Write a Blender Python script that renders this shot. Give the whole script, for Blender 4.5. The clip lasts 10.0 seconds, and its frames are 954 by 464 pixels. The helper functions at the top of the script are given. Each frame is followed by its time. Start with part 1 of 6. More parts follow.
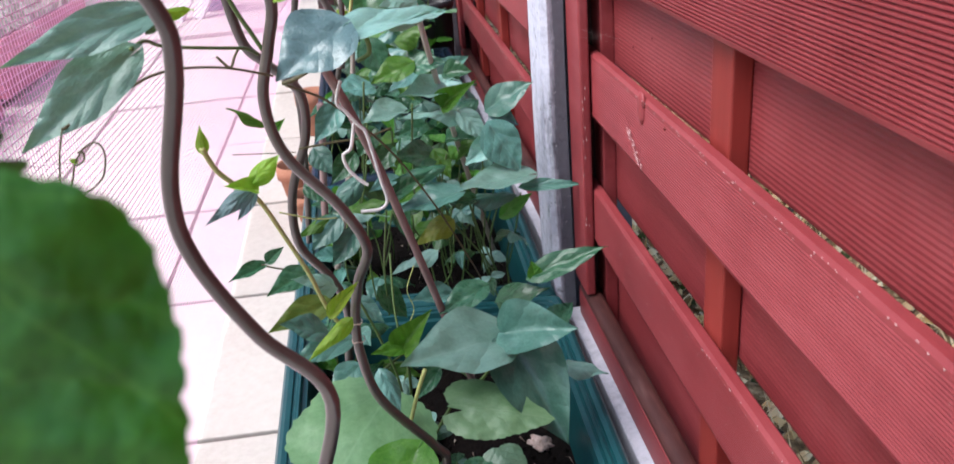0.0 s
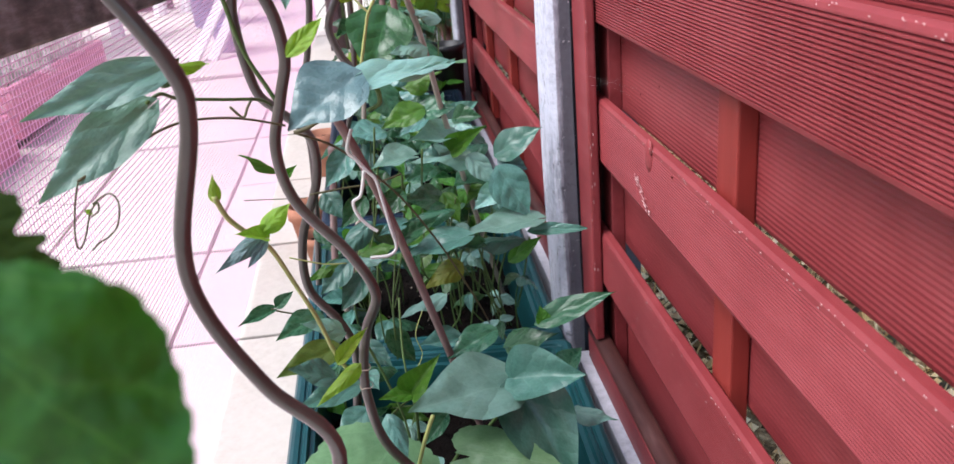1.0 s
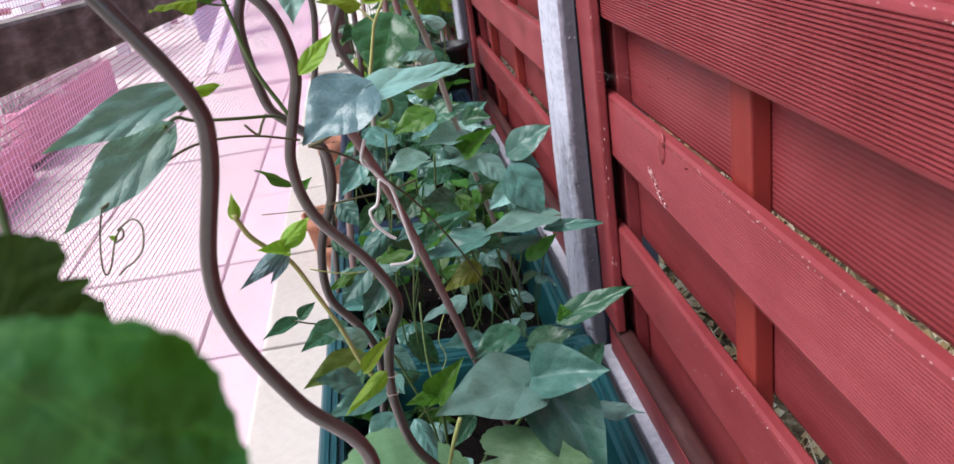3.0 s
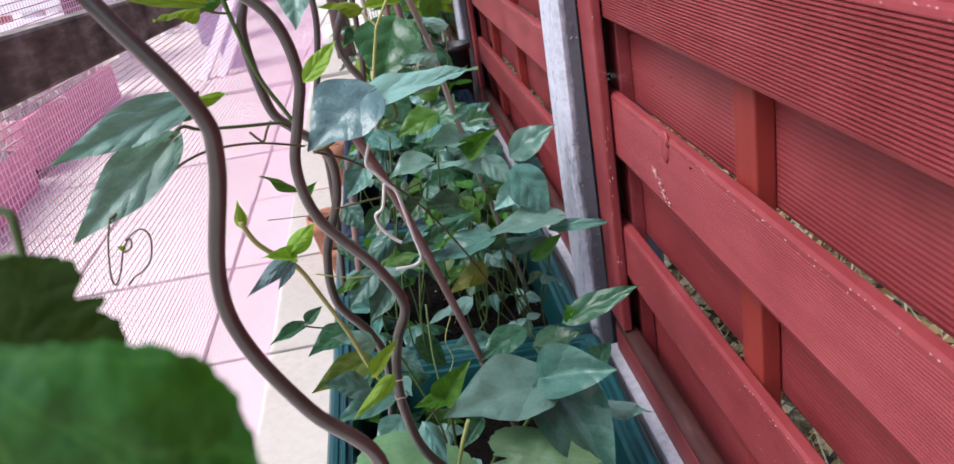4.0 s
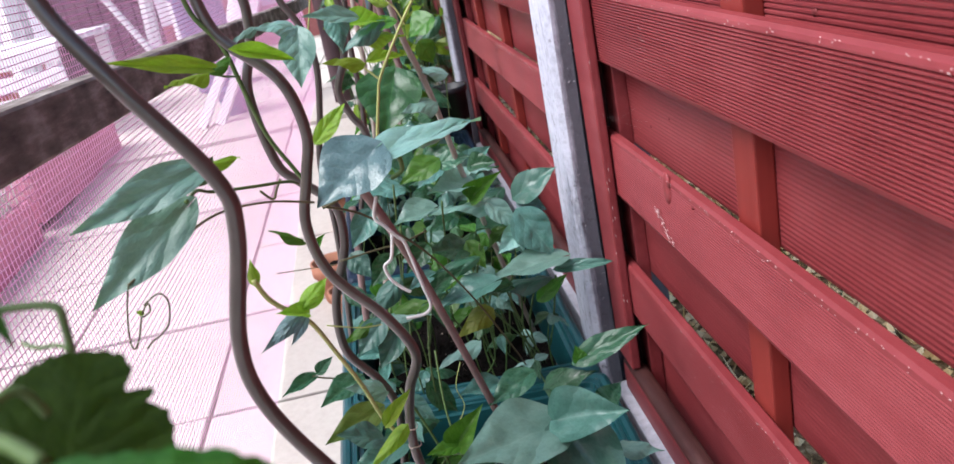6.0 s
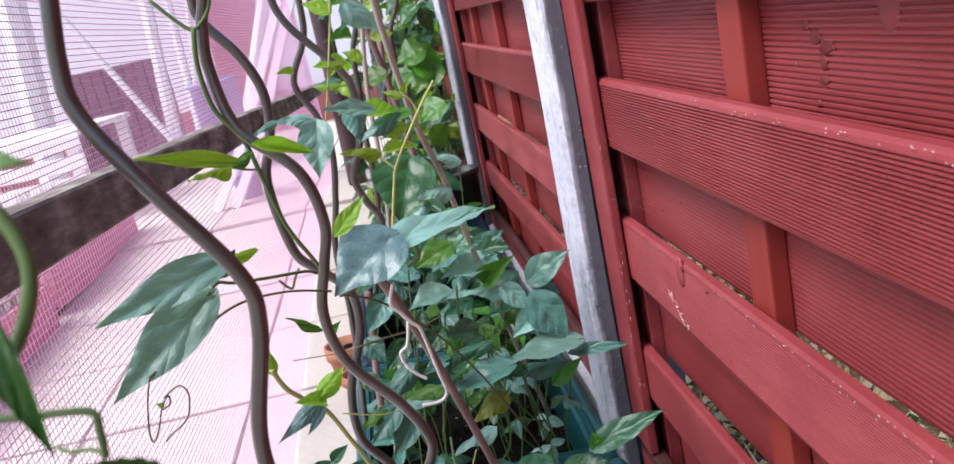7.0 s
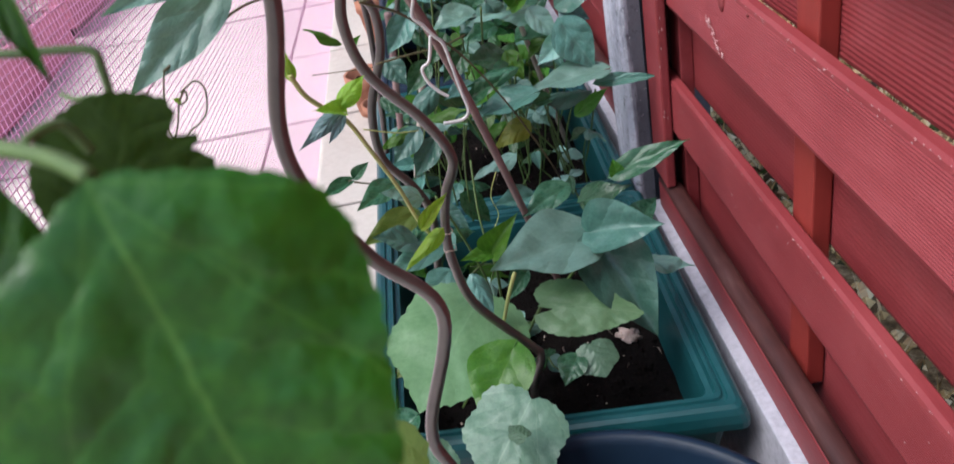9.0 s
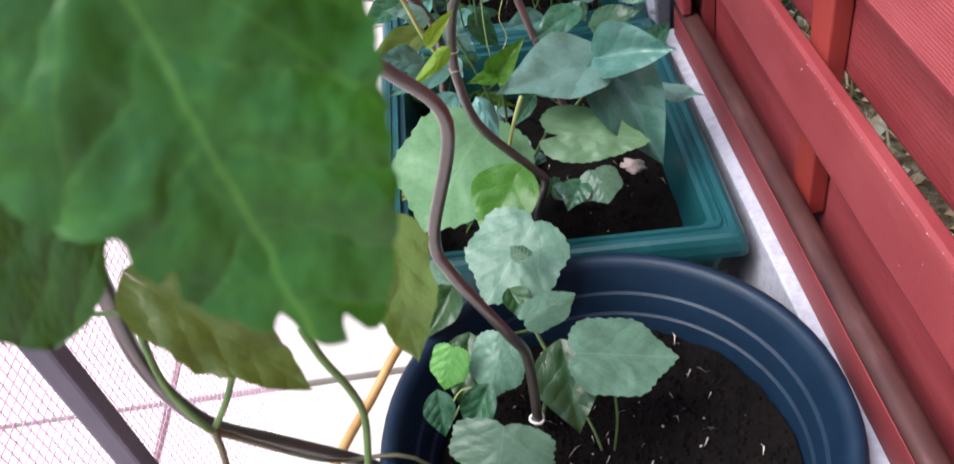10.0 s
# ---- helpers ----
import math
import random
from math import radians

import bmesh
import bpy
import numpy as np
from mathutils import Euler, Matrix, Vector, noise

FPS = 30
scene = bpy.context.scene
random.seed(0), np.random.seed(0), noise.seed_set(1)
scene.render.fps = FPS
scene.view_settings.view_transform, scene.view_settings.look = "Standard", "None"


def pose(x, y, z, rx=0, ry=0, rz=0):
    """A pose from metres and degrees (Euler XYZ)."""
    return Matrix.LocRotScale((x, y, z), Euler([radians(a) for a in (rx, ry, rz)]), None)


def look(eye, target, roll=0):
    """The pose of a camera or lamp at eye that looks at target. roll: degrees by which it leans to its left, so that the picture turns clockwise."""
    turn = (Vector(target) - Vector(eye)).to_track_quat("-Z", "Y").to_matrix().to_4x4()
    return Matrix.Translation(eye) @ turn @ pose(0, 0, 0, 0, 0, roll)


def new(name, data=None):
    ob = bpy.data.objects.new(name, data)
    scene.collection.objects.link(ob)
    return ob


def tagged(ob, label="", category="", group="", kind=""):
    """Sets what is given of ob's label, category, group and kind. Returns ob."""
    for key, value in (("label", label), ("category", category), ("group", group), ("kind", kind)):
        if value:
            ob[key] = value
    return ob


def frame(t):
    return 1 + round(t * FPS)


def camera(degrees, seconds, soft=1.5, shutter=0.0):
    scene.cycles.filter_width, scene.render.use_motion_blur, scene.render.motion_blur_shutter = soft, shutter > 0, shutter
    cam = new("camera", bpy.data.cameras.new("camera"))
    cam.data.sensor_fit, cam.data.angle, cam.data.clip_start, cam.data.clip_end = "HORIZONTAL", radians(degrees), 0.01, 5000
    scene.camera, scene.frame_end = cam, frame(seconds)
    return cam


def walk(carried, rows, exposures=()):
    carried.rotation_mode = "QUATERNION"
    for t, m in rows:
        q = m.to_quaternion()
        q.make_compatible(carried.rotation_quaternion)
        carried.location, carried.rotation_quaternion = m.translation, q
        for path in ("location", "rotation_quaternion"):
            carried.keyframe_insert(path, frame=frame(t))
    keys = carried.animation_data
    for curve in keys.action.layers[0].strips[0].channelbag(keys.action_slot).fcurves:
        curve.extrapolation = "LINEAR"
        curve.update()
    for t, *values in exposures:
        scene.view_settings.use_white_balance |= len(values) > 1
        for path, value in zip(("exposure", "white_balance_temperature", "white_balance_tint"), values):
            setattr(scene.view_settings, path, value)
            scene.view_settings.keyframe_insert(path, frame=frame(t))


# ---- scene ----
cam = camera(59.50, 10.0, shutter=0.25)
cam.data.dof.use_dof, cam.data.dof.focus_distance, cam.data.dof.aperture_fstop = True, 0.85, 15.0
# seconds, eye x y z, yaw, pitch, roll
PATH = [
    (0, -0.2565, -1.0369, 0.7989, -7.485, -25.063, 4.906),
    (0.5, -0.2548, -1.0362, 0.8086, -7.199, -22.236, 5.017),
    (1, -0.2544, -1.0384, 0.8084, -6.772, -22.411, 4.988),
    (1.5, -0.2539, -1.0394, 0.8135, -7.212, -22.206, 7.135),
    (2, -0.2542, -1.0378, 0.8183, -7.664, -22.322, 8.526),
    (2.5, -0.2561, -1.0393, 0.8143, -7.121, -22.572, 7.944),
    (4, -0.2585, -1.0395, 0.8200, -7.209, -22.802, 9.122),
    (4.5, -0.2569, -1.0382, 0.8179, -7.420, -22.595, 9.326),
    (5, -0.2549, -1.0367, 0.8166, -7.526, -22.608, 9.906),
    (6.5, -0.2668, -1.0483, 0.8449, -7.790, -17.741, 11.321),
    (7, -0.2656, -1.0498, 0.8461, -7.334, -15.007, 11.690),
    (7.5, -0.2667, -1.0500, 0.8425, -7.029, -14.755, 11.689),
    (8, -0.2746, -1.0467, 0.8360, -5.906, -17.148, 10.344),
    (8.5, -0.2736, -1.0431, 0.8239, -5.425, -25.256, 10.191),
    (9, -0.2731, -1.0399, 0.8168, -5.232, -32.011, 10.317),
    (9.5, -0.2756, -1.0451, 0.8124, -5.022, -37.272, 10.437),
    (10, -0.2749, -1.0491, 0.7990, -4.121, -42.608, 9.654),
]
EXPOSURES = [(0.0, 1.28), (0.5, 1.36), (1.0, 1.27), (1.5, 1.45), (2.0, 1.25), (2.5, 1.16), (4.0, 1.09), (5.0, 1.1), (6.5, 1.18), (7.0, 1.17), (7.5, 1.2), (8.0, 1.16), (8.5, 1.1), (9.0, 1.04), (9.5, 1.52), (10.0, 1.61)]
walk(cam, [(t, pose(x, y, z, 90 + pitch, roll, yaw)) for t, x, y, z, yaw, pitch, roll in PATH], EXPOSURES)

# ---- light ----
world = bpy.data.worlds.new("overcast_sky")
scene.world = world
world.use_nodes = True
wn = world.node_tree.nodes
sky = wn.new("ShaderNodeTexSky")
sky.sky_type = "NISHITA"
sky.sun_disc = False
sky.sun_elevation = radians(52)
sky.sun_rotation = radians(-108)
sky.air_density, sky.dust_density, sky.ozone_density = 1.0, 2.2, 1.5
world.node_tree.links.new(sky.outputs[0], wn["Background"].inputs[0])
wn["Background"].inputs[1].default_value = 0.108
sun_data = bpy.data.lights.new("sun", "SUN")
sun_data.energy, sun_data.angle, sun_data.color = 2.73, radians(38), (0.948, 0.952, 1.0)
sun = new("sun", sun_data)
sun.matrix_world = look((-2.2, -0.7, 3.6), (0, 0, 0))

# ---- materials ----


def mat(name, rough=0.6, spec=0.4, metal=0.0):
    m = bpy.data.materials.new(name)
    m.use_nodes = True
    b = m.node_tree.nodes["Principled BSDF"]
    b.inputs["Roughness"].default_value = rough
    b.inputs["Specular IOR Level"].default_value = spec
    b.inputs["Metallic"].default_value = metal
    return m, m.node_tree.nodes, m.node_tree.links, b


def noise_tex(nodes, links, coord, scale, detail=4.0, rough=0.6, stretch=None):
    n = nodes.new("ShaderNodeTexNoise")
    n.inputs["Scale"].default_value = scale
    n.inputs["Detail"].default_value = detail
    n.inputs["Roughness"].default_value = rough
    if stretch:
        mp = nodes.new("ShaderNodeMapping")
        mp.inputs["Scale"].default_value = stretch
        links.new(coord, mp.inputs[0])
        links.new(mp.outputs[0], n.inputs["Vector"])
    else:
        links.new(coord, n.inputs["Vector"])
    return n.outputs[0]


def ramp(nodes, links, fac, stops):
    r = nodes.new("ShaderNodeValToRGB")
    el = r.color_ramp.elements
    while len(el) < len(stops):
        el.new(0.5)
    for e, (p, c) in zip(el, stops):
        e.position, e.color = p, (*c, 1)
    links.new(fac, r.inputs[0])
    return r.outputs[0]


def mixc(nodes, links, fac, a, b, mode="MIX"):
    m = nodes.new("ShaderNodeMix")
    m.data_type, m.blend_type = "RGBA", mode
    for sock, val in ((m.inputs[0], fac), (m.inputs[6], a), (m.inputs[7], b)):
        if isinstance(val, (int, float)):
            sock.default_value = val
        elif isinstance(val, tuple):
            sock.default_value = (*val, 1)
        else:
            links.new(val, sock)
    return m.outputs[2]


def math_node(nodes, links, op, a, b=0.0, c=0.0):
    m = nodes.new("ShaderNodeMath")
    m.operation = op
    for sock, val in zip(m.inputs, (a, b, c)):
        if isinstance(val, (int, float)):
            sock.default_value = val
        else:
            links.new(val, sock)
    return m.outputs[0]


def bump(nodes, links, height, bsdf, strength=0.3, dist=0.002):
    b = nodes.new("ShaderNodeBump")
    b.inputs["Strength"].default_value = strength
    b.inputs["Distance"].default_value = dist
    links.new(height, b.inputs["Height"])
    links.new(b.outputs[0], bsdf.inputs["Normal"])


def speckled(name, stops, scale=40.0, rough=0.6, spec=0.4, relief=0.3, dist=0.002, stretch=None, big=4.0, metal=0.0, vary=0.12):
    """Two scales of noise over a colour range, with relief and a little difference from piece to piece."""
    m, n, l, b = mat(name, rough, spec, metal)
    co = n.new("ShaderNodeTexCoord").outputs["Object"]
    fine = noise_tex(n, l, co, scale, 6.0, 0.65, stretch)
    coarse = noise_tex(n, l, co, big, 3.0)
    f = math_node(n, l, "MULTIPLY_ADD", fine, 0.55, math_node(n, l, "MULTIPLY", coarse, 0.45))
    col = ramp(n, l, f, stops)
    oi = n.new("ShaderNodeObjectInfo").outputs["Random"]
    hv = n.new("ShaderNodeHueSaturation")
    l.new(math_node(n, l, "MULTIPLY_ADD", oi, vary * 2, 1.0 - vary), hv.inputs["Value"])
    l.new(col, hv.inputs["Color"])
    l.new(hv.outputs[0], b.inputs["Base Color"])
    bump(n, l, fine, b, relief, dist)
    return m


def leaf_material(name, dark, light, vein, rough=0.42, glow=0.35, lines=0.22, puff=0.0035, ribs=4.5, palm=False, coat=0.24):
    """Leaf blade: fine side veins with puckered fields between, blotches, gloss and light through the blade."""
    m, n, l, b = mat(name, rough, 0.55)
    uv = n.new("ShaderNodeTexCoord").outputs["UV"]
    sep = n.new("ShaderNodeSeparateXYZ")
    l.new(uv, sep.inputs[0])
    u = math_node(n, l, "ABSOLUTE", math_node(n, l, "SUBTRACT", sep.outputs[0], 0.5))
    wob = noise_tex(n, l, uv, 5.0, 3.0)
    along = math_node(n, l, "SUBTRACT", sep.outputs[1], math_node(n, l, "MULTIPLY", u, 0.8))
    along = math_node(n, l, "MULTIPLY_ADD", wob, 0.16, along)
    ph = math_node(n, l, "PINGPONG", math_node(n, l, "MULTIPLY", along, ribs), 0.5)
    side = math_node(n, l, "MINIMUM", math_node(n, l, "MULTIPLY", ph, 11.0), 1.0)
    mid = math_node(n, l, "MINIMUM", math_node(n, l, "MULTIPLY", u, 55.0), 1.0)
    v = math_node(n, l, "MINIMUM", math_node(n, l, "MULTIPLY_ADD", side, 0.5, 0.5), mid)
    if palm:
        v = None
        for deg in (0, 30, -30, 64, -64):
            c, d = math.cos(radians(deg)), math.sin(radians(deg))
            across = math_node(n, l, "SUBTRACT", math_node(n, l, "MULTIPLY", sep.outputs[0], c), math_node(n, l, "MULTIPLY", sep.outputs[1], d))
            across = math_node(n, l, "ABSOLUTE", math_node(n, l, "MULTIPLY_ADD", wob, 0.05, math_node(n, l, "SUBTRACT", across, 0.025)))
            line = math_node(n, l, "MINIMUM", math_node(n, l, "MULTIPLY", across, 75.0 if deg == 0 else 120.0), 1.0)
            line = line if deg == 0 else math_node(n, l, "MULTIPLY_ADD", line, 0.5, 0.5)
            v = line if v is None else math_node(n, l, "MINIMUM", v, line)
        u = math_node(n, l, "ABSOLUTE", sep.outputs[0])
        along = math_node(n, l, "MULTIPLY_ADD", wob, 0.2, math_node(n, l, "SUBTRACT", sep.outputs[1], math_node(n, l, "MULTIPLY", u, 0.75)))
        ph = math_node(n, l, "PINGPONG", math_node(n, l, "MULTIPLY", along, 5.0), 0.5)
        side = math_node(n, l, "MINIMUM", math_node(n, l, "MULTIPLY", ph, 14.0), 1.0)
        v = math_node(n, l, "MINIMUM", v, math_node(n, l, "MULTIPLY_ADD", side, 0.3, 0.7))
    ob = n.new("ShaderNodeTexCoord").outputs["Object"]
    blot = noise_tex(n, l, ob, 4.0, 5.0, 0.7)
    fine = noise_tex(n, l, ob, 22.0, 4.0, 0.7)
    net = n.new("ShaderNodeTexVoronoi")
    net.feature = "DISTANCE_TO_EDGE"
    net.inputs["Scale"].default_value = 17.0
    l.new(ob, net.inputs["Vector"])
    col = ramp(n, l, math_node(n, l, "MULTIPLY_ADD", fine, 0.4, math_node(n, l, "MULTIPLY", blot, 0.6)), [(0.32, dark), (0.68, light)])
    col = mixc(n, l, math_node(n, l, "MULTIPLY_ADD", v, -lines, lines), col, vein)
    oi = n.new("ShaderNodeObjectInfo").outputs["Random"]
    hv = n.new("ShaderNodeHueSaturation")
    l.new(math_node(n, l, "MULTIPLY_ADD", oi, 0.6, 0.7), hv.inputs["Value"])
    l.new(math_node(n, l, "MULTIPLY_ADD", oi, 0.035, 0.485), hv.inputs["Hue"])
    l.new(col, hv.inputs["Color"])
    l.new(hv.outputs[0], b.inputs["Base Color"])
    l.new(math_node(n, l, "MULTIPLY_ADD", blot, 0.10, rough - 0.05), b.inputs["Roughness"])
    quilt = math_node(n, l, "MULTIPLY", math_node(n, l, "SINE", math_node(n, l, "MULTIPLY", ph, 3.14)), math_node(n, l, "MINIMUM", math_node(n, l, "MULTIPLY", u, 9.0), 1.0))
    h = math_node(n, l, "MULTIPLY_ADD", net.outputs[0], 0.5, quilt)
    h = math_node(n, l, "MULTIPLY_ADD", blot, 0.6, h)
    bump(n, l, h, b, 0.7, puff)
    b.inputs["Coat Weight"].default_value = coat
    b.inputs["Coat Roughness"].default_value = 0.28
    tr = n.new("ShaderNodeBsdfTranslucent")
    l.new(mixc(n, l, 0.6, hv.outputs[0], (0.55, 0.9, 0.12), "MULTIPLY"), tr.inputs[0])
    mx = n.new("ShaderNodeMixShader")
    mx.inputs[0].default_value = glow
    l.new(b.outputs[0], mx.inputs[1])
    l.new(tr.outputs[0], mx.inputs[2])
    l.new(mx.outputs[0], n["Material Output"].inputs[0])
    return m


def fence_paint():
    m, n, l, b = mat("fence_red_paint", 0.5, 0.42)
    co = n.new("ShaderNodeTexCoord").outputs["Object"]
    grain = noise_tex(n, l, co, 30.0, 6.0, 0.7, (1.0, 0.06, 1.0))
    blot = noise_tex(n, l, co, 6.0, 5.0, 0.65)
    f = math_node(n, l, "MULTIPLY_ADD", grain, 0.45, math_node(n, l, "MULTIPLY", blot, 0.55))
    col = ramp(n, l, f, [(0.30, (0.148, 0.018, 0.020)), (0.5, (0.225, 0.034, 0.038)), (0.72, (0.298, 0.061, 0.066))])
    chips = noise_tex(n, l, co, 170.0, 2.0)
    spots = math_node(n, l, "GREATER_THAN", math_node(n, l, "MULTIPLY_ADD", noise_tex(n, l, co, 9.0, 2.0), 0.30, chips), 0.955)
    col = mixc(n, l, math_node(n, l, "MULTIPLY", spots, 0.7), col, (0.62, 0.45, 0.38))
    oi = n.new("ShaderNodeObjectInfo").outputs["Random"]
    hv = n.new("ShaderNodeHueSaturation")
    l.new(math_node(n, l, "MULTIPLY_ADD", oi, 0.2, 0.9), hv.inputs["Value"])
    l.new(col, hv.inputs["Color"])
    l.new(hv.outputs[0], b.inputs["Base Color"])
    l.new(math_node(n, l, "MULTIPLY_ADD", blot, 0.22, 0.36), b.inputs["Roughness"])
    fine = noise_tex(n, l, co, 240.0, 4.0, 0.7, (1.0, 0.2, 1.0))
    bump(n, l, math_node(n, l, "MULTIPLY_ADD", fine, 0.6, grain), b, 0.45, 0.0012)
    return m


M_RED = fence_paint()
M_CONC = speckled("post_concrete", [(0.25, (0.22, 0.22, 0.25)), (0.5, (0.41, 0.41, 0.46)), (0.75, (0.54, 0.54, 0.59))], 90, 0.9, 0.2, 0.6, 0.002)



def post_material():
    m, n, l, b = mat("post_concrete", 0.9, 0.2)
    co = n.new("ShaderNodeTexCoord").outputs["Object"]
    fine = noise_tex(n, l, co, 90.0, 6.0, 0.7)
    big = noise_tex(n, l, co, 4.0, 3.0)
    col = ramp(n, l, math_node(n, l, "MULTIPLY_ADD", fine, 0.55, math_node(n, l, "MULTIPLY", big, 0.45)), [(0.28, (0.30, 0.31, 0.37)), (0.48, (0.55, 0.565, 0.65)), (0.7, (0.70, 0.71, 0.80))])
    streak = noise_tex(n, l, co, 34.0, 5.0, 0.75, (1.0, 1.0, 0.16))
    wet = ramp(n, l, math_node(n, l, "MULTIPLY_ADD", big, 0.35, math_node(n, l, "MULTIPLY", streak, 0.75)), [(0.57, (0, 0, 0)), (0.66, (1, 1, 1))])
    moss = noise_tex(n, l, co, 55.0, 5.0, 0.75)
    spots = ramp(n, l, moss, [(0.58, (0, 0, 0)), (0.66, (1, 1, 1))])
    col = mixc(n, l, math_node(n, l, "MULTIPLY", wet, 0.38), col, (0.09, 0.09, 0.10))
    col = mixc(n, l, math_node(n, l, "MULTIPLY", spots, 0.6), col, (0.05, 0.05, 0.05))
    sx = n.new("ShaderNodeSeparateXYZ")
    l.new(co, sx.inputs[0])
    # Darkens the slot-side face: its shade painted in along with mottled stains.
    shade_stain = math_node(n, l, "MULTIPLY_ADD", streak, 0.035, math_node(n, l, "ADD", sx.outputs[0], 0.020))
    shade_stain = ramp(n, l, math_node(n, l, "MULTIPLY_ADD", shade_stain, 40.0, 0.5), [(0.35, (0, 0, 0)), (0.75, (1, 1, 1))])
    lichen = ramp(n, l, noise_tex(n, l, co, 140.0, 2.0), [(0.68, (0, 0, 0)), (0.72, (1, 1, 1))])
    col = mixc(n, l, math_node(n, l, "MULTIPLY", shade_stain, 0.9), col, (0.075, 0.075, 0.09))
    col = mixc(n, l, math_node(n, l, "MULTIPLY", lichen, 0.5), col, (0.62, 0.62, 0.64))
    l.new(col, b.inputs["Base Color"])
    bump(n, l, fine, b, 0.6, 0.002)
    return m


M_BATTEN = speckled("batten_red_paint", [(0.3, (0.19, 0.020, 0.016)), (0.7, (0.27, 0.036, 0.028))], 40, 0.5, 0.35, 0.25, 0.001, (1, 1, 0.08))
M_SCAR = speckled("scarred_paint", [(0.3, (0.10, 0.014, 0.015)), (0.7, (0.19, 0.034, 0.034))], 90, 0.6, 0.3, 0.6)
M_SLOT_FILL = speckled("dark_slot_fill", [(0.3, (0.03, 0.014, 0.012)), (0.7, (0.075, 0.035, 0.03))], 60, 0.9, 0.2, 0.4)
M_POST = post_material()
M_SLAB = speckled("slab_concrete", [(0.25, (0.430, 0.380, 0.332)), (0.5, (0.525, 0.480, 0.430)), (0.78, (0.598, 0.552, 0.500))], 60, 0.85, 0.2, 0.4, 0.001, big=3.0, vary=0.06)
M_JOINT = speckled("joint_sand", [(0.3, (0.22, 0.19, 0.17)), (0.7, (0.36, 0.32, 0.28))], 120, 0.95, 0.1)
M_GREEN = speckled("green_plastic", [(0.25, (0.005, 0.050, 0.055)), (0.55, (0.008, 0.080, 0.088)), (0.8, (0.03, 0.13, 0.14))], 30, 0.36, 0.5, 0.1, 0.0005, big=5)
M_NAVY = speckled("blue_plastic", [(0.25, (0.003, 0.012, 0.026)), (0.55, (0.006, 0.020, 0.042)), (0.85, (0.016, 0.040, 0.072))], 25, 0.46, 0.3, 0.08, 0.0005, big=5)
M_BLACK = speckled("black_plastic", [(0.3, (0.008, 0.008, 0.01)), (0.7, (0.025, 0.025, 0.03))], 30, 0.45, 0.5, 0.1)
M_SOIL = speckled("potting_soil", [(0.38, (0.003, 0.0022, 0.002)), (0.6, (0.009, 0.006, 0.005)), (0.8, (0.035, 0.024, 0.019))], 180, 0.95, 0.15, 1.0, 0.006, big=30)
M_TERRA = speckled("terracotta", [(0.3, (0.34, 0.14, 0.085)), (0.7, (0.46, 0.23, 0.15))], 60, 0.85, 0.2, 0.2)
M_ROD = speckled("brown_coated_rod", [(0.3, (0.031, 0.026, 0.021)), (0.7, (0.070, 0.058, 0.048))], 70, 0.30, 0.8, 0.1, 0.0005, vary=0.2)
rod_bsdf = M_ROD.node_tree.nodes["Principled BSDF"]
rod_bsdf.inputs["Coat Weight"].default_value = 0.5
rod_bsdf.inputs["Coat Roughness"].default_value = 0.3
rod_bsdf.inputs["Coat Weight"].default_value = 0.7
rod_bsdf.inputs["Coat Roughness"].default_value = 0.12
M_CANE = speckled("brown_cane", [(0.3, (0.17, 0.105, 0.098)), (0.7, (0.40, 0.28, 0.26))], 60, 0.6, 0.3, 0.3, 0.001, (1, 1, 0.1))
M_BAMBOO = speckled("pale_bamboo", [(0.3, (0.30, 0.26, 0.21)), (0.7, (0.54, 0.47, 0.40))], 60, 0.5, 0.4, 0.3, 0.001, (1, 1, 0.1))
M_GOLDCANE = speckled("golden_bamboo", [(0.3, (0.42, 0.22, 0.07)), (0.7, (0.6, 0.36, 0.14))], 60, 0.45, 0.4, 0.3, 0.001, (1, 1, 0.1))
M_GREYWOOD = speckled("grey_wood", [(0.3, (0.10, 0.09, 0.11)), (0.7, (0.2, 0.18, 0.21))], 50, 0.75, 0.25, 0.4, 0.001, (1, 1, 0.1))
M_RAIL = speckled("weathered_rail", [(0.34, (0.055, 0.046, 0.039)), (0.50, (0.20, 0.17, 0.148)), (0.66, (0.50, 0.46, 0.42))], 50, 0.8, 0.25, 0.8, 0.003, (1, 0.2, 1), big=11)
M_NET = speckled("pink_net_strand", [(0.3, (0.88, 0.43, 0.70)), (0.7, (0.92, 0.54, 0.79))], 60, 0.55, 0.4, 0.0, vary=0.02)
M_WHITE = speckled("white_paint", [(0.3, (0.76, 0.75, 0.76)), (0.7, (0.86, 0.85, 0.86))], 50, 0.5, 0.4, 0.1)
M_PINKBOARD = speckled("red_bed_board", [(0.3, (0.56, 0.19, 0.28)), (0.7, (0.70, 0.30, 0.40))], 40, 0.7, 0.3, 0.3, 0.001, (1, 0.1, 1))
M_FLECK = speckled("paint_fleck", [(0.3, (0.42, 0.22, 0.21)), (0.7, (0.66, 0.48, 0.46))], 60, 0.8, 0.2, 0.0)
M_DRYROOT = speckled("dry_root", [(0.3, (0.30, 0.22, 0.17)), (0.7, (0.6, 0.5, 0.43))], 60, 0.8, 0.2, 0.0)
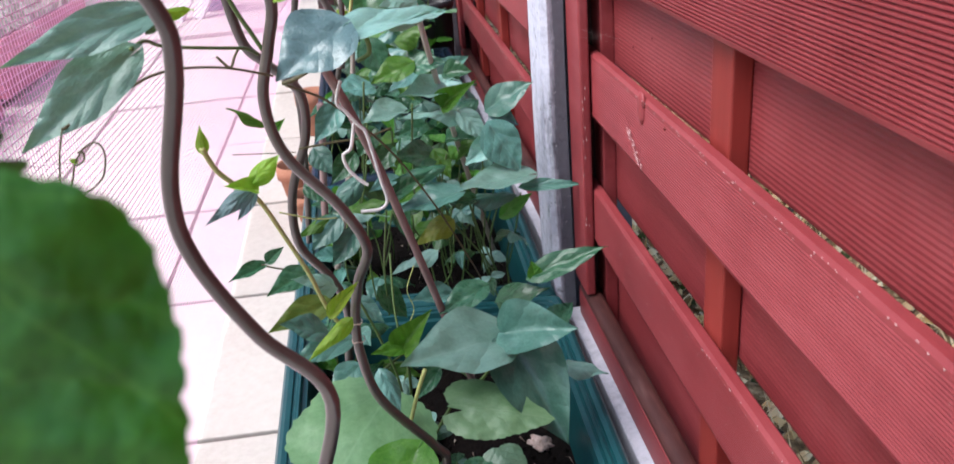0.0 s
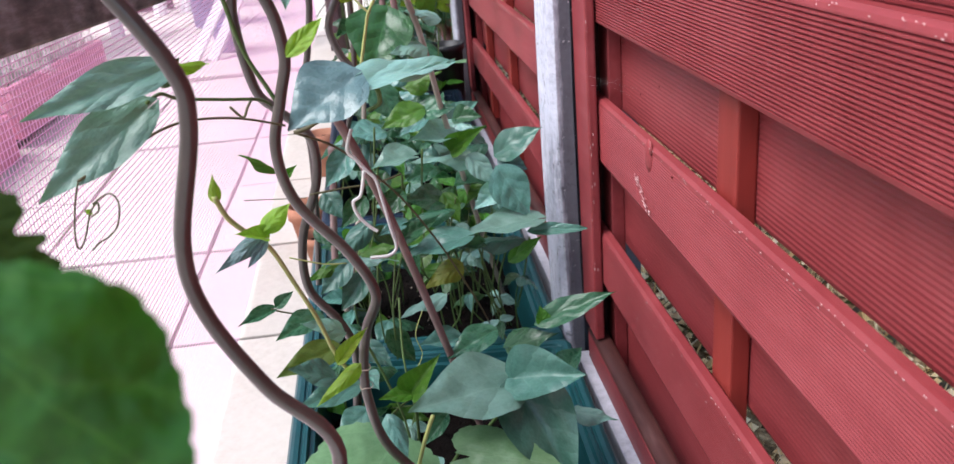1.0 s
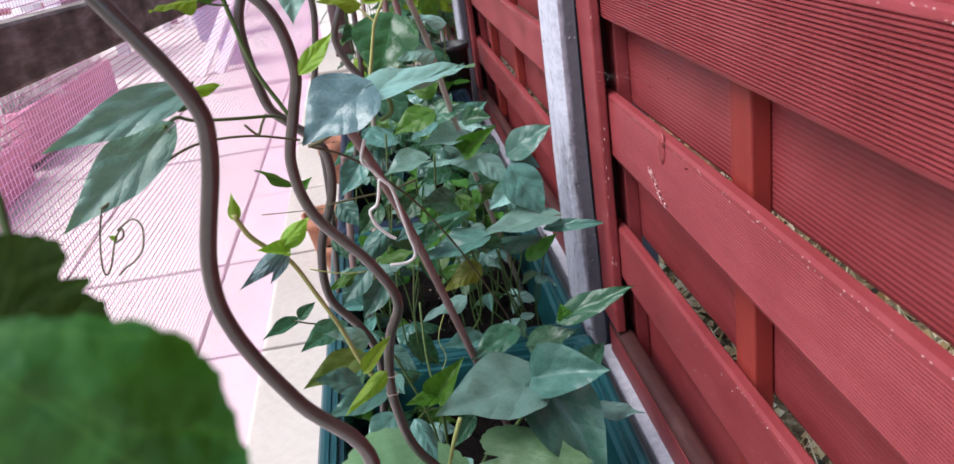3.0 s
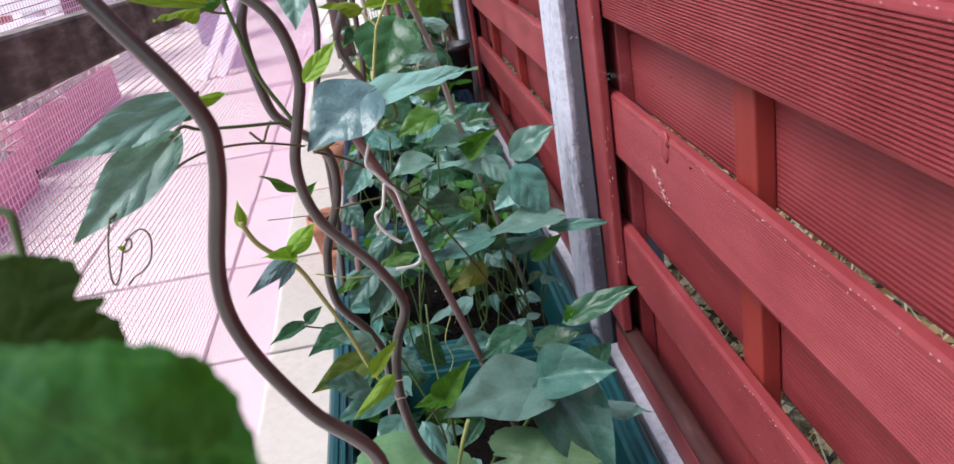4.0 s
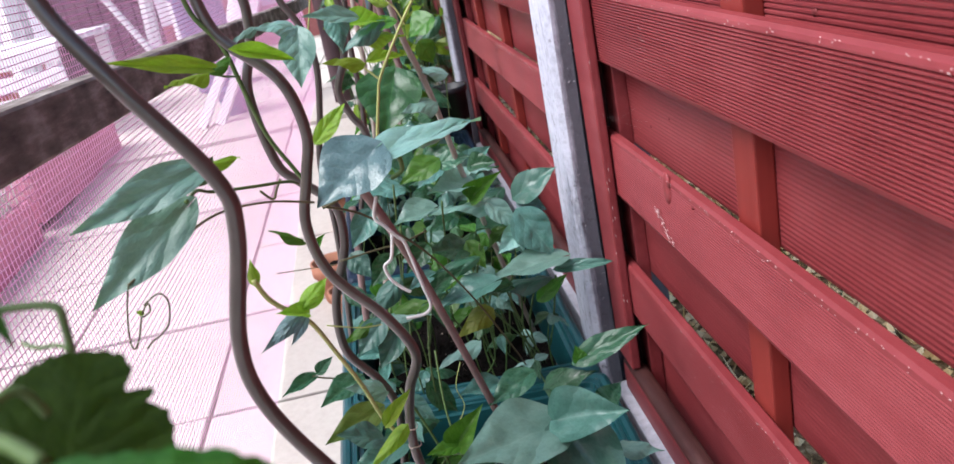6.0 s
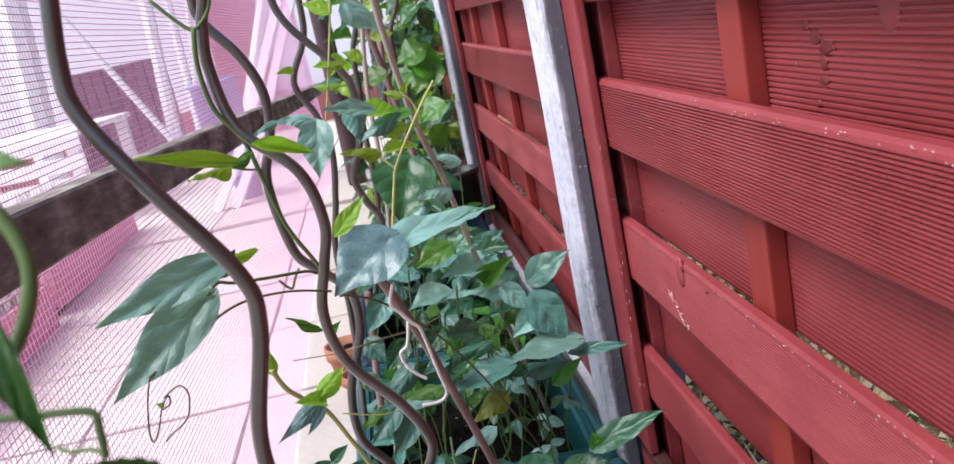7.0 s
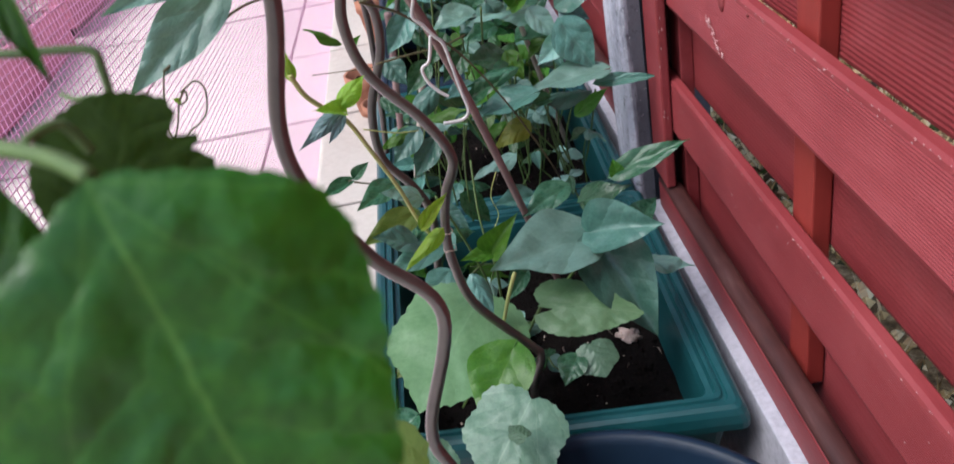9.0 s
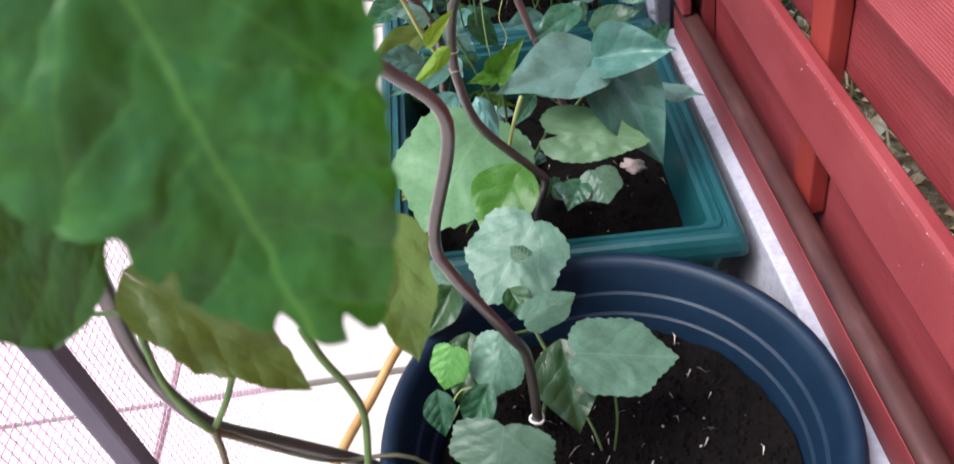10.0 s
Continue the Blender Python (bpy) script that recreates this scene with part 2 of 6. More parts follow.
M_PETAL = speckled("withered_petal", [(0.35, (0.30, 0.20, 0.15)), (0.6, (0.72, 0.58, 0.54))], 300, 0.8, 0.2, 0.5, 0.002, big=120)
M_WIRE = speckled("white_wire", [(0.3, (0.68, 0.66, 0.63)), (0.7, (0.8, 0.78, 0.75))], 60, 0.45, 0.5, 0.0)
M_LITTER = speckled("leaf_litter", [(0.34, (0.04, 0.026, 0.012)), (0.5, (0.26, 0.17, 0.08)), (0.68, (0.78, 0.60, 0.34))], 90, 0.9, 0.2, 1.0, 0.006, big=30)
M_YSTEM = speckled("yellow_stem", [(0.3, (0.34, 0.40, 0.12)), (0.7, (0.5, 0.52, 0.2))], 80, 0.5, 0.4, 0.2)
M_WORN = speckled("worn_rail_paint", [(0.36, (0.032, 0.010, 0.009)), (0.54, (0.078, 0.026, 0.023)), (0.74, (0.20, 0.105, 0.092))], 45, 0.5, 0.4, 0.4, 0.001, (1, 0.12, 1), big=8)
M_STEM = speckled("green_stem", [(0.3, (0.050, 0.100, 0.026)), (0.7, (0.13, 0.21, 0.06))], 80, 0.5, 0.4, 0.2)
M_DSTEM = speckled("dark_stem", [(0.3, (0.08, 0.075, 0.035)), (0.7, (0.16, 0.145, 0.07))], 80, 0.5, 0.4, 0.2)
L_BEAN = leaf_material("bean_leaf_blade", (0.015, 0.080, 0.036), (0.070, 0.205, 0.102), (0.14, 0.30, 0.14), 0.28, 0.3, 0.28, 0.0010)
L_BLUE = leaf_material("bluish_leaf_blade", (0.042, 0.140, 0.104), (0.124, 0.288, 0.232), (0.21, 0.39, 0.32), 0.30, 0.15, 0.28, 0.0010)
L_LOBE = leaf_material("lobed_leaf_blade", (0.060, 0.140, 0.080), (0.130, 0.245, 0.150), (0.24, 0.37, 0.24), 0.45, 0.2, 0.35, 0.0006, 4.5, True, 0.15)
L_FRESH = leaf_material("fresh_leaf_blade", (0.09, 0.25, 0.045), (0.17, 0.36, 0.08), (0.23, 0.42, 0.12), 0.42, 0.25, 0.26, 0.0008, 4.5, True)
L_YOUNG = leaf_material("young_leaf_blade", (0.22, 0.37, 0.025), (0.38, 0.56, 0.06), (0.42, 0.60, 0.12), 0.42, 0.5, 0.22, 0.0012)
L_CUKE = leaf_material("broad_leaf_blade", (0.12, 0.29, 0.12), (0.21, 0.42, 0.20), (0.30, 0.52, 0.29), 0.5, 0.2, 0.3, 0.0006, 4.5, True)
L_NEAR = leaf_material("near_leaf_blade", (0.012, 0.060, 0.004), (0.042, 0.128, 0.006), (0.12, 0.24, 0.04), 0.38, 0.32, 0.5, 0.0012, 2.4, True, 0.14)
L_OLIVE = leaf_material("olive_leaf_blade", (0.09, 0.155, 0.025), (0.17, 0.24, 0.05), (0.22, 0.29, 0.09), 0.5, 0.4, 0.25, 0.001)
# Shade on the blade behind the near leaf is put into this dark olive.
L_SHADE_OLIVE = leaf_material("shade_olive_leaf_blade", (0.016, 0.036, 0.001), (0.036, 0.064, 0.002), (0.05, 0.085, 0.012), 0.85, 0.45, 0.3, 0.0005, 4.5, True, 0.0)
L_MID = leaf_material("mid_green_leaf_blade", (0.050, 0.165, 0.014), (0.12, 0.295, 0.034), (0.21, 0.38, 0.09), 0.40, 0.45, 0.35, 0.0012)
L_DEEP = leaf_material("deep_green_leaf_blade", (0.014, 0.060, 0.014), (0.04, 0.125, 0.032), (0.08, 0.19, 0.06), 0.36, 0.25, 0.35, 0.0012)
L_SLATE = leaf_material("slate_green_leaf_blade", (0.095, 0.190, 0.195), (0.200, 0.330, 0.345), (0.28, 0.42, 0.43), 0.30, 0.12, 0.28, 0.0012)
L_YELLOW = leaf_material("yellowing_leaf_blade", (0.20, 0.30, 0.03), (0.42, 0.46, 0.07), (0.48, 0.52, 0.14), 0.45, 0.35, 0.3, 0.0012)
# Sky sheen of glossy bean leaves is lifted into this pale base colour.
L_PALE_SHEEN = leaf_material("pale_sheen_leaf_blade", (0.175, 0.360, 0.300), (0.30, 0.52, 0.45), (0.40, 0.61, 0.53), 0.34, 0.30, 0.30, 0.0012)


def bits_material():
    m, n, l, b = mat("verge_bits", 0.85, 0.2)
    g = n.new("ShaderNodeNewGeometry").outputs["Random Per Island"]
    col = ramp(n, l, g, [(0.0, (0.06, 0.11, 0.02)), (0.12, (0.05, 0.04, 0.03)), (0.3, (0.38, 0.24, 0.09)), (0.5, (0.86, 0.62, 0.29)), (0.75, (0.97, 0.82, 0.52)), (1.0, (0.62, 0.42, 0.20))])
    l.new(col, b.inputs["Base Color"])
    return m


M_BITS = bits_material()

# ---- mesh helpers ----


def part(name, bm, material, parent=None, label="", smooth=False):
    me = bpy.data.meshes.new(name)
    bm.normal_update()
    bm.to_mesh(me)
    bm.free()
    me.materials.append(material)
    if smooth:
        for p in me.polygons:
            p.use_smooth = True
    ob = new(name, me)
    if parent is not None:
        ob.parent = parent
    if label:
        ob["label"] = label
    return ob


def thing(name, label, category, group="", kind="", at=(0, 0, 0)):
    return tagged(new(name), label, category, group, kind) if at == (0, 0, 0) else place(tagged(new(name), label, category, group, kind), at)


def place(ob, at):
    ob.location = at
    return ob


def box(bm, x0, x1, y0, y1, z0, z1, bev=0.0):
    m = Matrix.Translation(((x0 + x1) / 2, (y0 + y1) / 2, (z0 + z1) / 2)) @ Matrix.Diagonal((abs(x1 - x0), abs(y1 - y0), abs(z1 - z0), 1))
    r = bmesh.ops.create_cube(bm, size=1.0, matrix=m)
    if bev:
        es = {e for v in r["verts"] for e in v.link_edges}
        bmesh.ops.bevel(bm, geom=list(es), offset=bev, segments=2, profile=0.6, affect="EDGES")
    return bm


def tube(pts, radius, sides=10, taper=1.0, steps=6, closed_ends=True):
    """A round rod through the given places, smoothed, as a bmesh."""
    p = [Vector(q) for q in pts]
    path = []
    for i in range(len(p) - 1):
        a, b, c, d = p[max(i - 1, 0)], p[i], p[i + 1], p[min(i + 2, len(p) - 1)]
        for k in range(steps):
            t = k / steps
            path.append(0.5 * (2 * b + (c - a) * t + (2 * a - 5 * b + 4 * c - d) * t * t + (3 * b - a - 3 * c + d) * t ** 3))
    path.append(p[-1])
    bm = bmesh.new()
    rings, ref = [], None
    for i, q in enumerate(path):
        d = (path[min(i + 1, len(path) - 1)] - path[max(i - 1, 0)]).normalized()
        if ref is None:
            ref = d.orthogonal().normalized()
        ref = (ref - d * ref.dot(d)).normalized()
        s = d.cross(ref)
        r = radius * (1 + (taper - 1) * i / max(1, len(path) - 1))
        rings.append([bm.verts.new(q + (ref * math.cos(2 * math.pi * k / sides) + s * math.sin(2 * math.pi * k / sides)) * r) for k in range(sides)])
    for a, b in zip(rings, rings[1:]):
        for k in range(sides):
            bm.faces.new((a[k], a[(k + 1) % sides], b[(k + 1) % sides], b[k]))
    if closed_ends:
        bm.faces.new(rings[0][::-1])
        bm.faces.new(rings[-1])
    return bm


def extrude_profile(prof, y0, y1, segs=1, wave=0.0, seed=0):
    """A closed outline in x and z drawn out along y, with a slight unevenness."""
    bm = bmesh.new()
    rings = []
    for i in range(segs + 1):
        y = y0 + (y1 - y0) * i / segs
        dx = wave * math.sin(3.1 * y + seed)
        dz = wave * 0.8 * math.sin(2.3 * y + 1.7 * seed)
        rings.append([bm.verts.new((x + dx, y, z + dz)) for x, z in prof])
    n = len(prof)
    for a, b in zip(rings, rings[1:]):
        for k in range(n):
            bm.faces.new((a[k], a[(k + 1) % n], b[(k + 1) % n], b[k]))
    bm.faces.new(rings[0][::-1])
    bm.faces.new(rings[-1])
    return bm


SLOPE = 0.07


def gz(y):
    """Height of the ground, which rises gently along the fence and then runs level."""
    return SLOPE * (min(y, 2.6) + 0.241)


# ---- ground ----
bm = bmesh.new()
ys = [-60, -6, -3, -1, 0, 1, 2, 2.6, 4, 8, 20, 60]
gv = [[bm.verts.new((x, y, gz(max(y, -3)) - 0.030)) for x in (-60, -8, -2, 0.02, 2, 8, 60)] for y in ys]
for a, b in zip(gv, gv[1:]):
    for k in range(6):
        bm.faces.new((a[k], a[k + 1], b[k + 1], b[k]))
tagged(part("ground", bm, M_JOINT), "sandy bedding under the paving and earth around it", "ground", kind="structure")

# ---- fence ----
FRONT = [(0.281, 0.36), (0.459, 0.5445), (0.641, 0.731), (0.826, 0.918), (1.01, 1.10)]
BACK = [(0.105, 0.290), (0.338, 0.474), (0.525, 0.652), (0.714, 0.836), (0.902, 1.02), (1.09, 1.165)]


def board_profile(x0, x1, z0, z1, ridges=15, depth=0.0022):
    """A board with fine ridges along its face and a rounded top and bottom edge."""
    pts = []
    m = 0.006
    step = (z1 - z0 - 2 * m) / ridges
    pts += [(x0 + 0.004, z0), (x0 + 0.001, z0 + 0.002), (x0, z0 + m)]
    for i in range(ridges):
        z = z0 + m + step * i
        if depth < 0.0012:
            pts += [(x0 + depth * (0.5 - 0.5 * math.cos(2 * math.pi * q)), z + step * q) for q in (0.0, 0.2, 0.4, 0.6, 0.8)]
        else:
            pts += [(x0 + depth, z + step * 0.12), (x0 + depth, z + step * 0.34), (x0, z + step * 0.5), (x0, z + step * 0.95)]
    pts += [(x0 + 0.001, z1 - 0.003), (x0 + 0.004, z1), (x1 - 0.002, z1), (x1, z1 - 0.002), (x1, z0)]
    return pts[::-1]


garden_fence = tagged(new("garden_fence"), "red slatted timber fence with grey concrete posts and gravel boards", "fence")


def fence_panel(y0, y1, dz, battens):
    p = new("fence_panel")
    p.parent = garden_fence
    p["label"] = "red painted slatted timber panel"
    for i, (a, b) in enumerate(FRONT):
        part("front_board", extrude_profile(board_profile(0.0, 0.0145, a + dz, b + dz, 24, (0.0003, 0.00115, 0.0026, 0.0023, 0.0023)[i]), y0, y1, 14, 0.0012, i), M_RED, p, "ridged red board")
    for i, (a, b) in enumerate(BACK):
        part("back_board", extrude_profile(board_profile(0.034, 0.0485, a + dz, b + dz, 24, (0.0001, 0.0002, 0.0005, 0.0015, 0.0017, 0.0017)[i]), y0, y1, 10, 0.001, i + 9), M_RED, p)
    for y in battens:
        part("batten", box(bmesh.new(), 0.0155, 0.0335, y - 0.006, y + 0.037, 0.17 + dz, 1.17 + dz, 0.002), M_BATTEN, p, "brighter red upright batten")
    for ya, yb in ((y0, y0 + 0.04), (y1 - 0.045, y1)):
        part("inner_stile", box(bmesh.new(), 0.0155, 0.0335, ya, yb, 0.1422 + dz, 1.17 + dz, 0.002), M_RED, p)
    for ya, yb in ((y0 - 0.012, y0 + 0.03), (y1 - 0.03, y1 + 0.010)):
        part("stile", box(bmesh.new(), -0.014, -0.001, ya - 0.02, yb + 0.01, 0.197 + dz, 1.17 + dz, 0.003), M_RED, p)
    # Dark strips added in the slots so the gaps beside the stiles read dark.
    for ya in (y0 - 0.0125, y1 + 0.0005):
        part("packing_strip", box(bmesh.new(), -0.0008, 0.0335, ya, ya + 0.012, 0.1422 + dz, 1.17 + dz), M_SLOT_FILL, p, "dark filler strip added in the post slot")
    part("bottom_rail", box(bmesh.new(), -0.014, 0.008, y0, y1, 0.1415 + dz, 0.185 + dz, 0.002), M_RED, p, "red bottom rail")
    part("rail_edge", extrude_profile([(-0.0135, 0.1855 + dz), (-0.0135, 0.188 + dz), (-0.0105, 0.1925 + dz), (-0.005, 0.195 + dz), (0.004, 0.1955 + dz), (0.010, 0.193 + dz), (0.010, 0.1855 + dz)], y0, y1, 30, 0.0006, 3), M_WORN, p, "brown edge with the paint worn off", True)
    part("top_rail", box(bmesh.new(), -0.012, 0.06, y0, y1, 1.17 + dz, 1.20 + dz, 0.004), M_RED, p)
    return p


def concrete_post(y0, y1, z0, z1):
    p = garden_fence
    w = (y1 - y0)
    prof = [(-0.046, y0 + 0.008), (-0.038, y0), (-0.016, y0), (-0.016, y0 + 0.028), (0.052, y0 + 0.028), (0.052, y0), (0.075, y0 + 0.004), (0.075, y1 - 0.004), (0.052, y1), (0.052, y1 - 0.028), (-0.016, y1 - 0.028), (-0.016, y1), (-0.038, y1), (-0.046, y1 - 0.008)]
    b = bmesh.new()
    rings = [[b.verts.new((x + 0.0012 * math.sin(9 * z + 5 * y), y + 0.001 * math.sin(7 * z + 20 * x), z)) for x, y in prof] for z in np.linspace(z0, z1, 12)]
    n = len(prof)
    for a, c in zip(rings, rings[1:]):
        for k in range(n):
            b.faces.new((a[k], a[(k + 1) % n], c[(k + 1) % n], c[k]))
    b.faces.new(rings[-1])
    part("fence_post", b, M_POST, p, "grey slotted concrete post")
    return p


def gravel_board(y0, y1, dz):
    g = part("gravel_board", box(bmesh.new(), -0.029, 0.02, y0, y1, -0.05 + dz, 0.1405 + dz, 0.003), M_CONC, garden_fence, "grey concrete gravel board")
    return g


for a, b, dz, bt in ((-1.587, 0.036, 0.0, (-0.406, -0.85, -1.25)), (0.178, 1.590, 0.024, (0.43, 0.87, 1.29)), (1.720, 3.16, 0.06, (2.133, 2.633))):
    fence_panel(a, b, dz, bt)
    gravel_board(a - 0.02, b + 0.02, dz)
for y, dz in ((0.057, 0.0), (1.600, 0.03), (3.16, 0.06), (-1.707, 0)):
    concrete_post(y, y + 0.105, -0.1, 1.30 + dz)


rnd = random.Random(4)


def flecks(name, label, spots, material, parent):
    """Thin chips of bare or spattered surface, each a small flat wedge, joined."""
    verts, faces = [], []
    for x, y, z, dy, dz in spots:
        k, dy, dz = len(verts), dy * 0.7, dz * 0.8
        verts += [(x, y - dy, z - dz), (x, y + dy, z - dz * 0.6), (x, y + dy * 0.8, z + dz), (x, y - dy * 0.9, z + dz * 0.7), (x - 0.0006, y, z)]
        faces += [(k, k + 1, k + 4), (k + 1, k + 2, k + 4), (k + 2, k + 3, k + 4), (k + 3, k, k + 4)]
    me = bpy.data.meshes.new(name)
    me.from_pydata(verts, [], faces)
    me.materials.append(material)
    ob = new(name, me)
    ob.parent = parent
    return tagged(ob, label, kind="stuff")


near_panel = garden_fence.children[0]
sp = []
for top, many, far in ((0.5445, 90, 0.86), (0.731, 45, 0.8), (0.359, 40, 0.8)):
    for k in range(many):
        y = -0.08 - far * rnd.random() ** 0.7
        sp.append((-0.0010, y, top - 0.0005 - 0.006 * rnd.random() ** 2, rnd.uniform(0.0005, 0.0019), rnd.uniform(0.0003, 0.0009)))
for k in range(30):
    sp.append((-0.0008, rnd.uniform(-0.8, -0.05), 0.359 - rnd.uniform(0.001, 0.06), rnd.uniform(0.0007, 0.0018), rnd.uniform(0.0005, 0.001)))
for k in range(46):
    z = rnd.uniform(0.468, 0.500)
    sp.append((-0.0013, -0.203 + 1.5 * (z - 0.484) + rnd.uniform(-0.010, 0.010), z, rnd.uniform(0.002, 0.006), 0.0006))
for k in range(12):
    z = 0.665 + rnd.uniform(0, 0.05)
    sp.append((-0.0009, -0.202 + rnd.uniform(-0.008, 0.008), z, rnd.uniform(0.0006, 0.003), 0.0004))
for k in range(14):
    sp.append((-0.0152, rnd.uniform(-0.05, -0.02), rnd.uniform(0.3, 0.75), 0.0012, 0.003))
flecks("paint_flecks", "pale chips and spatters on the red paint", sp, M_FLECK, near_panel)


second_panel = next(c for c in garden_fence.children if c.name == "fence_panel.001")
sp = []
for top in (0.383, 0.5685, 0.755, 0.942):
    for k in range(60):
        sp.append((-0.0010, rnd.uniform(0.22, 1.55), top - 0.0005 - 0.006 * rnd.random() ** 2, rnd.uniform(0.001, 0.006), rnd.uniform(0.0004, 0.0014)))
flecks("paint_flecks", "pale chips along the board edges", sp, M_FLECK, second_panel)


def knot(y, z, r, x=-0.0004):
    bm = bmesh.new()
    bmesh.ops.create_uvsphere(bm, u_segments=12, v_segments=6, radius=1.0, matrix=Matrix.Translation((x + 0.0015, y, z)) @ Matrix.Diagonal((0.0035, r, r * 1.7, 1)))
    part("knot", bm, M_RED, near_panel, "", True)


for y, z, r in ((-0.222, 0.534, 0.011), (-0.577, 0.80, 0.012)):
    knot(y, z, r, -0.0004 if z < 0.7 else 0.0336)



def scar(y, z, ry, rz, seed, x):
    """A shallow rough scab where the board was bruised and painted over."""
    bm = bmesh.new()
    bmesh.ops.create_icosphere(bm, subdivisions=3, radius=1.0)
    for v in bm.verts:
        k = 1 + 0.5 * noise.noise(v.co * 2.2 + Vector((seed, 0, 0)))
        v.co = Vector((x + v.co.x * 0.0016, y + v.co.y * ry * k, z + v.co.z * rz * k))
    part("scar", bm, M_SCAR, near_panel, "dark bruise in the paint", True)


for k, (y, z, ry, rz) in enumerate(((-0.479, 0.788, 0.005, 0.004), (-0.491, 0.780, 0.008, 0.005), (-0.505, 0.773, 0.009, 0.006), (-0.499, 0.762, 0.005, 0.006), (-0.498, 0.750, 0.007, 0.004), (-0.488, 0.733, 0.004, 0.003))):
    scar(y, z, ry, rz, k * 3.7, 0.0338)
for k, (y, z, ry, rz) in enumerate(((-0.229, 0.540, 0.006, 0.004), (-0.297, 0.535, 0.002, 0.002), (-0.087, 0.566, 0.003, 0.003), (-0.157, 0.59, 0.002, 0.003))):
    scar(y, z, ry, rz, 30 + k * 3.7, 0.0004 if z < 0.56 else 0.0344)

# ---- net fence with rail ----
NX = -0.61


def net_x(y, z):
    return NX + 0.006 * math.sin(2.1 * y + 0.6) * math.sin(3.0 * z)


def garden_net():
    t = thing("garden_net", "pink plastic mesh netting stretched along a wooden rail", "netting")
    cell, h, flat = 0.0075, 0.0005, 0.00018
    y0, y1, top = -1.2, 3.4, 1.5

    def strands(name, lines):
        verts, faces = [], []
        for ln in lines:
            base = len(verts)
            for (x, y, z), (sy, sz) in ln:
                verts += [(x - flat, y - sy, z - sz), (x + flat, y - sy, z - sz), (x + flat, y + sy, z + sz), (x - flat, y + sy, z + sz)]
            for i in range(len(ln) - 1):
                q = base + 4 * i
                for k in range(4):
                    faces.append((q + k, q + (k + 1) % 4, q + 4 + (k + 1) % 4, q + 4 + k))
        me = bpy.data.meshes.new(name)
        me.from_pydata(verts, [], faces)
        me.materials.append(M_NET)
        ob = new(name, me)
        ob.parent = t
        tagged(ob, kind="stuff")
    up, along = [], []
    n = int((y1 - y0) / cell)
    for i in range(n):
        y = y0 + cell * i
        zs = np.linspace(gz(y) + 0.004, top, 9)
        up.append([((net_x(y, z), y, z), (h, 0)) for z in zs])
    m = int(top / cell)
    for j in range(m):
        z = 0.012 + cell * j
        yy = [y for y in np.linspace(y0, y1, 47) if gz(y) < z]
        if len(yy) > 1:
            along.append([((net_x(y, z) + 0.001, y, z), (0, h)) for y in yy])
    strands("upright_weave", up)
    strands("level_weave", along)
    return t


garden_net()
rail = thing("net_rail", "dark weathered wooden rail holding the netting", "rail")
plank = part("plank", extrude_profile([(-0.598, 0.705), (-0.562, 0.705), (-0.56, 0.708), (-0.56, 0.754), (-0.562, 0.757), (-0.598, 0.757)], -1.15, 3.35, 24, 0.0015), M_RAIL, rail)
plank.rotation_euler = (-0.033, 0, 0)

rpost = part("net_post", box(bmesh.new(), -0.595, -0.577, -0.698, -0.682, gz(-0.69), 1.25, 0.003), M_GREYWOOD)
tagged(rpost, "grey weathered wooden post carrying the netting rail", "post")

# ---- planters ----


def ring_frame(bm, rects):
    """Skins a stack of rectangles (half width, half length, height) into a shell."""
    rings = []
    for hx, hy, z in rects:
        r = min(0.011, hx * 0.2)
        ring = []
        for sx, sy, a0 in ((1, 1, 0), (-1, 1, 90), (-1, -1, 180), (1, -1, 270)):
            for k in range(4):
                a = radians(a0 + 30 * k)
                ring.append(bm.verts.new((sx * (hx - r) + r * math.cos(a), sy * (hy - r) + r * math.sin(a), z)))
        rings.append(ring)
    n = len(rings[0])
    for a, b in zip(rings, rings[1:]):
        for k in range(n):
            bm.faces.new((a[k], a[(k + 1) % n], b[(k + 1) % n], b[k]))
    bm.faces.new(rings[0][::-1])
    bm.faces.new(rings[-1])
    return bm


def soil_top(bm, fx, fy, z, n=26, round_r=None):
    """An uneven bed of soil; fx, fy half sizes, or round."""
    vs = {}
    for i in range(n + 1):
        for j in range(n + 1):
            u, v = 2 * i / n - 1, 2 * j / n - 1
            if round_r:
                x, y = u * math.sqrt(1 - v * v / 2) * round_r, v * math.sqrt(1 - u * u / 2) * round_r
            else:
                x, y = u * fx, v * fy
            h = 0.008 * noise.noise((x * 22, y * 22, 3.1)) + 0.005 * noise.noise((x * 70, y * 70, 1.0)) + 0.003 * noise.noise((x * 160, y * 160, 7.0))
            vs[i, j] = bm.verts.new((x, y, z + h))
    for i in range(n):
        for j in range(n):
            bm.faces.new((vs[i, j], vs[i + 1, j], vs[i + 1, j + 1], vs[i, j + 1]))
    return bm


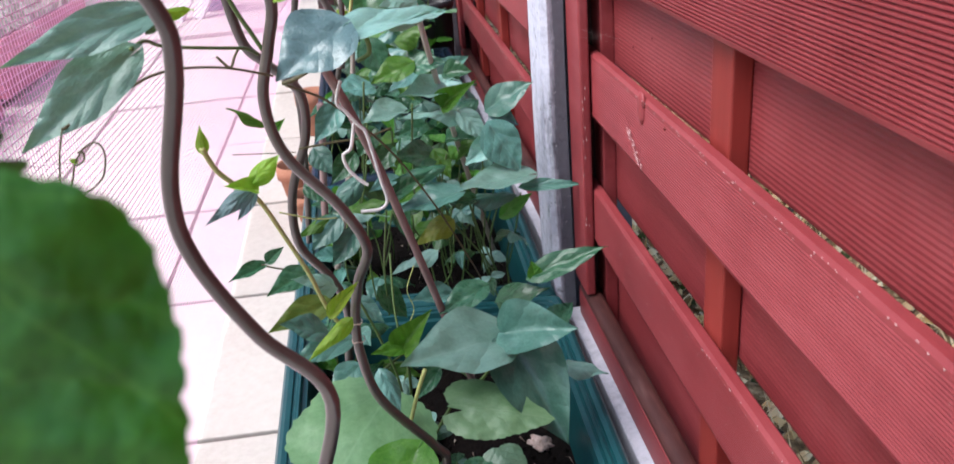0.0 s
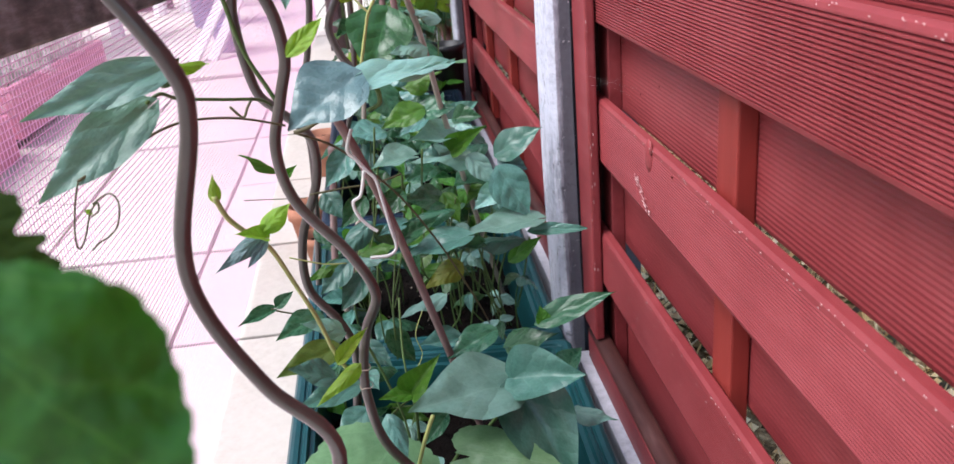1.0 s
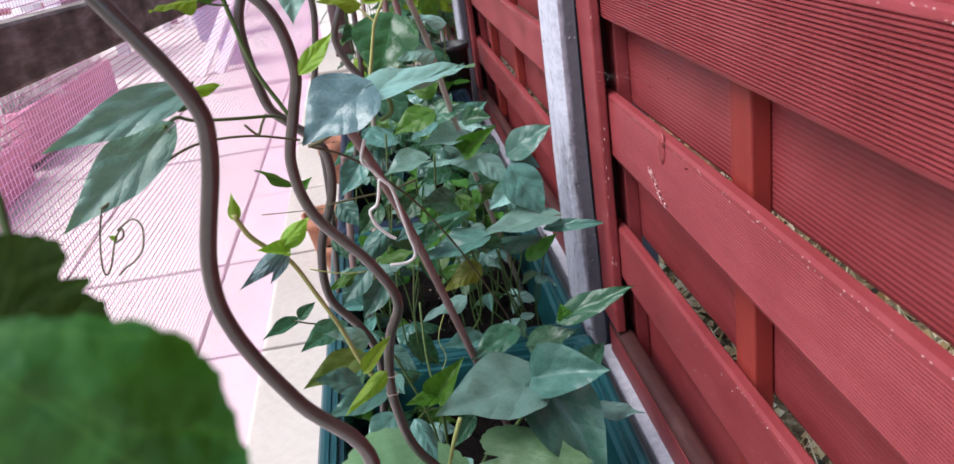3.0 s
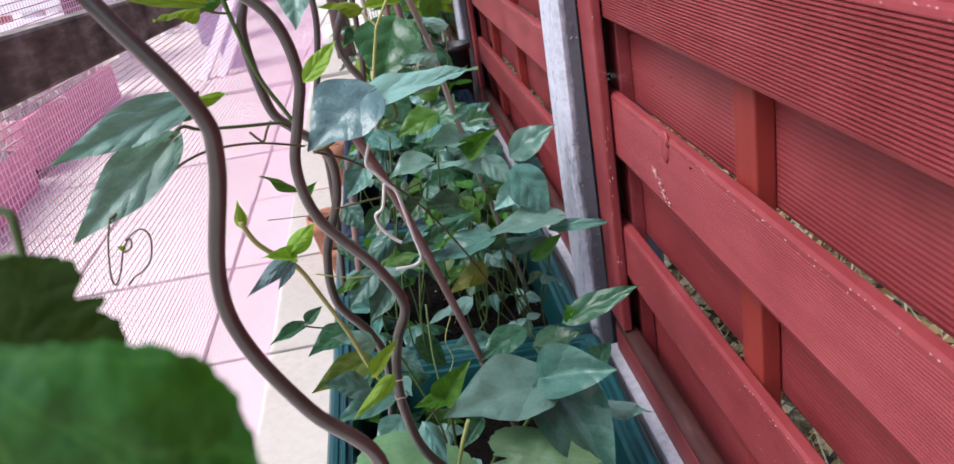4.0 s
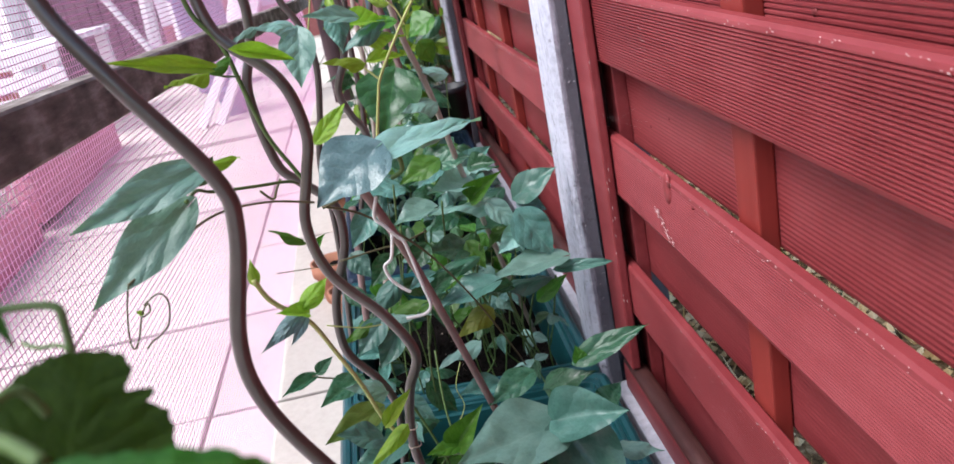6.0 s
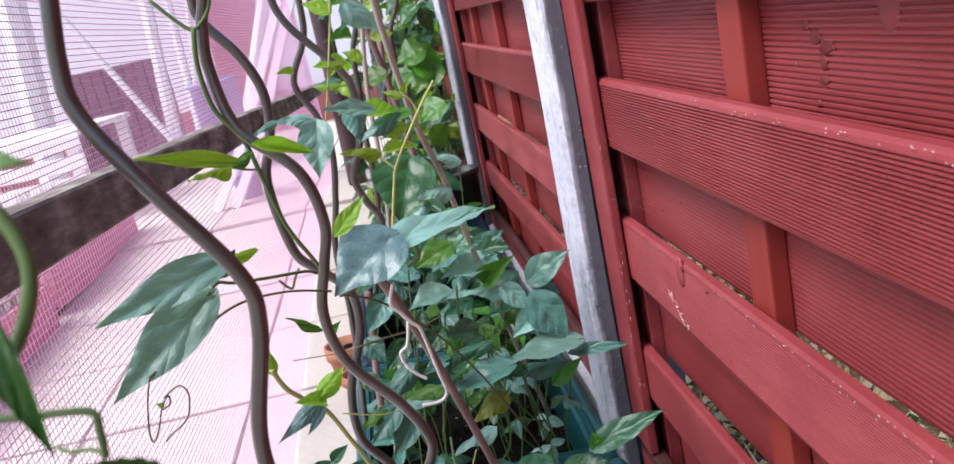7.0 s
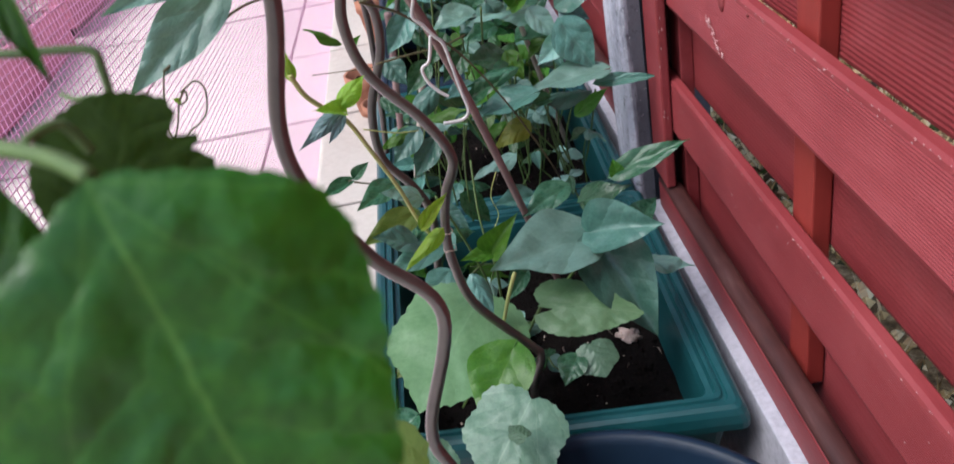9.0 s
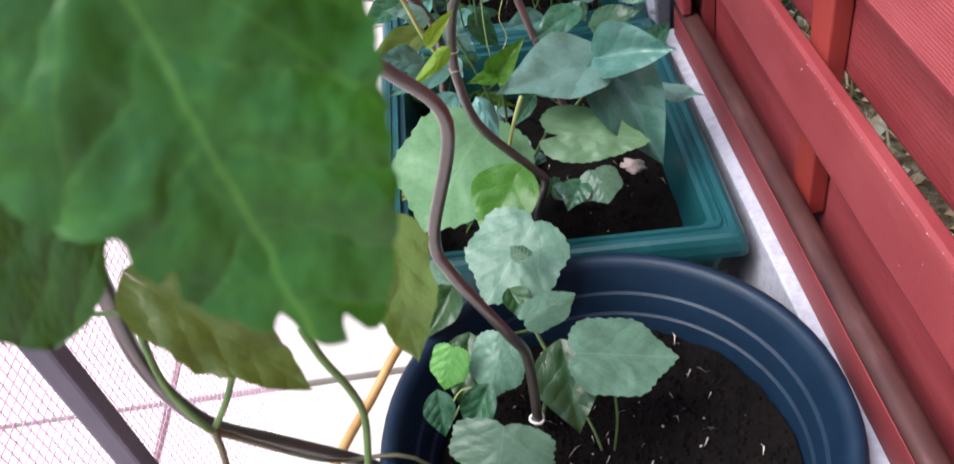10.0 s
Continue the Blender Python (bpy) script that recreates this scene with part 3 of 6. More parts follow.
def crumbs(parent, z, n, seed, half=None, radius=None):
    """Lumps, chips and pale root threads on a bed of soil."""
    rnd = random.Random(seed)
    verts, faces, pv, pf = [], [], [], []
    for _ in range(n):
        if radius:
            a, q = rnd.uniform(0, 6.28), radius * math.sqrt(rnd.random())
            x, y = q * math.cos(a), q * math.sin(a)
        else:
            x, y = rnd.uniform(-half[0], half[0]), rnd.uniform(-half[1], half[1])
        zz = z + 0.008 * noise.noise((x * 22, y * 22, 3.1)) + 0.005 * noise.noise((x * 70, y * 70, 1.0))
        r = rnd.uniform(0.0015, 0.005)
        v, f = (verts, faces)
        pale = rnd.random() < 0.07
        if pale:
            v, f = pv, pf
        k = len(v)
        if pale and rnd.random() < 0.6:
            b, ln = rnd.uniform(0, 6.28), rnd.uniform(0.006, 0.02)
            dx, dy = math.cos(b), math.sin(b)
            v += [(x, y, zz), (x + dx * ln * 0.5 + dy * 0.003, y + dy * ln * 0.5, zz + 0.006), (x + dx * ln, y + dy * ln, zz + 0.002), (x + dx * ln * 0.5 + dy * 0.0015, y + dy * ln * 0.5 + 0.001, zz + 0.005)]
            f += [(k, k + 1, k + 2, k + 3)]
        else:
            if pale:
                r *= 0.5
            v += [(x + r, y, zz), (x, y + r, zz), (x - r, y + r * 0.2, zz), (x, y - r, zz), (x, y, zz + r)]
            f += [(k, k + 1, k + 4), (k + 1, k + 2, k + 4), (k + 2, k + 3, k + 4), (k + 3, k, k + 4)]
    for nm, v, f, m in (("soil_crumb", verts, faces, M_SOIL), ("root_thread", pv, pf, M_DRYROOT)):
        me = bpy.data.meshes.new(nm)
        me.from_pydata(v, [], f)
        me.materials.append(m)
        ob = new(nm, me)
        ob.parent = parent
        tagged(ob, kind="stuff")


def askew(t, k=-0.09):
    """The light plastic box has been pushed a little out of square."""
    for ob in t.children:
        for v in ob.data.vertices:
            v.co.y += k * v.co.x


def trough(x0, x1, y0, y1, height, material, label):
    cx, cy = (x0 + x1) / 2, (y0 + y1) / 2
    hx, hy = (x1 - x0) / 2, (y1 - y0) / 2
    t = tagged(place(new("trough_planter"), (cx, cy, gz(cy))), label, "planter", "trough planters")
    t.rotation_euler = (math.atan(SLOPE), 0, 0)
    b = bmesh.new()
    ring_frame(b, [(hx - 0.035, hy - 0.035, 0.0), (hx - 0.018, hy - 0.018, height - 0.032), (hx - 0.006, hy - 0.006, height - 0.031), (hx, hy, height - 0.027), (hx, hy, height - 0.018), (hx - 0.003, hy - 0.003, height - 0.008), (hx - 0.007, hy - 0.007, height - 0.002), (hx - 0.012, hy - 0.012, height), (hx - 0.018, hy - 0.018, height - 0.001), (hx - 0.0195, hy - 0.0195, height - 0.004), (hx - 0.022, hy - 0.022, height - 0.004), (hx - 0.0235, hy - 0.0235, height - 0.001), (hx - 0.028, hy - 0.028, height - 0.001), (hx - 0.030, hy - 0.030, height - 0.009), (hx - 0.036, hy - 0.036, height - 0.010), (hx - 0.038, hy - 0.038, height - 0.02), (hx - 0.048, hy - 0.048, height - 0.11)])
    part("shell", b, material, t, smooth=False)
    part("soil", soil_top(bmesh.new(), hx - 0.045, hy - 0.045, height - 0.085), M_SOIL, t, "dark crumbly potting soil", smooth=True)
    askew(t)
    crumbs(t, height - 0.085, 900, int(100 * y0) + 50, (hx - 0.048, hy - 0.048))
    return t


trough(-0.450, -0.041, -0.388, 0.062, 0.166, M_GREEN, "dark green plastic trough planter full of bean plants")
trough(-0.448, -0.045, 0.072, 0.528, 0.16, M_GREEN, "dark green plastic trough planter with dark soil and bean stems")
trough(-0.440, -0.060, 0.545, 0.985, 0.155, M_NAVY, "dark blue plastic trough planter under dense bean leaves")
trough(-0.440, -0.060, 1.00, 1.42, 0.155, M_NAVY, "dark blue plastic trough planter with canes and beans")


def lathe(prof, sides=64):
    bm = bmesh.new()
    rings = [[bm.verts.new((r * math.cos(2 * math.pi * k / sides), r * math.sin(2 * math.pi * k / sides), z)) for k in range(sides)] for r, z in prof]
    for a, b in zip(rings, rings[1:]):
        for k in range(sides):
            bm.faces.new((a[k], a[(k + 1) % sides], b[(k + 1) % sides], b[k]))
    bm.faces.new(rings[0][::-1])
    return bm


pot = tagged(place(new("round_pot"), (-0.233, -0.632, gz(-0.632) + 0.022)), "large round dark blue plastic pot with soil", "plant pot")
part("shell", lathe([(0.14, 0), (0.155, 0.004), (0.186, 0.158), (0.199, 0.162), (0.204, 0.168), (0.205, 0.182), (0.202, 0.190), (0.196, 0.193), (0.190, 0.190), (0.186, 0.183), (0.1800, 0.157), (0.1796, 0.156), (0.1766, 0.1555), (0.1760, 0.1545), (0.1722, 0.134), (0.1718, 0.133), (0.1690, 0.1325), (0.1684, 0.1315), (0.160, 0.08), (0.155, 0.03)]), M_NAVY, pot, smooth=True)
part("soil", soil_top(bmesh.new(), 0, 0, 0.116, 44, 0.163), M_SOIL, pot, "dark potting soil with fine roots", smooth=True)
crumbs(pot, 0.116, 1700, 9, radius=0.158)

web = bmesh.new()
rnd = random.Random(12)
for k in range(3):
    a = Vector((-0.0145, -0.031 + rnd.uniform(-0.002, 0.0), 0.562 + rnd.uniform(0, 0.03)))
    b = Vector((0.0335, -0.052 + rnd.uniform(-0.03, 0.02), 0.568 + rnd.uniform(-0.02, 0.03)))
    mid = (a + b) / 2 - Vector((0, 0, rnd.uniform(0.0, 0.008)))
    strand = tube([a, mid, b], 0.00003, 4, 1.0, 4)
    me = bpy.data.meshes.new("strand")
    strand.to_mesh(me)
    strand.free()
    web.from_mesh(me)
    bpy.data.meshes.remove(me)
tagged(part("cobweb", web, M_WIRE), "torn white cobweb threads between stile and boards", "cobweb", kind="stuff")

bm = bmesh.new()
bmesh.ops.create_icosphere(bm, subdivisions=3, radius=1.0)
for v in bm.verts:
    q = 1 + 0.9 * noise.noise(v.co * 2.6)
    v.co = Vector((v.co.x * 0.013 * q, v.co.y * 0.012 * q, 0.012 + v.co.z * 0.010 * q))
tagged(place(part("withered_blossom", bm, M_PETAL, None, "", True), (-0.122, -0.182, 0.072)), "pale pink withered blossom lying on the trough soil", "blossom")

# ---- plant parts ----


def leaf_mesh(name, profile, material, n=16, m=10, fold=0.25, droop=0.15, ripple=0.03, teeth=0.0, seed=0.0, swept=0.14, curl=0.0, bend=0.0, pucker=0.005, lump=0.045):
    """A blade one long and one broad, base at the origin, tip along y, folded at the midrib, puckered, with wavy edges."""
    bm = bmesh.new()
    uvl = bm.loops.layers.uv.new("uv")
    vs, uvs = {}, {}
    for i in range(n + 1):
        s = i / n
        w = profile(s)
        for j in range(m + 1):
            u = 2 * j / m - 1
            edge = abs(u) ** 4
            tooth = 1 + edge * teeth * (math.sin(s * 61 + seed) + 0.6 * math.sin(s * 137 + seed * 3 + u))
            skew = 1 + 0.10 * math.sin(seed * 2.3) * (1 if u > 0 else -1) + 0.05 * noise.noise((s * 4, seed, u))
            x = w * u * tooth * skew
            y = s - swept * abs(u) ** 2 * (1 - s) ** 3
            z = fold * abs(x) - curl * x * x * 3 - droop * s * s + ripple * abs(u) * math.sin(s * 11 + seed + 2 * u)
            z += pucker * abs(u) * math.sin(21 * (s - 0.55 * abs(x))) + lump * noise.noise((x * 5 + seed, y * 5, seed))
            vs[i, j] = bm.verts.new((x + bend * s * s, y, z))
            uvs[i, j] = (0.5 + 0.5 * u * w / 0.5, s)
    for i in range(n):
        for j in range(m):
            ks = ((i, j), (i, j + 1), (i + 1, j + 1), (i + 1, j))
            f = bm.faces.new([vs[k] for k in ks])
            f.smooth = True
            for lp, k in zip(f.loops, ks):
                lp[uvl].uv = uvs[k]
    bmesh.ops.remove_doubles(bm, verts=bm.verts, dist=1e-5)
    me = bpy.data.meshes.new(name)
    bm.to_mesh(me)
    bm.free()
    me.materials.append(material)
    return me


def outline(knots):
    """Half breadth of a blade by its length, straight from knot to knot."""
    xs, ws = zip(*knots)
    return lambda s: float(np.interp(s, xs, ws))


def ovate(s):
    return 0.56 * max(0.0, math.sin(math.pi * s ** 0.5)) ** 1.15 * (1 - 0.3 * s)


def narrow(s):
    return 0.5 * max(0.0, math.sin(math.pi * s ** 0.8)) ** 1.1


shield = outline([(0, 0), (0.02, 0.09), (0.05, 0.19), (0.1, 0.31), (0.16, 0.42), (0.22, 0.49), (0.32, 0.53), (0.45, 0.54), (0.58, 0.53), (0.7, 0.51), (0.8, 0.47), (0.89, 0.39), (0.95, 0.26), (0.98, 0.14), (1, 0)])


lobed = outline([(0, 0), (0.015, 0.2), (0.07, 0.36), (0.16, 0.47), (0.25, 0.45), (0.33, 0.43), (0.45, 0.48), (0.56, 0.40), (0.66, 0.31), (0.78, 0.25), (0.9, 0.12), (1, 0)])

bean_blade = outline([(0, 0), (0.03, 0.15), (0.08, 0.28), (0.16, 0.40), (0.26, 0.47), (0.36, 0.49), (0.48, 0.45), (0.6, 0.36), (0.72, 0.25), (0.83, 0.14), (0.92, 0.06), (1, 0)])


def palm_mesh(name, knots, material, bites=(), teeth=0.012, cup=0.10, lump=0.03, seed=0.0, rings=16, spokes=180, puff=0.012):
    """A broad palmate blade: edge radius by angle about its middle, notches eaten into the edge, fields puffed up between the veins."""
    bm = bmesh.new()
    uvl = bm.loops.layers.uv.new("uv")
    an, ra = zip(*knots)
    rows = []
    for i in range(rings + 1):
        row = []
        for j in range(spokes):
            a = -180 + 360 * j / spokes
            r = float(np.interp(a, an, ra))
            r *= 1 + teeth * (math.sin(a * 0.55 + seed) + 0.5 * math.sin(a * 1.23 + 2 * seed) + 0.6 * noise.noise((a * 0.11, seed, 0)))
            for at, half, deep in bites:
                r *= 1 - deep * max(0.0, 1 - (abs(a - at) / half) ** 1.5)
            r *= (i / rings) ** 0.8
            x, y = r * math.sin(radians(a)), 0.45 + r * math.cos(radians(a))
            fan = math.degrees(math.atan2(x, max(y, 0.0) + 0.05))
            z = -cup * (abs(x) ** 1.5 + 0.6 * max(0.0, y - 0.3) ** 2) + puff * abs(math.sin(radians(fan * 2.9))) * min(1.0, 4 * abs(x) + 0.1)
            z += lump * noise.noise((x * 3.5 + seed, y * 3.5, seed)) + 0.3 * lump * noise.noise((x * 11, y * 11 + seed, seed))
            row.append(bm.verts.new((x, y, z)))
        rows.append(row)
    for i in range(rings):
        for j in range(spokes):
            k = (j + 1) % spokes
            f = bm.faces.new((rows[i][j], rows[i + 1][j], rows[i + 1][k], rows[i][k]))
            f.smooth = True
            for lp in f.loops:
                lp[uvl].uv = (lp.vert.co.x, lp.vert.co.y)
    bmesh.ops.remove_doubles(bm, verts=bm.verts, dist=1e-5)
    bmesh.ops.recalc_face_normals(bm, faces=bm.faces)
    me = bpy.data.meshes.new(name)
    bm.to_mesh(me)
    bm.free()
    me.materials.append(material)
    return me


LEAVES = {}
SHAPES = ((0.3, 0.12, 0.03, 1, 0.1, 0.05), (0.1, 0.3, 0.05, 4, 0.3, -0.08), (0.55, 0.1, 0.04, 7, 0.0, 0.06), (-0.2, 0.25, 0.06, 11, 0.2, -0.04), (0.2, 0.4, 0.05, 14, 0.5, 0.1), (0.8, 0.15, 0.03, 18, 0.0, 0.0))
for key, mt in (("bean", L_BEAN), ("blue", L_BLUE), ("young", L_YOUNG), ("pale", L_PALE_SHEEN), ("mid", L_MID), ("deep", L_DEEP), ("slate", L_SLATE), ("yellow", L_YELLOW), ("oldgreen", L_OLIVE)):
    LEAVES[key] = [leaf_mesh(key + "_leaf", (bean_blade, ovate)[k % 2], mt, fold=f, droop=d, ripple=r, seed=sd, curl=c, bend=b) for k, (f, d, r, sd, c, b) in enumerate(SHAPES[:4 if key == "pale" else 6])]
LEAVES["slim"] = [leaf_mesh("slim_leaf", narrow, L_NEAR, fold=0.2, droop=0.1, seed=2)]
five = [(-180, 0.36), (-168, 0.43), (-142, 0.50), (-122, 0.545), (-116, 0.54), (-96, 0.485), (-70, 0.53), (-62, 0.53), (-36, 0.46), (-14, 0.51), (0, 0.58), (14, 0.51), (36, 0.46), (62, 0.53), (70, 0.53), (96, 0.485), (116, 0.54), (122, 0.545), (142, 0.50), (168, 0.43), (180, 0.36)]
LEAVES["cuke"] = [palm_mesh("broad_leaf", five, L_CUKE, (), 0.016, c, 0.025, sd, 10, 120, 0.004) for sd, c in ((1, 0.12), (5, 0.3), (8, 0.2))]
LEAVES["lobe"] = [palm_mesh("lobed_leaf", five, L_LOBE, (), 0.018, c, 0.03, sd, 10, 120, 0.004) for sd, c in ((2, 0.15), (6, 0.35), (9, 0.25))]
LEAVES["fresh"] = [palm_mesh("fresh_leaf", five, L_FRESH, (), 0.02, 0.2, 0.03, sd, 10, 120, 0.004) for sd in (3, 7)]
LEAVES["cut"] = [palm_mesh("notched_leaf", [(-180, 0.40), (-160, 0.50), (-135, 0.54), (-110, 0.50), (-80, 0.44), (-50, 0.43), (-25, 0.48), (-8, 0.60), (0, 0.66), (8, 0.60), (25, 0.48), (50, 0.42), (80, 0.43), (110, 0.50), (135, 0.53), (160, 0.48), (180, 0.40)], L_CUKE, ((165, 9, 0.42),), 0.014, 0.18, 0.04, 3, 10, 120, 0.006)]
LEAVES["near"] = [palm_mesh("near_leaf", [(-180, 0.455), (-160, 0.432), (-140, 0.450), (-130, 0.460), (-120, 0.450), (-104, 0.405), (-75, 0.370), (-56, 0.390), (-39, 0.452), (-28, 0.510), (-15, 0.620), (-5, 0.615), (6, 0.51), (30, 0.405), (45, 0.345), (55, 0.315), (67, 0.341), (84, 0.402), (120, 0.415), (150, 0.40), (163, 0.41), (180, 0.455)], L_NEAR, ((-8.5, 2.2, 0.13), (4, 3, 0.1), (33.5, 3, 0.17), (55, 8, 0.08)), 0.010, 0.13, 0.035, 2.0, 16, 240, 0.020), leaf_mesh("side_leaf", shield, L_NEAR, 60, 20, 0.05, 0.06, 0.010, 0.018, 6, 0.02, 0, 0, 0.007, 0.014)]
LEAVES["olive"] = [leaf_mesh("olive_leaf", lobed, L_OLIVE, 30, 12, 0.1, 0.2, 0.04, 0.03, 4)]
LEAVES["shade_olive"] = [palm_mesh("shade_olive_leaf", [(-180, 0.45), (-120, 0.47), (-70, 0.49), (-37, 0.51), (0, 0.55), (20, 0.59), (32, 0.55), (50, 0.57), (66, 0.60), (87, 0.64), (120, 0.58), (180, 0.45)], L_SHADE_OLIVE, ((40, 9, 0.24), (57, 4, 0.16), (63, 4, 0.08)), 0.015, 0.08, 0.03, 9.0, 12, 140, 0.003)]
PICK = [0]


def leaf(plant, kind, base, tip, width, normal, name="leaf"):
    """Sets one blade from its base to its tip, facing along normal."""
    b, t = Vector(base), Vector(tip)
    yax = t - b
    ln = yax.length
    yax.normalize()
    nv = Vector(normal)
    nv = (nv - yax * nv.dot(yax)).normalized()
    xax = yax.cross(nv)
    PICK[0] += 1
    kind, _, which = kind.partition(":")
    meshes = LEAVES[kind]
    ob = new(name, meshes[int(which) if which else PICK[0] % len(meshes)])
    rot = Matrix((xax, yax, nv)).transposed().to_4x4()
    ob.parent = plant
    ob.matrix_parent_inverse = Matrix.Translation(-plant.location)
    ob.matrix_basis = Matrix.Translation(b) @ rot @ Matrix.Diagonal((width, ln, (width + ln) / 2, 1))
    return ob


def stem(plant, pts, radius, material=None, name="stem", taper=0.7, label=""):
    ob = part(name, tube(pts, radius, 7, taper, 5), material or M_STEM, plant, label, True)
    ob.matrix_parent_inverse = Matrix.Translation(-plant.location)
    return ob


def rod(name, label, category, pts, radius, material, group="", taper=1.0, sides=12):
    ob = part(name, tube(pts, radius, sides, taper, 8), material, None, "", True)
    return tagged(ob, label, category, group)


def plant_at(name, label, category, at, group=""):
    return tagged(place(new(name), at), label, category, group)

rod("spiral_stake", "brown coated spiral plant stake standing in the round pot", "plant stake", [(-0.3000, -0.6347, 0.1008), (-0.2968, -0.6366, 0.1568), (-0.2922, -0.6325, 0.2777), (-0.3022, -0.6413, 0.3256), (-0.3318, -0.6400, 0.3967), (-0.3366, -0.6372, 0.4328), (-0.3111, -0.6408, 0.5216), (-0.3419, -0.6428, 0.5708), (-0.3656, -0.6399, 0.6179), (-0.3694, -0.6375, 0.6560), (-0.3531, -0.6401, 0.7159), (-0.3549, -0.6427, 0.7459), (-0.3836, -0.6429, 0.7960), (-0.4054, -0.6399, 0.8362), (-0.4073, -0.6383, 0.8612), (-0.4000, -0.6389, 0.9011), (-0.3918, -0.6430, 0.9511), (-0.4214, -0.6427, 1.0212), (-0.4461, -0.6391, 1.0714), (-0.4306, -0.6429, 1.1513)], 0.0043, M_ROD, "spiral plant stakes", 1.0, 12)
rod("spiral_stake", "brown coated spiral plant stake standing in a green trough", "plant stake", [(-0.2617, -0.3377, 0.0912), (-0.2613, -0.3338, 0.1662), (-0.2471, -0.3306, 0.2081), (-0.2570, -0.3310, 0.2292), (-0.3045, -0.3385, 0.3024), (-0.3172, -0.3368, 0.3575), (-0.3170, -0.3327, 0.3955), (-0.3088, -0.3316, 0.4335), (-0.2956, -0.3346, 0.4694), (-0.3133, -0.3393, 0.5155), (-0.3521, -0.3375, 0.5687), (-0.3618, -0.3326, 0.6168), (-0.3496, -0.3335, 0.6617), (-0.3403, -0.3377, 0.6986), (-0.3501, -0.3404, 0.7467), (-0.3898, -0.3367, 0.7919), (-0.3996, -0.3329, 0.8450), (-0.3954, -0.3348, 0.8770), (-0.3872, -0.3388, 0.9119), (-0.4028, -0.3395, 0.9820), (-0.4424, -0.3337, 1.0522), (-0.4318, -0.3418, 1.1522)], 0.0049, M_ROD, "spiral plant stakes", 1.0, 12)
rod("spiral_stake", "brown coated spiral plant stake among the bean stems", "plant stake", [(-0.3610, -0.1389, 0.1763), (-0.3508, -0.1389, 0.2213), (-0.3413, -0.1391, 0.3002), (-0.3551, -0.1393, 0.3473), (-0.3828, -0.1396, 0.3944), (-0.3794, -0.1397, 0.4574), (-0.3541, -0.1398, 0.5203), (-0.3499, -0.1399, 0.5633), (-0.3607, -0.1400, 0.5863), (-0.3826, -0.1402, 0.6084), (-0.4015, -0.1403, 0.6355), (-0.4090, -0.1406, 0.7136), (-0.3927, -0.1407, 0.7645), (-0.3885, -0.1408, 0.8095), (-0.4033, -0.1410, 0.8516), (-0.4281, -0.1412, 0.8877), (-0.4329, -0.1413, 0.9127), (-0.4197, -0.1413, 0.9467)], 0.0053, M_ROD, "spiral plant stakes", 1.0, 12)
rod("spiral_stake", "brown spiral stake further along the row", "plant stake", [(-0.3193, 0.1603, 0.5239), (-0.3109, 0.1602, 0.5799), (-0.3258, 0.1600, 0.6120), (-0.3345, 0.1599, 0.6510), (-0.3133, 0.1598, 0.7009), (-0.3059, 0.1597, 0.7699), (-0.3217, 0.1595, 0.8100), (-0.3475, 0.1593, 0.8431), (-0.3733, 0.1591, 0.8782), (-0.3851, 0.1589, 0.9143), (-0.3768, 0.1588, 0.9613)], 0.0055, M_ROD, "spiral plant stakes", 1.0, 12)
rod("spiral_stake", "brown spiral stake wound with a bean vine", "plant stake", [(-0.4171, 0.2208, 0.2327), (-0.4035, 0.2205, 0.3396), (-0.3939, 0.2202, 0.4435), (-0.3924, 0.2200, 0.5355), (-0.3740, 0.2198, 0.6104), (-0.3606, 0.2197, 0.6843), (-0.3693, 0.2195, 0.7414), (-0.3881, 0.2193, 0.7835), (-0.3859, 0.2192, 0.8105), (-0.3596, 0.2192, 0.8583), (-0.3534, 0.2191, 0.9093), (-0.3511, 0.2190, 0.9513)], 0.005, M_ROD, "spiral plant stakes", 1.0, 12)
rod("spiral_stake", "brown spiral stake at the far end of the row", "plant stake", [(-0.3740, 0.6006, 0.3365), (-0.3363, 0.6004, 0.4593), (-0.3218, 0.6002, 0.5582), (-0.3171, 0.5999, 0.6812), (-0.3088, 0.5997, 0.7391), (-0.3054, 0.5995, 0.8101), (-0.2881, 0.5995, 0.8640), (-0.2958, 0.5993, 0.9111), (-0.2885, 0.5992, 0.9660)], 0.0055, M_ROD, "spiral plant stakes", 1.0, 12)
rod("spiral_stake", "brown spiral stake at the far end of the row", "plant stake", [(-0.2645, 0.9002, 0.6377), (-0.2621, 0.9000, 0.7087), (-0.2258, 0.9000, 0.7705), (-0.2174, 0.8998, 0.8375), (-0.1891, 0.8997, 0.9003), (-0.1776, 0.8996, 0.9773)], 0.0055, M_ROD, "spiral plant stakes", 1.0, 12)
rod("spiral_stake", "brown coated plant stake bent low over the paving", "plant stake", [(-0.5108, -0.7005, 0.5476), (-0.5271, -0.6874, 0.4917), (-0.5477, -0.6732, 0.3948), (-0.5413, -0.6599, 0.3068), (-0.5110, -0.6401, 0.2424), (-0.4623, -0.6261, 0.1774), (-0.4413, -0.6131, 0.1290)], 0.006, M_ROD, "spiral plant stakes", 1.0, 12)
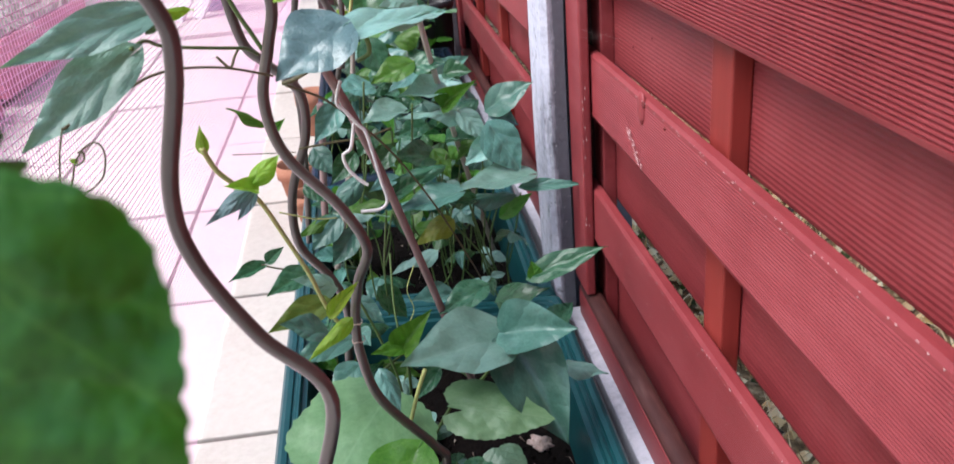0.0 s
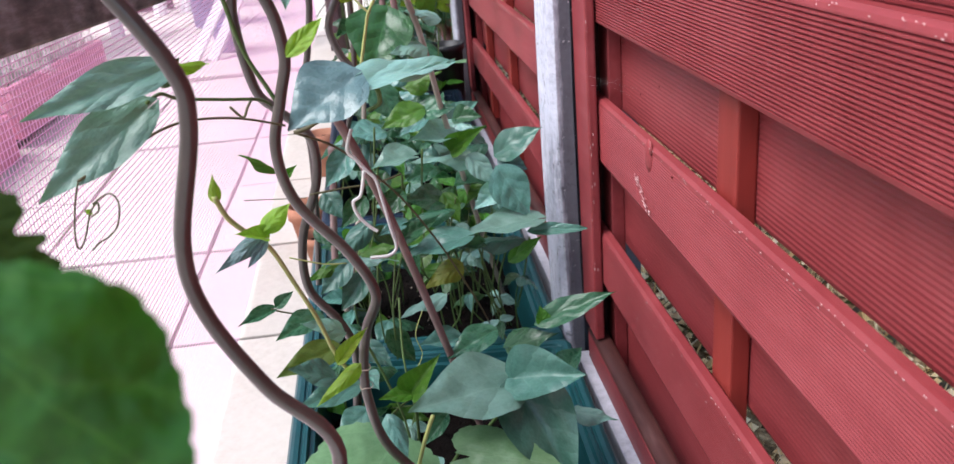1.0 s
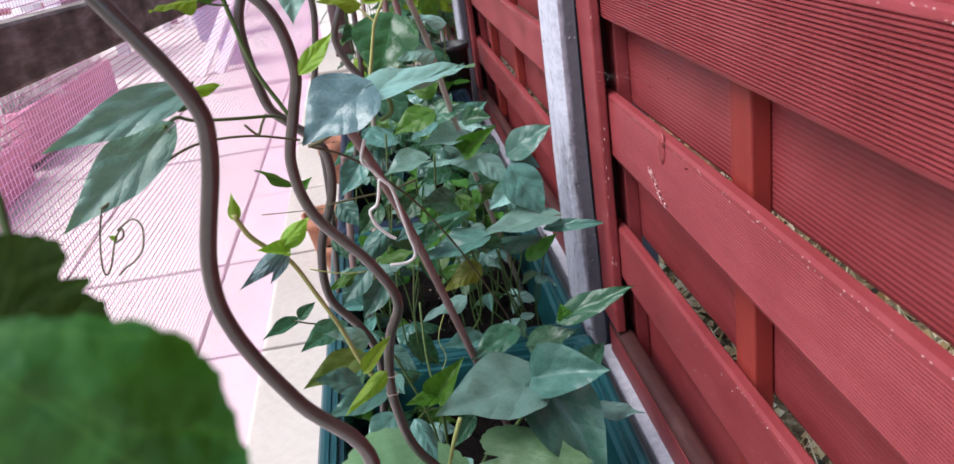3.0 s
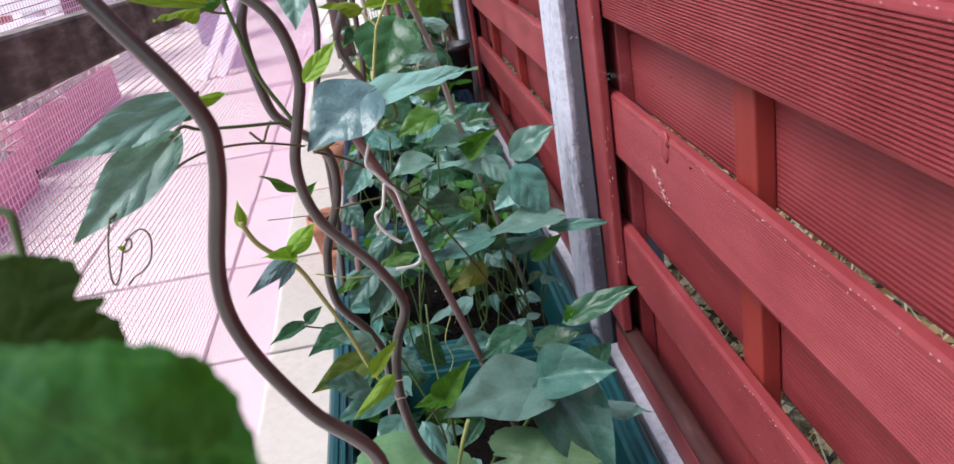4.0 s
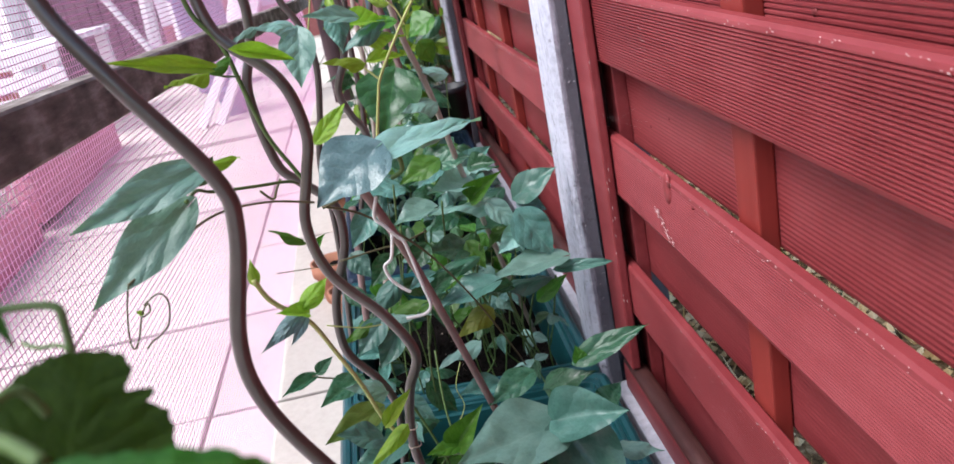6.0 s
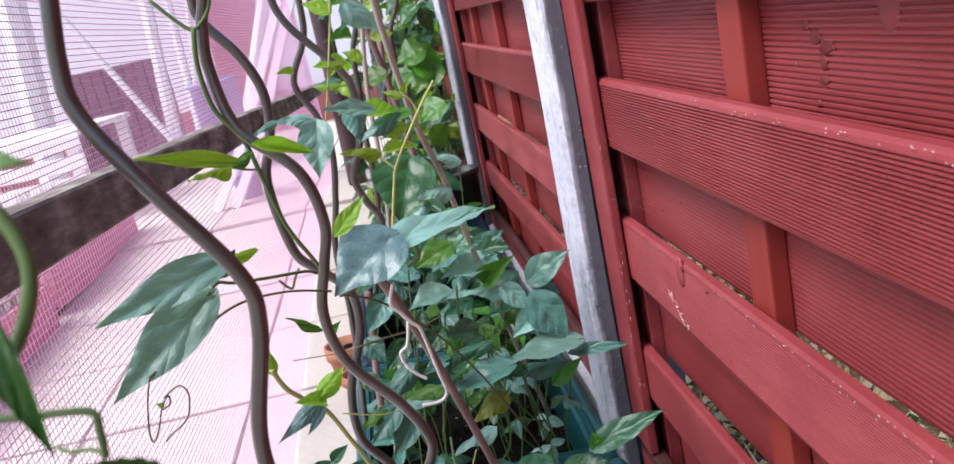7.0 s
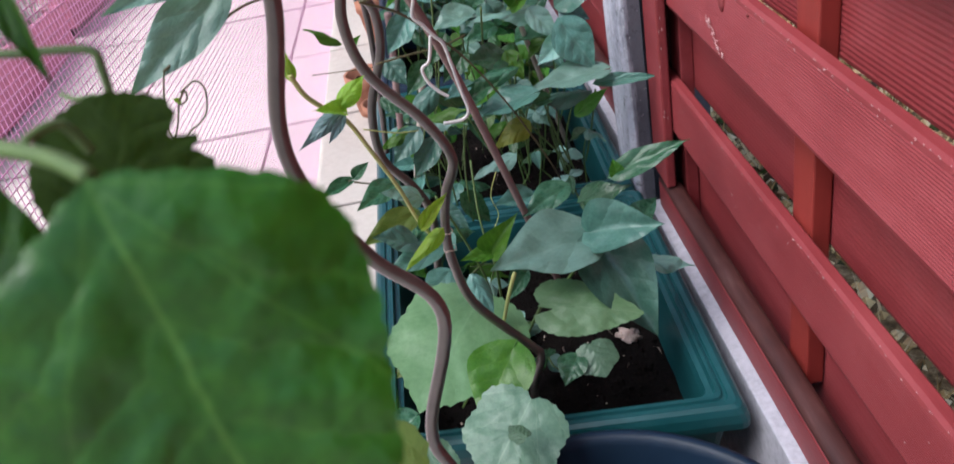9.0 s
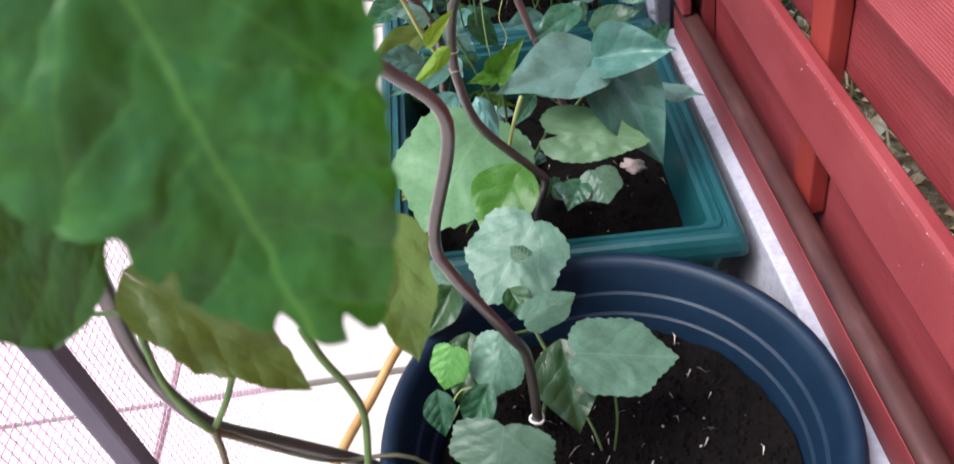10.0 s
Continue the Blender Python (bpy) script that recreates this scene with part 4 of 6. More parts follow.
rod("cane", "brown wooden cane leaning in a green trough", "cane", [(-0.1925, -0.0880, 0.1205), (-0.2400, -0.1589, 0.3386), (-0.2730, -0.2194, 0.4896), (-0.2943, -0.2698, 0.5786), (-0.3137, -0.3100, 0.6446)], 0.0046, M_CANE, "plant canes", 0.95, 12)
rod("cane", "pale weathered bamboo cane leaning between the beans", "cane", [(-0.1040, 0.3023, 0.1181), (-0.1506, 0.2215, 0.3282), (-0.1902, 0.1208, 0.5131), (-0.2132, 0.0604, 0.6401), (-0.2355, 0.0001, 0.7270), (-0.2497, -0.0503, 0.8370), (-0.2542, -0.0805, 0.9049)], 0.0042, M_BAMBOO, "plant canes", 0.9, 12)
rod("cane", "dull brown cane at the far end of the row", "cane", [(-0.2280, 0.9006, 0.5415), (-0.2528, 0.8669, 0.7506), (-0.2817, 0.8323, 0.9167), (-0.2882, 0.7991, 0.9916)], 0.0075, M_CANE, "plant canes", 1.0, 12)
rod("cane", "dull brown cane at the far end of the row", "cane", [(-0.2593, 1.2006, 0.5196), (-0.2512, 1.2000, 0.7335), (-0.2311, 1.1995, 0.9194), (-0.2217, 1.1994, 0.9944)], 0.008, M_CANE, "plant canes", 1.0, 12)
rod("cane", "pale bamboo cane at the far end of the row", "cane", [(-0.3344, 0.7008, 0.3296), (-0.3063, 0.7003, 0.5364), (-0.2962, 0.6998, 0.7304), (-0.2682, 0.6994, 0.9092), (-0.2600, 0.6993, 0.9552)], 0.005, M_BAMBOO, "plant canes", 1.0, 12)
rod("cane", "brown cane standing in a trough", "cane", [(-0.3849, 0.1809, 0.2444), (-0.3753, 0.1706, 0.3333), (-0.3607, 0.1604, 0.4362), (-0.3565, 0.1503, 0.4781)], 0.0055, M_CANE, "plant canes", 1.0, 12)
rod("cane", "grey cane standing in a trough", "cane", [(-0.3697, 0.1210, 0.2291), (-0.3421, 0.1108, 0.3309), (-0.3207, 0.1006, 0.4088)], 0.005, M_BAMBOO, "plant canes", 1.0, 12)
rod("cane", "golden bamboo stick leaning on the paving beside the pot", "cane", [(-0.5227, -0.5524, 0.0519), (-0.5034, -0.5125, 0.0556), (-0.4791, -0.4727, 0.0612), (-0.4464, -0.4329, 0.0846), (-0.4296, -0.3988, 0.0750)], 0.0055, M_GOLDCANE, "plant canes", 1.0, 12)
rod("wire_clip", "white wire plant clip hooked on a cane", "plant clip", [(-0.2979, -0.2999, 0.6185), (-0.3040, -0.2999, 0.5996), (-0.2971, -0.2998, 0.5895), (-0.2882, -0.2997, 0.5765), (-0.2822, -0.2997, 0.5684), (-0.2783, -0.2996, 0.5454), (-0.2745, -0.2995, 0.5194), (-0.2716, -0.2994, 0.4994), (-0.2796, -0.2994, 0.4914), (-0.2976, -0.2995, 0.4915)], 0.0017, M_WIRE, "wire clips", 1.0, 8)
rod("wire_clip", "white wire plant clip hooked on a cane", "plant clip", [(-0.2922, -0.2897, 0.5755), (-0.2983, -0.2897, 0.5525), (-0.3064, -0.2897, 0.5456), (-0.3035, -0.2897, 0.5316), (-0.2945, -0.2896, 0.5195), (-0.2876, -0.2895, 0.5135)], 0.0016, M_WIRE, "wire clips", 1.0, 8)
near_vine = plant_at("climbing_vine", "climbing vine with one large dark green leaf close up", "vine", (-0.3300, -0.8600, 0.0500), "")
leaf(near_vine, "near:0", (-0.3354, -0.9148, 0.7646), (-0.3205, -0.9384, 0.6784), 0.0906, (0.22, -0.93, 0.29))
leaf(near_vine, "shade_olive", (-0.3626, -0.8682, 0.7268), (-0.3496, -0.8494, 0.7571), 0.0378, (0.39, -0.85, 0.36))
leaf(near_vine, "near:1", (-0.3680, -0.8932, 0.7628), (-0.3816, -0.9250, 0.6727), 0.0343, (0.45, -0.86, 0.24))
leaf(near_vine, "olive", (-0.4133, -0.8310, 0.6046), (-0.3628, -0.8537, 0.5597), 0.0347, (0.38, -0.58, 0.72))
leaf(near_vine, "olive", (-0.3337, -0.7790, 0.5653), (-0.3343, -0.8075, 0.5037), 0.0343, (0.15, -0.90, 0.41))
leaf(near_vine, "mid:1", (-0.3744, -0.8421, 0.8395), (-0.3503, -0.8549, 0.8355), 0.0165, (-0.34, -0.79, 0.51))
leaf(near_vine, "slim", (-0.3864, -0.8293, 0.8110), (-0.3627, -0.8551, 0.7642), 0.0098, (0.33, -0.75, 0.58))
stem(near_vine, [(-0.3682, -0.8906, 0.7669), (-0.3551, -0.8977, 0.7664), (-0.3445, -0.9050, 0.7656), (-0.3361, -0.9127, 0.7642)], 0.0017, M_STEM, "stem", 1)
stem(near_vine, [(-0.3645, -0.8785, 0.7579), (-0.3639, -0.8720, 0.7589), (-0.3595, -0.8664, 0.7583), (-0.3565, -0.8653, 0.7504)], 0.0012, M_STEM, "stem", 1)
stem(near_vine, [(-0.3801, -0.8135, 0.8296), (-0.3727, -0.8171, 0.8188), (-0.3686, -0.8208, 0.8071), (-0.3701, -0.8240, 0.7964), (-0.3766, -0.8271, 0.7851), (-0.3864, -0.8290, 0.7775), (-0.3987, -0.8296, 0.7735)], 0.0021, M_STEM, "stem", 1)
stem(near_vine, [(-0.4015, -0.8208, 0.7676), (-0.3819, -0.8228, 0.7640), (-0.3751, -0.8233, 0.7636), (-0.3645, -0.8244, 0.7617), (-0.3633, -0.8260, 0.7565), (-0.3632, -0.8282, 0.7491)], 0.0012, M_STEM, "stem", 1)
stem(near_vine, [(-0.3852, -0.8069, 0.7469), (-0.3796, -0.8110, 0.7459), (-0.3728, -0.8145, 0.7468), (-0.3675, -0.8185, 0.7460)], 0.0007, M_STEM, "stem", 1)
stem(near_vine, [(-0.4161, -0.7713, 0.5214), (-0.4269, -0.7821, 0.5003), (-0.4364, -0.7895, 0.4830), (-0.4473, -0.7941, 0.4689)], 0.0019, M_STEM, "stem", 0.9)
stem(near_vine, [(-0.4690, -0.7556, 0.5436), (-0.4678, -0.7722, 0.5175), (-0.4625, -0.7856, 0.4947), (-0.4501, -0.7957, 0.4748), (-0.4475, -0.7947, 0.4682)], 0.002, M_STEM, "stem", 0.9)
stem(near_vine, [(-0.4475, -0.7947, 0.4682), (-0.4453, -0.8015, 0.4605), (-0.4434, -0.8120, 0.4486)], 0.0022, M_DSTEM, "stem", 0.7)
stem(near_vine, [(-0.3899, -0.7771, 0.5125), (-0.3850, -0.7810, 0.4928), (-0.3768, -0.7857, 0.4719), (-0.3742, -0.7904, 0.4514), (-0.3801, -0.8059, 0.4197)], 0.0022, M_STEM, "stem", 0.9)
stem(near_vine, [(-0.4894, -0.7913, 0.5657), (-0.4586, -0.7943, 0.5596), (-0.4313, -0.7955, 0.5558)], 0.0013, M_STEM, "stem", 0.9)
stem(near_vine, [(-0.4475, -0.7947, 0.4682), (-0.470, -0.650, 0.215), (-0.405, -0.640, 0.185), (-0.360, -0.640, 0.085)], 0.0022, M_DSTEM, "stem", 0.8)
stake_bean = plant_at("climbing_bean", "climbing bean twining round brown spiral stakes, pale leaf pair", "bean plant", (-0.3000, -0.3600, 0.1000), "climbing beans")
leaf(stake_bean, "pale:0", (-0.3965, -0.5000, 0.7207), (-0.4707, -0.5400, 0.7072), 0.0278, (0.37, -0.83, 0.43))
leaf(stake_bean, "pale:0", (-0.4121, -0.5000, 0.6971), (-0.4743, -0.5400, 0.6560), 0.0364, (0.26, -0.86, 0.44))
leaf(stake_bean, "young", (-0.3916, -0.4900, 0.7203), (-0.3716, -0.4700, 0.7224), 0.0097, (0.43, -0.50, 0.75))
leaf(stake_bean, "slim", (-0.3998, -0.4900, 0.7097), (-0.3850, -0.5000, 0.7272), 0.0122, (-0.36, -0.91, -0.21))
stem(stake_bean, [(-0.4098, -0.5000, 0.7019), (-0.4079, -0.4720, 0.7012), (-0.4036, -0.4440, 0.6912), (-0.3796, -0.4160, 0.6815), (-0.3595, -0.3880, 0.6728), (-0.3550, -0.3600, 0.6617)], 0.0013, M_STEM, "stem", 1)
stem(stake_bean, [(-0.4523, -0.5300, 0.6650), (-0.4274, -0.4960, 0.6729), (-0.4132, -0.4620, 0.6758), (-0.3986, -0.4280, 0.6716), (-0.3738, -0.3940, 0.6609), (-0.3469, -0.3600, 0.6433)], 0.001, M_DSTEM, "stem", 1)
stem(stake_bean, [(-0.3852, -0.3700, 0.6656), (-0.3774, -0.3667, 0.6554), (-0.3730, -0.3633, 0.6624), (-0.3681, -0.3600, 0.6694)], 0.0011, M_DSTEM, "stem", 1)
stem(stake_bean, [(-0.4525, -0.5300, 0.6642), (-0.4581, -0.5300, 0.6495), (-0.4632, -0.5300, 0.6292), (-0.4626, -0.5300, 0.6212), (-0.4574, -0.5300, 0.6279), (-0.4504, -0.5300, 0.6436), (-0.4446, -0.5300, 0.6500), (-0.4451, -0.5300, 0.6446), (-0.4503, -0.5300, 0.6415)], 0.0006, M_DSTEM, "stem", 1)
stem(stake_bean, [(-0.4474, -0.5300, 0.6494), (-0.4365, -0.5300, 0.6550), (-0.4321, -0.5300, 0.6482), (-0.4361, -0.5300, 0.6341), (-0.4433, -0.5300, 0.6270), (-0.4493, -0.5300, 0.6240), (-0.4550, -0.5300, 0.6195)], 0.0006, M_DSTEM, "stem", 1)
leaf(stake_bean, "young", (-0.4497, -0.5300, 0.6435), (-0.4537, -0.5300, 0.6465), 0.0037, (0.35, -0.81, 0.47))
stem(stake_bean, [(-0.4284, -0.3400, 0.9045), (-0.4126, -0.3400, 0.8846), (-0.4015, -0.3400, 0.8761), (-0.3877, -0.3400, 0.8867), (-0.3802, -0.3400, 0.9042)], 0.0016, M_STEM, "stem", 1)
stem(stake_bean, [(-0.4005, -0.3450, 0.8758), (-0.4059, -0.3429, 0.8468), (-0.4031, -0.3407, 0.8112), (-0.3874, -0.3386, 0.7818), (-0.3814, -0.3364, 0.7485), (-0.3729, -0.3343, 0.7026), (-0.3599, -0.3321, 0.6709), (-0.3515, -0.3300, 0.6511)], 0.0021, M_STEM, "stem", 0.9)
leaf(stake_bean, "young:0", (-0.3979, -0.3600, 0.7687), (-0.4606, -0.4000, 0.7916), 0.0150, (0.58, -0.78, 0.24))
leaf(stake_bean, "young", (-0.3731, -0.3600, 0.7773), (-0.3313, -0.3400, 0.7599), 0.0139, (0.49, -0.84, 0.22))
leaf(stake_bean, "young", (-0.4028, -0.3600, 0.7652), (-0.4290, -0.3800, 0.7696), 0.0174, (0.32, -0.22, 0.92))
leaf(stake_bean, "mid", (-0.3963, -0.3600, 0.7653), (-0.3811, -0.3500, 0.7767), 0.0121, (0.07, -0.79, 0.60))
stem(stake_bean, [(-0.3991, -0.3600, 0.7679), (-0.3915, -0.3525, 0.7598), (-0.3784, -0.3450, 0.7556)], 0.0012, M_STEM, "stem", 0.7)
leaf(stake_bean, "pale", (-0.3396, -0.2200, 0.7752), (-0.3682, -0.2400, 0.7883), 0.0213, (0.64, -0.55, 0.54))
leaf(stake_bean, "pale:1", (-0.3750, -0.2200, 0.7818), (-0.3987, -0.2400, 0.7763), 0.0094, (0.34, -0.60, 0.72))
leaf(stake_bean, "pale:0", (-0.2824, -0.2000, 0.7716), (-0.3265, -0.2200, 0.7843), 0.0210, (0.47, -0.66, 0.59))
leaf(stake_bean, "pale:0", (-0.3361, -0.2200, 0.7702), (-0.3413, -0.2500, 0.7241), 0.0360, (0.11, -0.84, 0.53))
leaf(stake_bean, "blue", (-0.2993, -0.1900, 0.7744), (-0.3010, -0.2000, 0.7413), 0.0248, (0.04, -0.96, 0.29))
leaf(stake_bean, "blue", (-0.2573, -0.1000, 0.7534), (-0.3027, -0.1200, 0.7379), 0.0251, (0.09, -0.72, 0.68))
leaf(stake_bean, "young", (-0.2880, -0.1000, 0.7567), (-0.2442, -0.1000, 0.7554), 0.0227, (0.02, -0.76, 0.65))
leaf(stake_bean, "mid", (-0.2439, -0.1000, 0.7504), (-0.2849, -0.1000, 0.7490), 0.0198, (-0.02, -0.76, 0.65))
leaf(stake_bean, "young", (-0.2864, -0.1500, 0.7212), (-0.3219, -0.1700, 0.7368), 0.0174, (0.58, -0.59, 0.56))
leaf(stake_bean, "young", (-0.2766, -0.1500, 0.7204), (-0.2406, -0.1400, 0.7197), 0.0163, (0.21, -0.70, 0.68))
leaf(stake_bean, "young", (-0.2745, -0.1000, 0.7397), (-0.2328, -0.1000, 0.7374), 0.0199, (0.04, -0.76, 0.65))
leaf(stake_bean, "young", (-0.2475, -0.1500, 0.7738), (-0.2671, -0.1500, 0.7833), 0.0104, (0.12, -0.96, 0.25))
leaf(stake_bean, "young", (-0.2445, -0.1500, 0.7783), (-0.2387, -0.1500, 0.7888), 0.0078, (-0.15, -0.98, 0.08))
leaf(stake_bean, "young", (-0.2309, -0.1500, 0.7590), (-0.2233, -0.1500, 0.7724), 0.0059, (-0.18, -0.98, 0.10))
stem(stake_bean, [(-0.2920, -0.1500, 0.6255), (-0.2761, -0.1560, 0.6859), (-0.2690, -0.1620, 0.7056), (-0.2459, -0.1680, 0.7410), (-0.2274, -0.1740, 0.7667), (-0.2128, -0.1800, 0.7850)], 0.0018, M_YSTEM, "stem", 0.7)
stem(stake_bean, [(-0.2703, -0.1500, 0.6985), (-0.2819, -0.1500, 0.7121), (-0.2896, -0.1500, 0.7220)], 0.0012, M_YSTEM, "stem", 0.7)
stem(stake_bean, [(-0.2331, -0.1500, 0.7495), (-0.2390, -0.1500, 0.7673), (-0.2458, -0.1500, 0.7754)], 0.0011, M_YSTEM, "stem", 0.7)
leaf(stake_bean, "young", (-0.3223, 0.0000, 0.8185), (-0.2927, 0.0000, 0.8159), 0.0145, (0.05, -0.79, 0.61))
leaf(stake_bean, "young", (-0.3228, 0.0000, 0.8163), (-0.3431, 0.0000, 0.8192), 0.0113, (0.09, -0.79, 0.61))
leaf(stake_bean, "young", (-0.3271, 0.0000, 0.7933), (-0.3066, 0.0000, 0.7904), 0.0115, (0.09, -0.78, 0.62))
leaf(stake_bean, "young", (-0.3289, 0.0000, 0.7922), (-0.3486, 0.0000, 0.7980), 0.0115, (0.17, -0.79, 0.59))
leaf(stake_bean, "young", (-0.3677, 0.0000, 0.8170), (-0.3888, 0.0000, 0.8216), 0.0122, (0.13, -0.79, 0.60))
leaf(stake_bean, "young", (-0.3070, 0.0000, 0.8789), (-0.3364, 0.0000, 0.8943), 0.0236, (0.25, -0.84, 0.49))
leaf(stake_bean, "pale:1", (-0.2853, 0.1000, 0.8870), (-0.2428, 0.1000, 0.8384), 0.0381, (0.33, -0.90, 0.29))
stem(stake_bean, [(-0.2988, 0.0000, 0.9116), (-0.3077, 0.0000, 0.8704), (-0.3214, 0.0000, 0.8220), (-0.3336, 0.0000, 0.7797), (-0.3430, 0.0000, 0.7512)], 0.0013, M_YSTEM, "stem", 0.8)
leaf(stake_bean, "deep:0", (-0.2532, 0.0500, 0.6724), (-0.2784, 0.0000, 0.6076), 0.0871, (0.07, -0.80, 0.59))
leaf(stake_bean, "pale:1", (-0.2124, 0.0300, 0.6289), (-0.2521, 0.0000, 0.6390), 0.0303, (0.53, -0.46, 0.72))
leaf(stake_bean, "pale:1", (-0.1895, 0.0500, 0.6604), (-0.2277, 0.0300, 0.6820), 0.0198, (0.61, -0.61, 0.51))
stem(stake_bean, [(-0.1890, 0.0500, 0.6552), (-0.1913, 0.0500, 0.6287), (-0.1950, 0.0500, 0.5953)], 0.0009, M_STEM, "stem", 0.8)
leaf(stake_bean, "young:0", (-0.3164, -0.5000, 0.7235), (-0.2944, -0.4900, 0.7427), 0.0132, (0.09, -0.92, 0.38))
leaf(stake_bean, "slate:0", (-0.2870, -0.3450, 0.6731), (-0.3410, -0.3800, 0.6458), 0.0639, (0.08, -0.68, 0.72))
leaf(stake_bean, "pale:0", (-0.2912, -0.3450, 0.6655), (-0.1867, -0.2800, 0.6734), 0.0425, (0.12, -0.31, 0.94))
leaf(stake_bean, "pale:1", (-0.2436, -0.3300, 0.6664), (-0.1902, -0.2850, 0.6733), 0.0083, (0.48, -0.66, 0.58))
stem(stake_bean, [(-0.2863, -0.3400, 0.6592), (-0.2710, -0.3367, 0.6624), (-0.2685, -0.3333, 0.6477), (-0.2794, -0.3300, 0.6408)], 0.0022, M_STEM, "stem", 0.9)
stem(stake_bean, [(-0.2911, -0.3400, 0.6612), (-0.3053, -0.3400, 0.6484), (-0.3292, -0.3400, 0.6352), (-0.3432, -0.3400, 0.6314)], 0.0022, M_DSTEM, "stem", 0.8)
stem(stake_bean, [(-0.4007, -0.4200, 0.6093), (-0.3963, -0.4086, 0.5865), (-0.3852, -0.3971, 0.5672), (-0.3731, -0.3857, 0.5483), (-0.3616, -0.3743, 0.5110), (-0.3479, -0.3629, 0.4646), (-0.3398, -0.3514, 0.4234), (-0.3269, -0.3400, 0.3856)], 0.0022, M_YSTEM, "stem", 0.9)
leaf(stake_bean, "young", (-0.4005, -0.4200, 0.6067), (-0.3984, -0.4200, 0.6266), 0.0097, (0.16, -0.99, -0.02))
leaf(stake_bean, "young", (-0.3709, -0.4100, 0.5741), (-0.3504, -0.4100, 0.5943), 0.0175, (-0.23, -0.94, 0.23))
leaf(stake_bean, "young", (-0.3706, -0.4100, 0.5675), (-0.3912, -0.4200, 0.5785), 0.0154, (0.58, -0.50, 0.64))
leaf(stake_bean, "slate:1", (-0.3758, -0.4100, 0.5664), (-0.4104, -0.4300, 0.5519), 0.0147, (0.29, -0.84, 0.46))
leaf(stake_bean, "slate:0", (-0.3716, -0.4100, 0.5634), (-0.3868, -0.4200, 0.5461), 0.0096, (0.34, -0.91, 0.23))
leaf(stake_bean, "young", (-0.3350, -0.3600, 0.4194), (-0.3077, -0.3600, 0.4498), 0.0149, (-0.34, -0.89, 0.30))
leaf(stake_bean, "young", (-0.3228, -0.3600, 0.4084), (-0.3643, -0.3800, 0.3858), 0.0151, (0.02, -0.77, 0.64))
leaf(stake_bean, "mid", (-0.3875, -0.2000, 0.5590), (-0.4083, -0.2200, 0.5859), 0.0138, (0.84, -0.44, 0.33))
leaf(stake_bean, "mid", (-0.3766, -0.2000, 0.5513), (-0.3643, -0.2000, 0.5624), 0.0102, (-0.22, -0.95, 0.24))
stem(stake_bean, [(-0.4234, -0.2000, 0.5307), (-0.3870, -0.1900, 0.5241), (-0.3624, -0.1800, 0.5188)], 0.0006, M_DSTEM, "stem", 0.8)
stem(stake_bean, [(-0.3807, -0.2500, 0.4814), (-0.3497, -0.2400, 0.4657), (-0.3273, -0.2300, 0.4589)], 0.0008, M_YSTEM, "stem", 0.9)
stem(stake_bean, [(-0.3561, -0.2000, 0.5284), (-0.3207, -0.1867, 0.5267), (-0.2877, -0.1733, 0.5237), (-0.2594, -0.1600, 0.5263)], 0.0012, M_DSTEM, "stem", 0.9)
stem(stake_bean, [(-0.3454, -0.3000, 0.6201), (-0.3185, -0.2583, 0.5932), (-0.2900, -0.2167, 0.5515), (-0.2587, -0.1750, 0.4988), (-0.2196, -0.1333, 0.4162), (-0.1828, -0.0917, 0.3207), (-0.1673, -0.0500, 0.2678)], 0.0013, M_DSTEM, "stem", 0.8)
leaf(stake_bean, "bean:2", (-0.4170, -0.2000, 0.4018), (-0.4521, -0.2200, 0.3971), 0.0179, (0.20, -0.54, 0.81))
leaf(stake_bean, "bean:2", (-0.4106, -0.2000, 0.4058), (-0.3920, -0.2000, 0.4216), 0.0149, (-0.28, -0.90, 0.33))
stem(stake_bean, [(-0.4188, -0.2000, 0.4030), (-0.4033, -0.2000, 0.3963), (-0.3710, -0.2000, 0.3873)], 0.0012, M_DSTEM, "stem", 0.7)
leaf(stake_bean, "bean:0", (-0.3697, -0.2000, 0.3870), (-0.4100, -0.2400, 0.3865), 0.0322, (0.35, -0.36, 0.86))
leaf(stake_bean, "oldgreen:0", (-0.3525, -0.2500, 0.3712), (-0.4073, -0.2900, 0.3692), 0.0338, (0.40, -0.59, 0.70))
leaf(stake_bean, "pale:1", (-0.3448, -0.2200, 0.3751), (-0.3752, -0.2400, 0.4064), 0.0289, (0.77, -0.40, 0.49))
leaf(stake_bean, "blue:0", (-0.3561, -0.2800, 0.3541), (-0.3917, -0.3000, 0.3829), 0.0326, (0.70, -0.39, 0.60))
leaf(stake_bean, "blue:0", (-0.3330, -0.2800, 0.3408), (-0.3913, -0.3100, 0.3421), 0.0322, (0.26, -0.46, 0.85))
trough_bean = plant_at("dwarf_bean", "bean plant with broad blue-green leaves in a green trough", "bean plant", (-0.2000, -0.2000, 0.1000), "trough beans")
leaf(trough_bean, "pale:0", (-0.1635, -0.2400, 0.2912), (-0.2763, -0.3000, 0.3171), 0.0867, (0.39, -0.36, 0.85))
leaf(trough_bean, "blue:2", (-0.1640, -0.2400, 0.2979), (-0.0926, -0.2900, 0.3273), 0.0639, (-0.61, -0.51, 0.61))
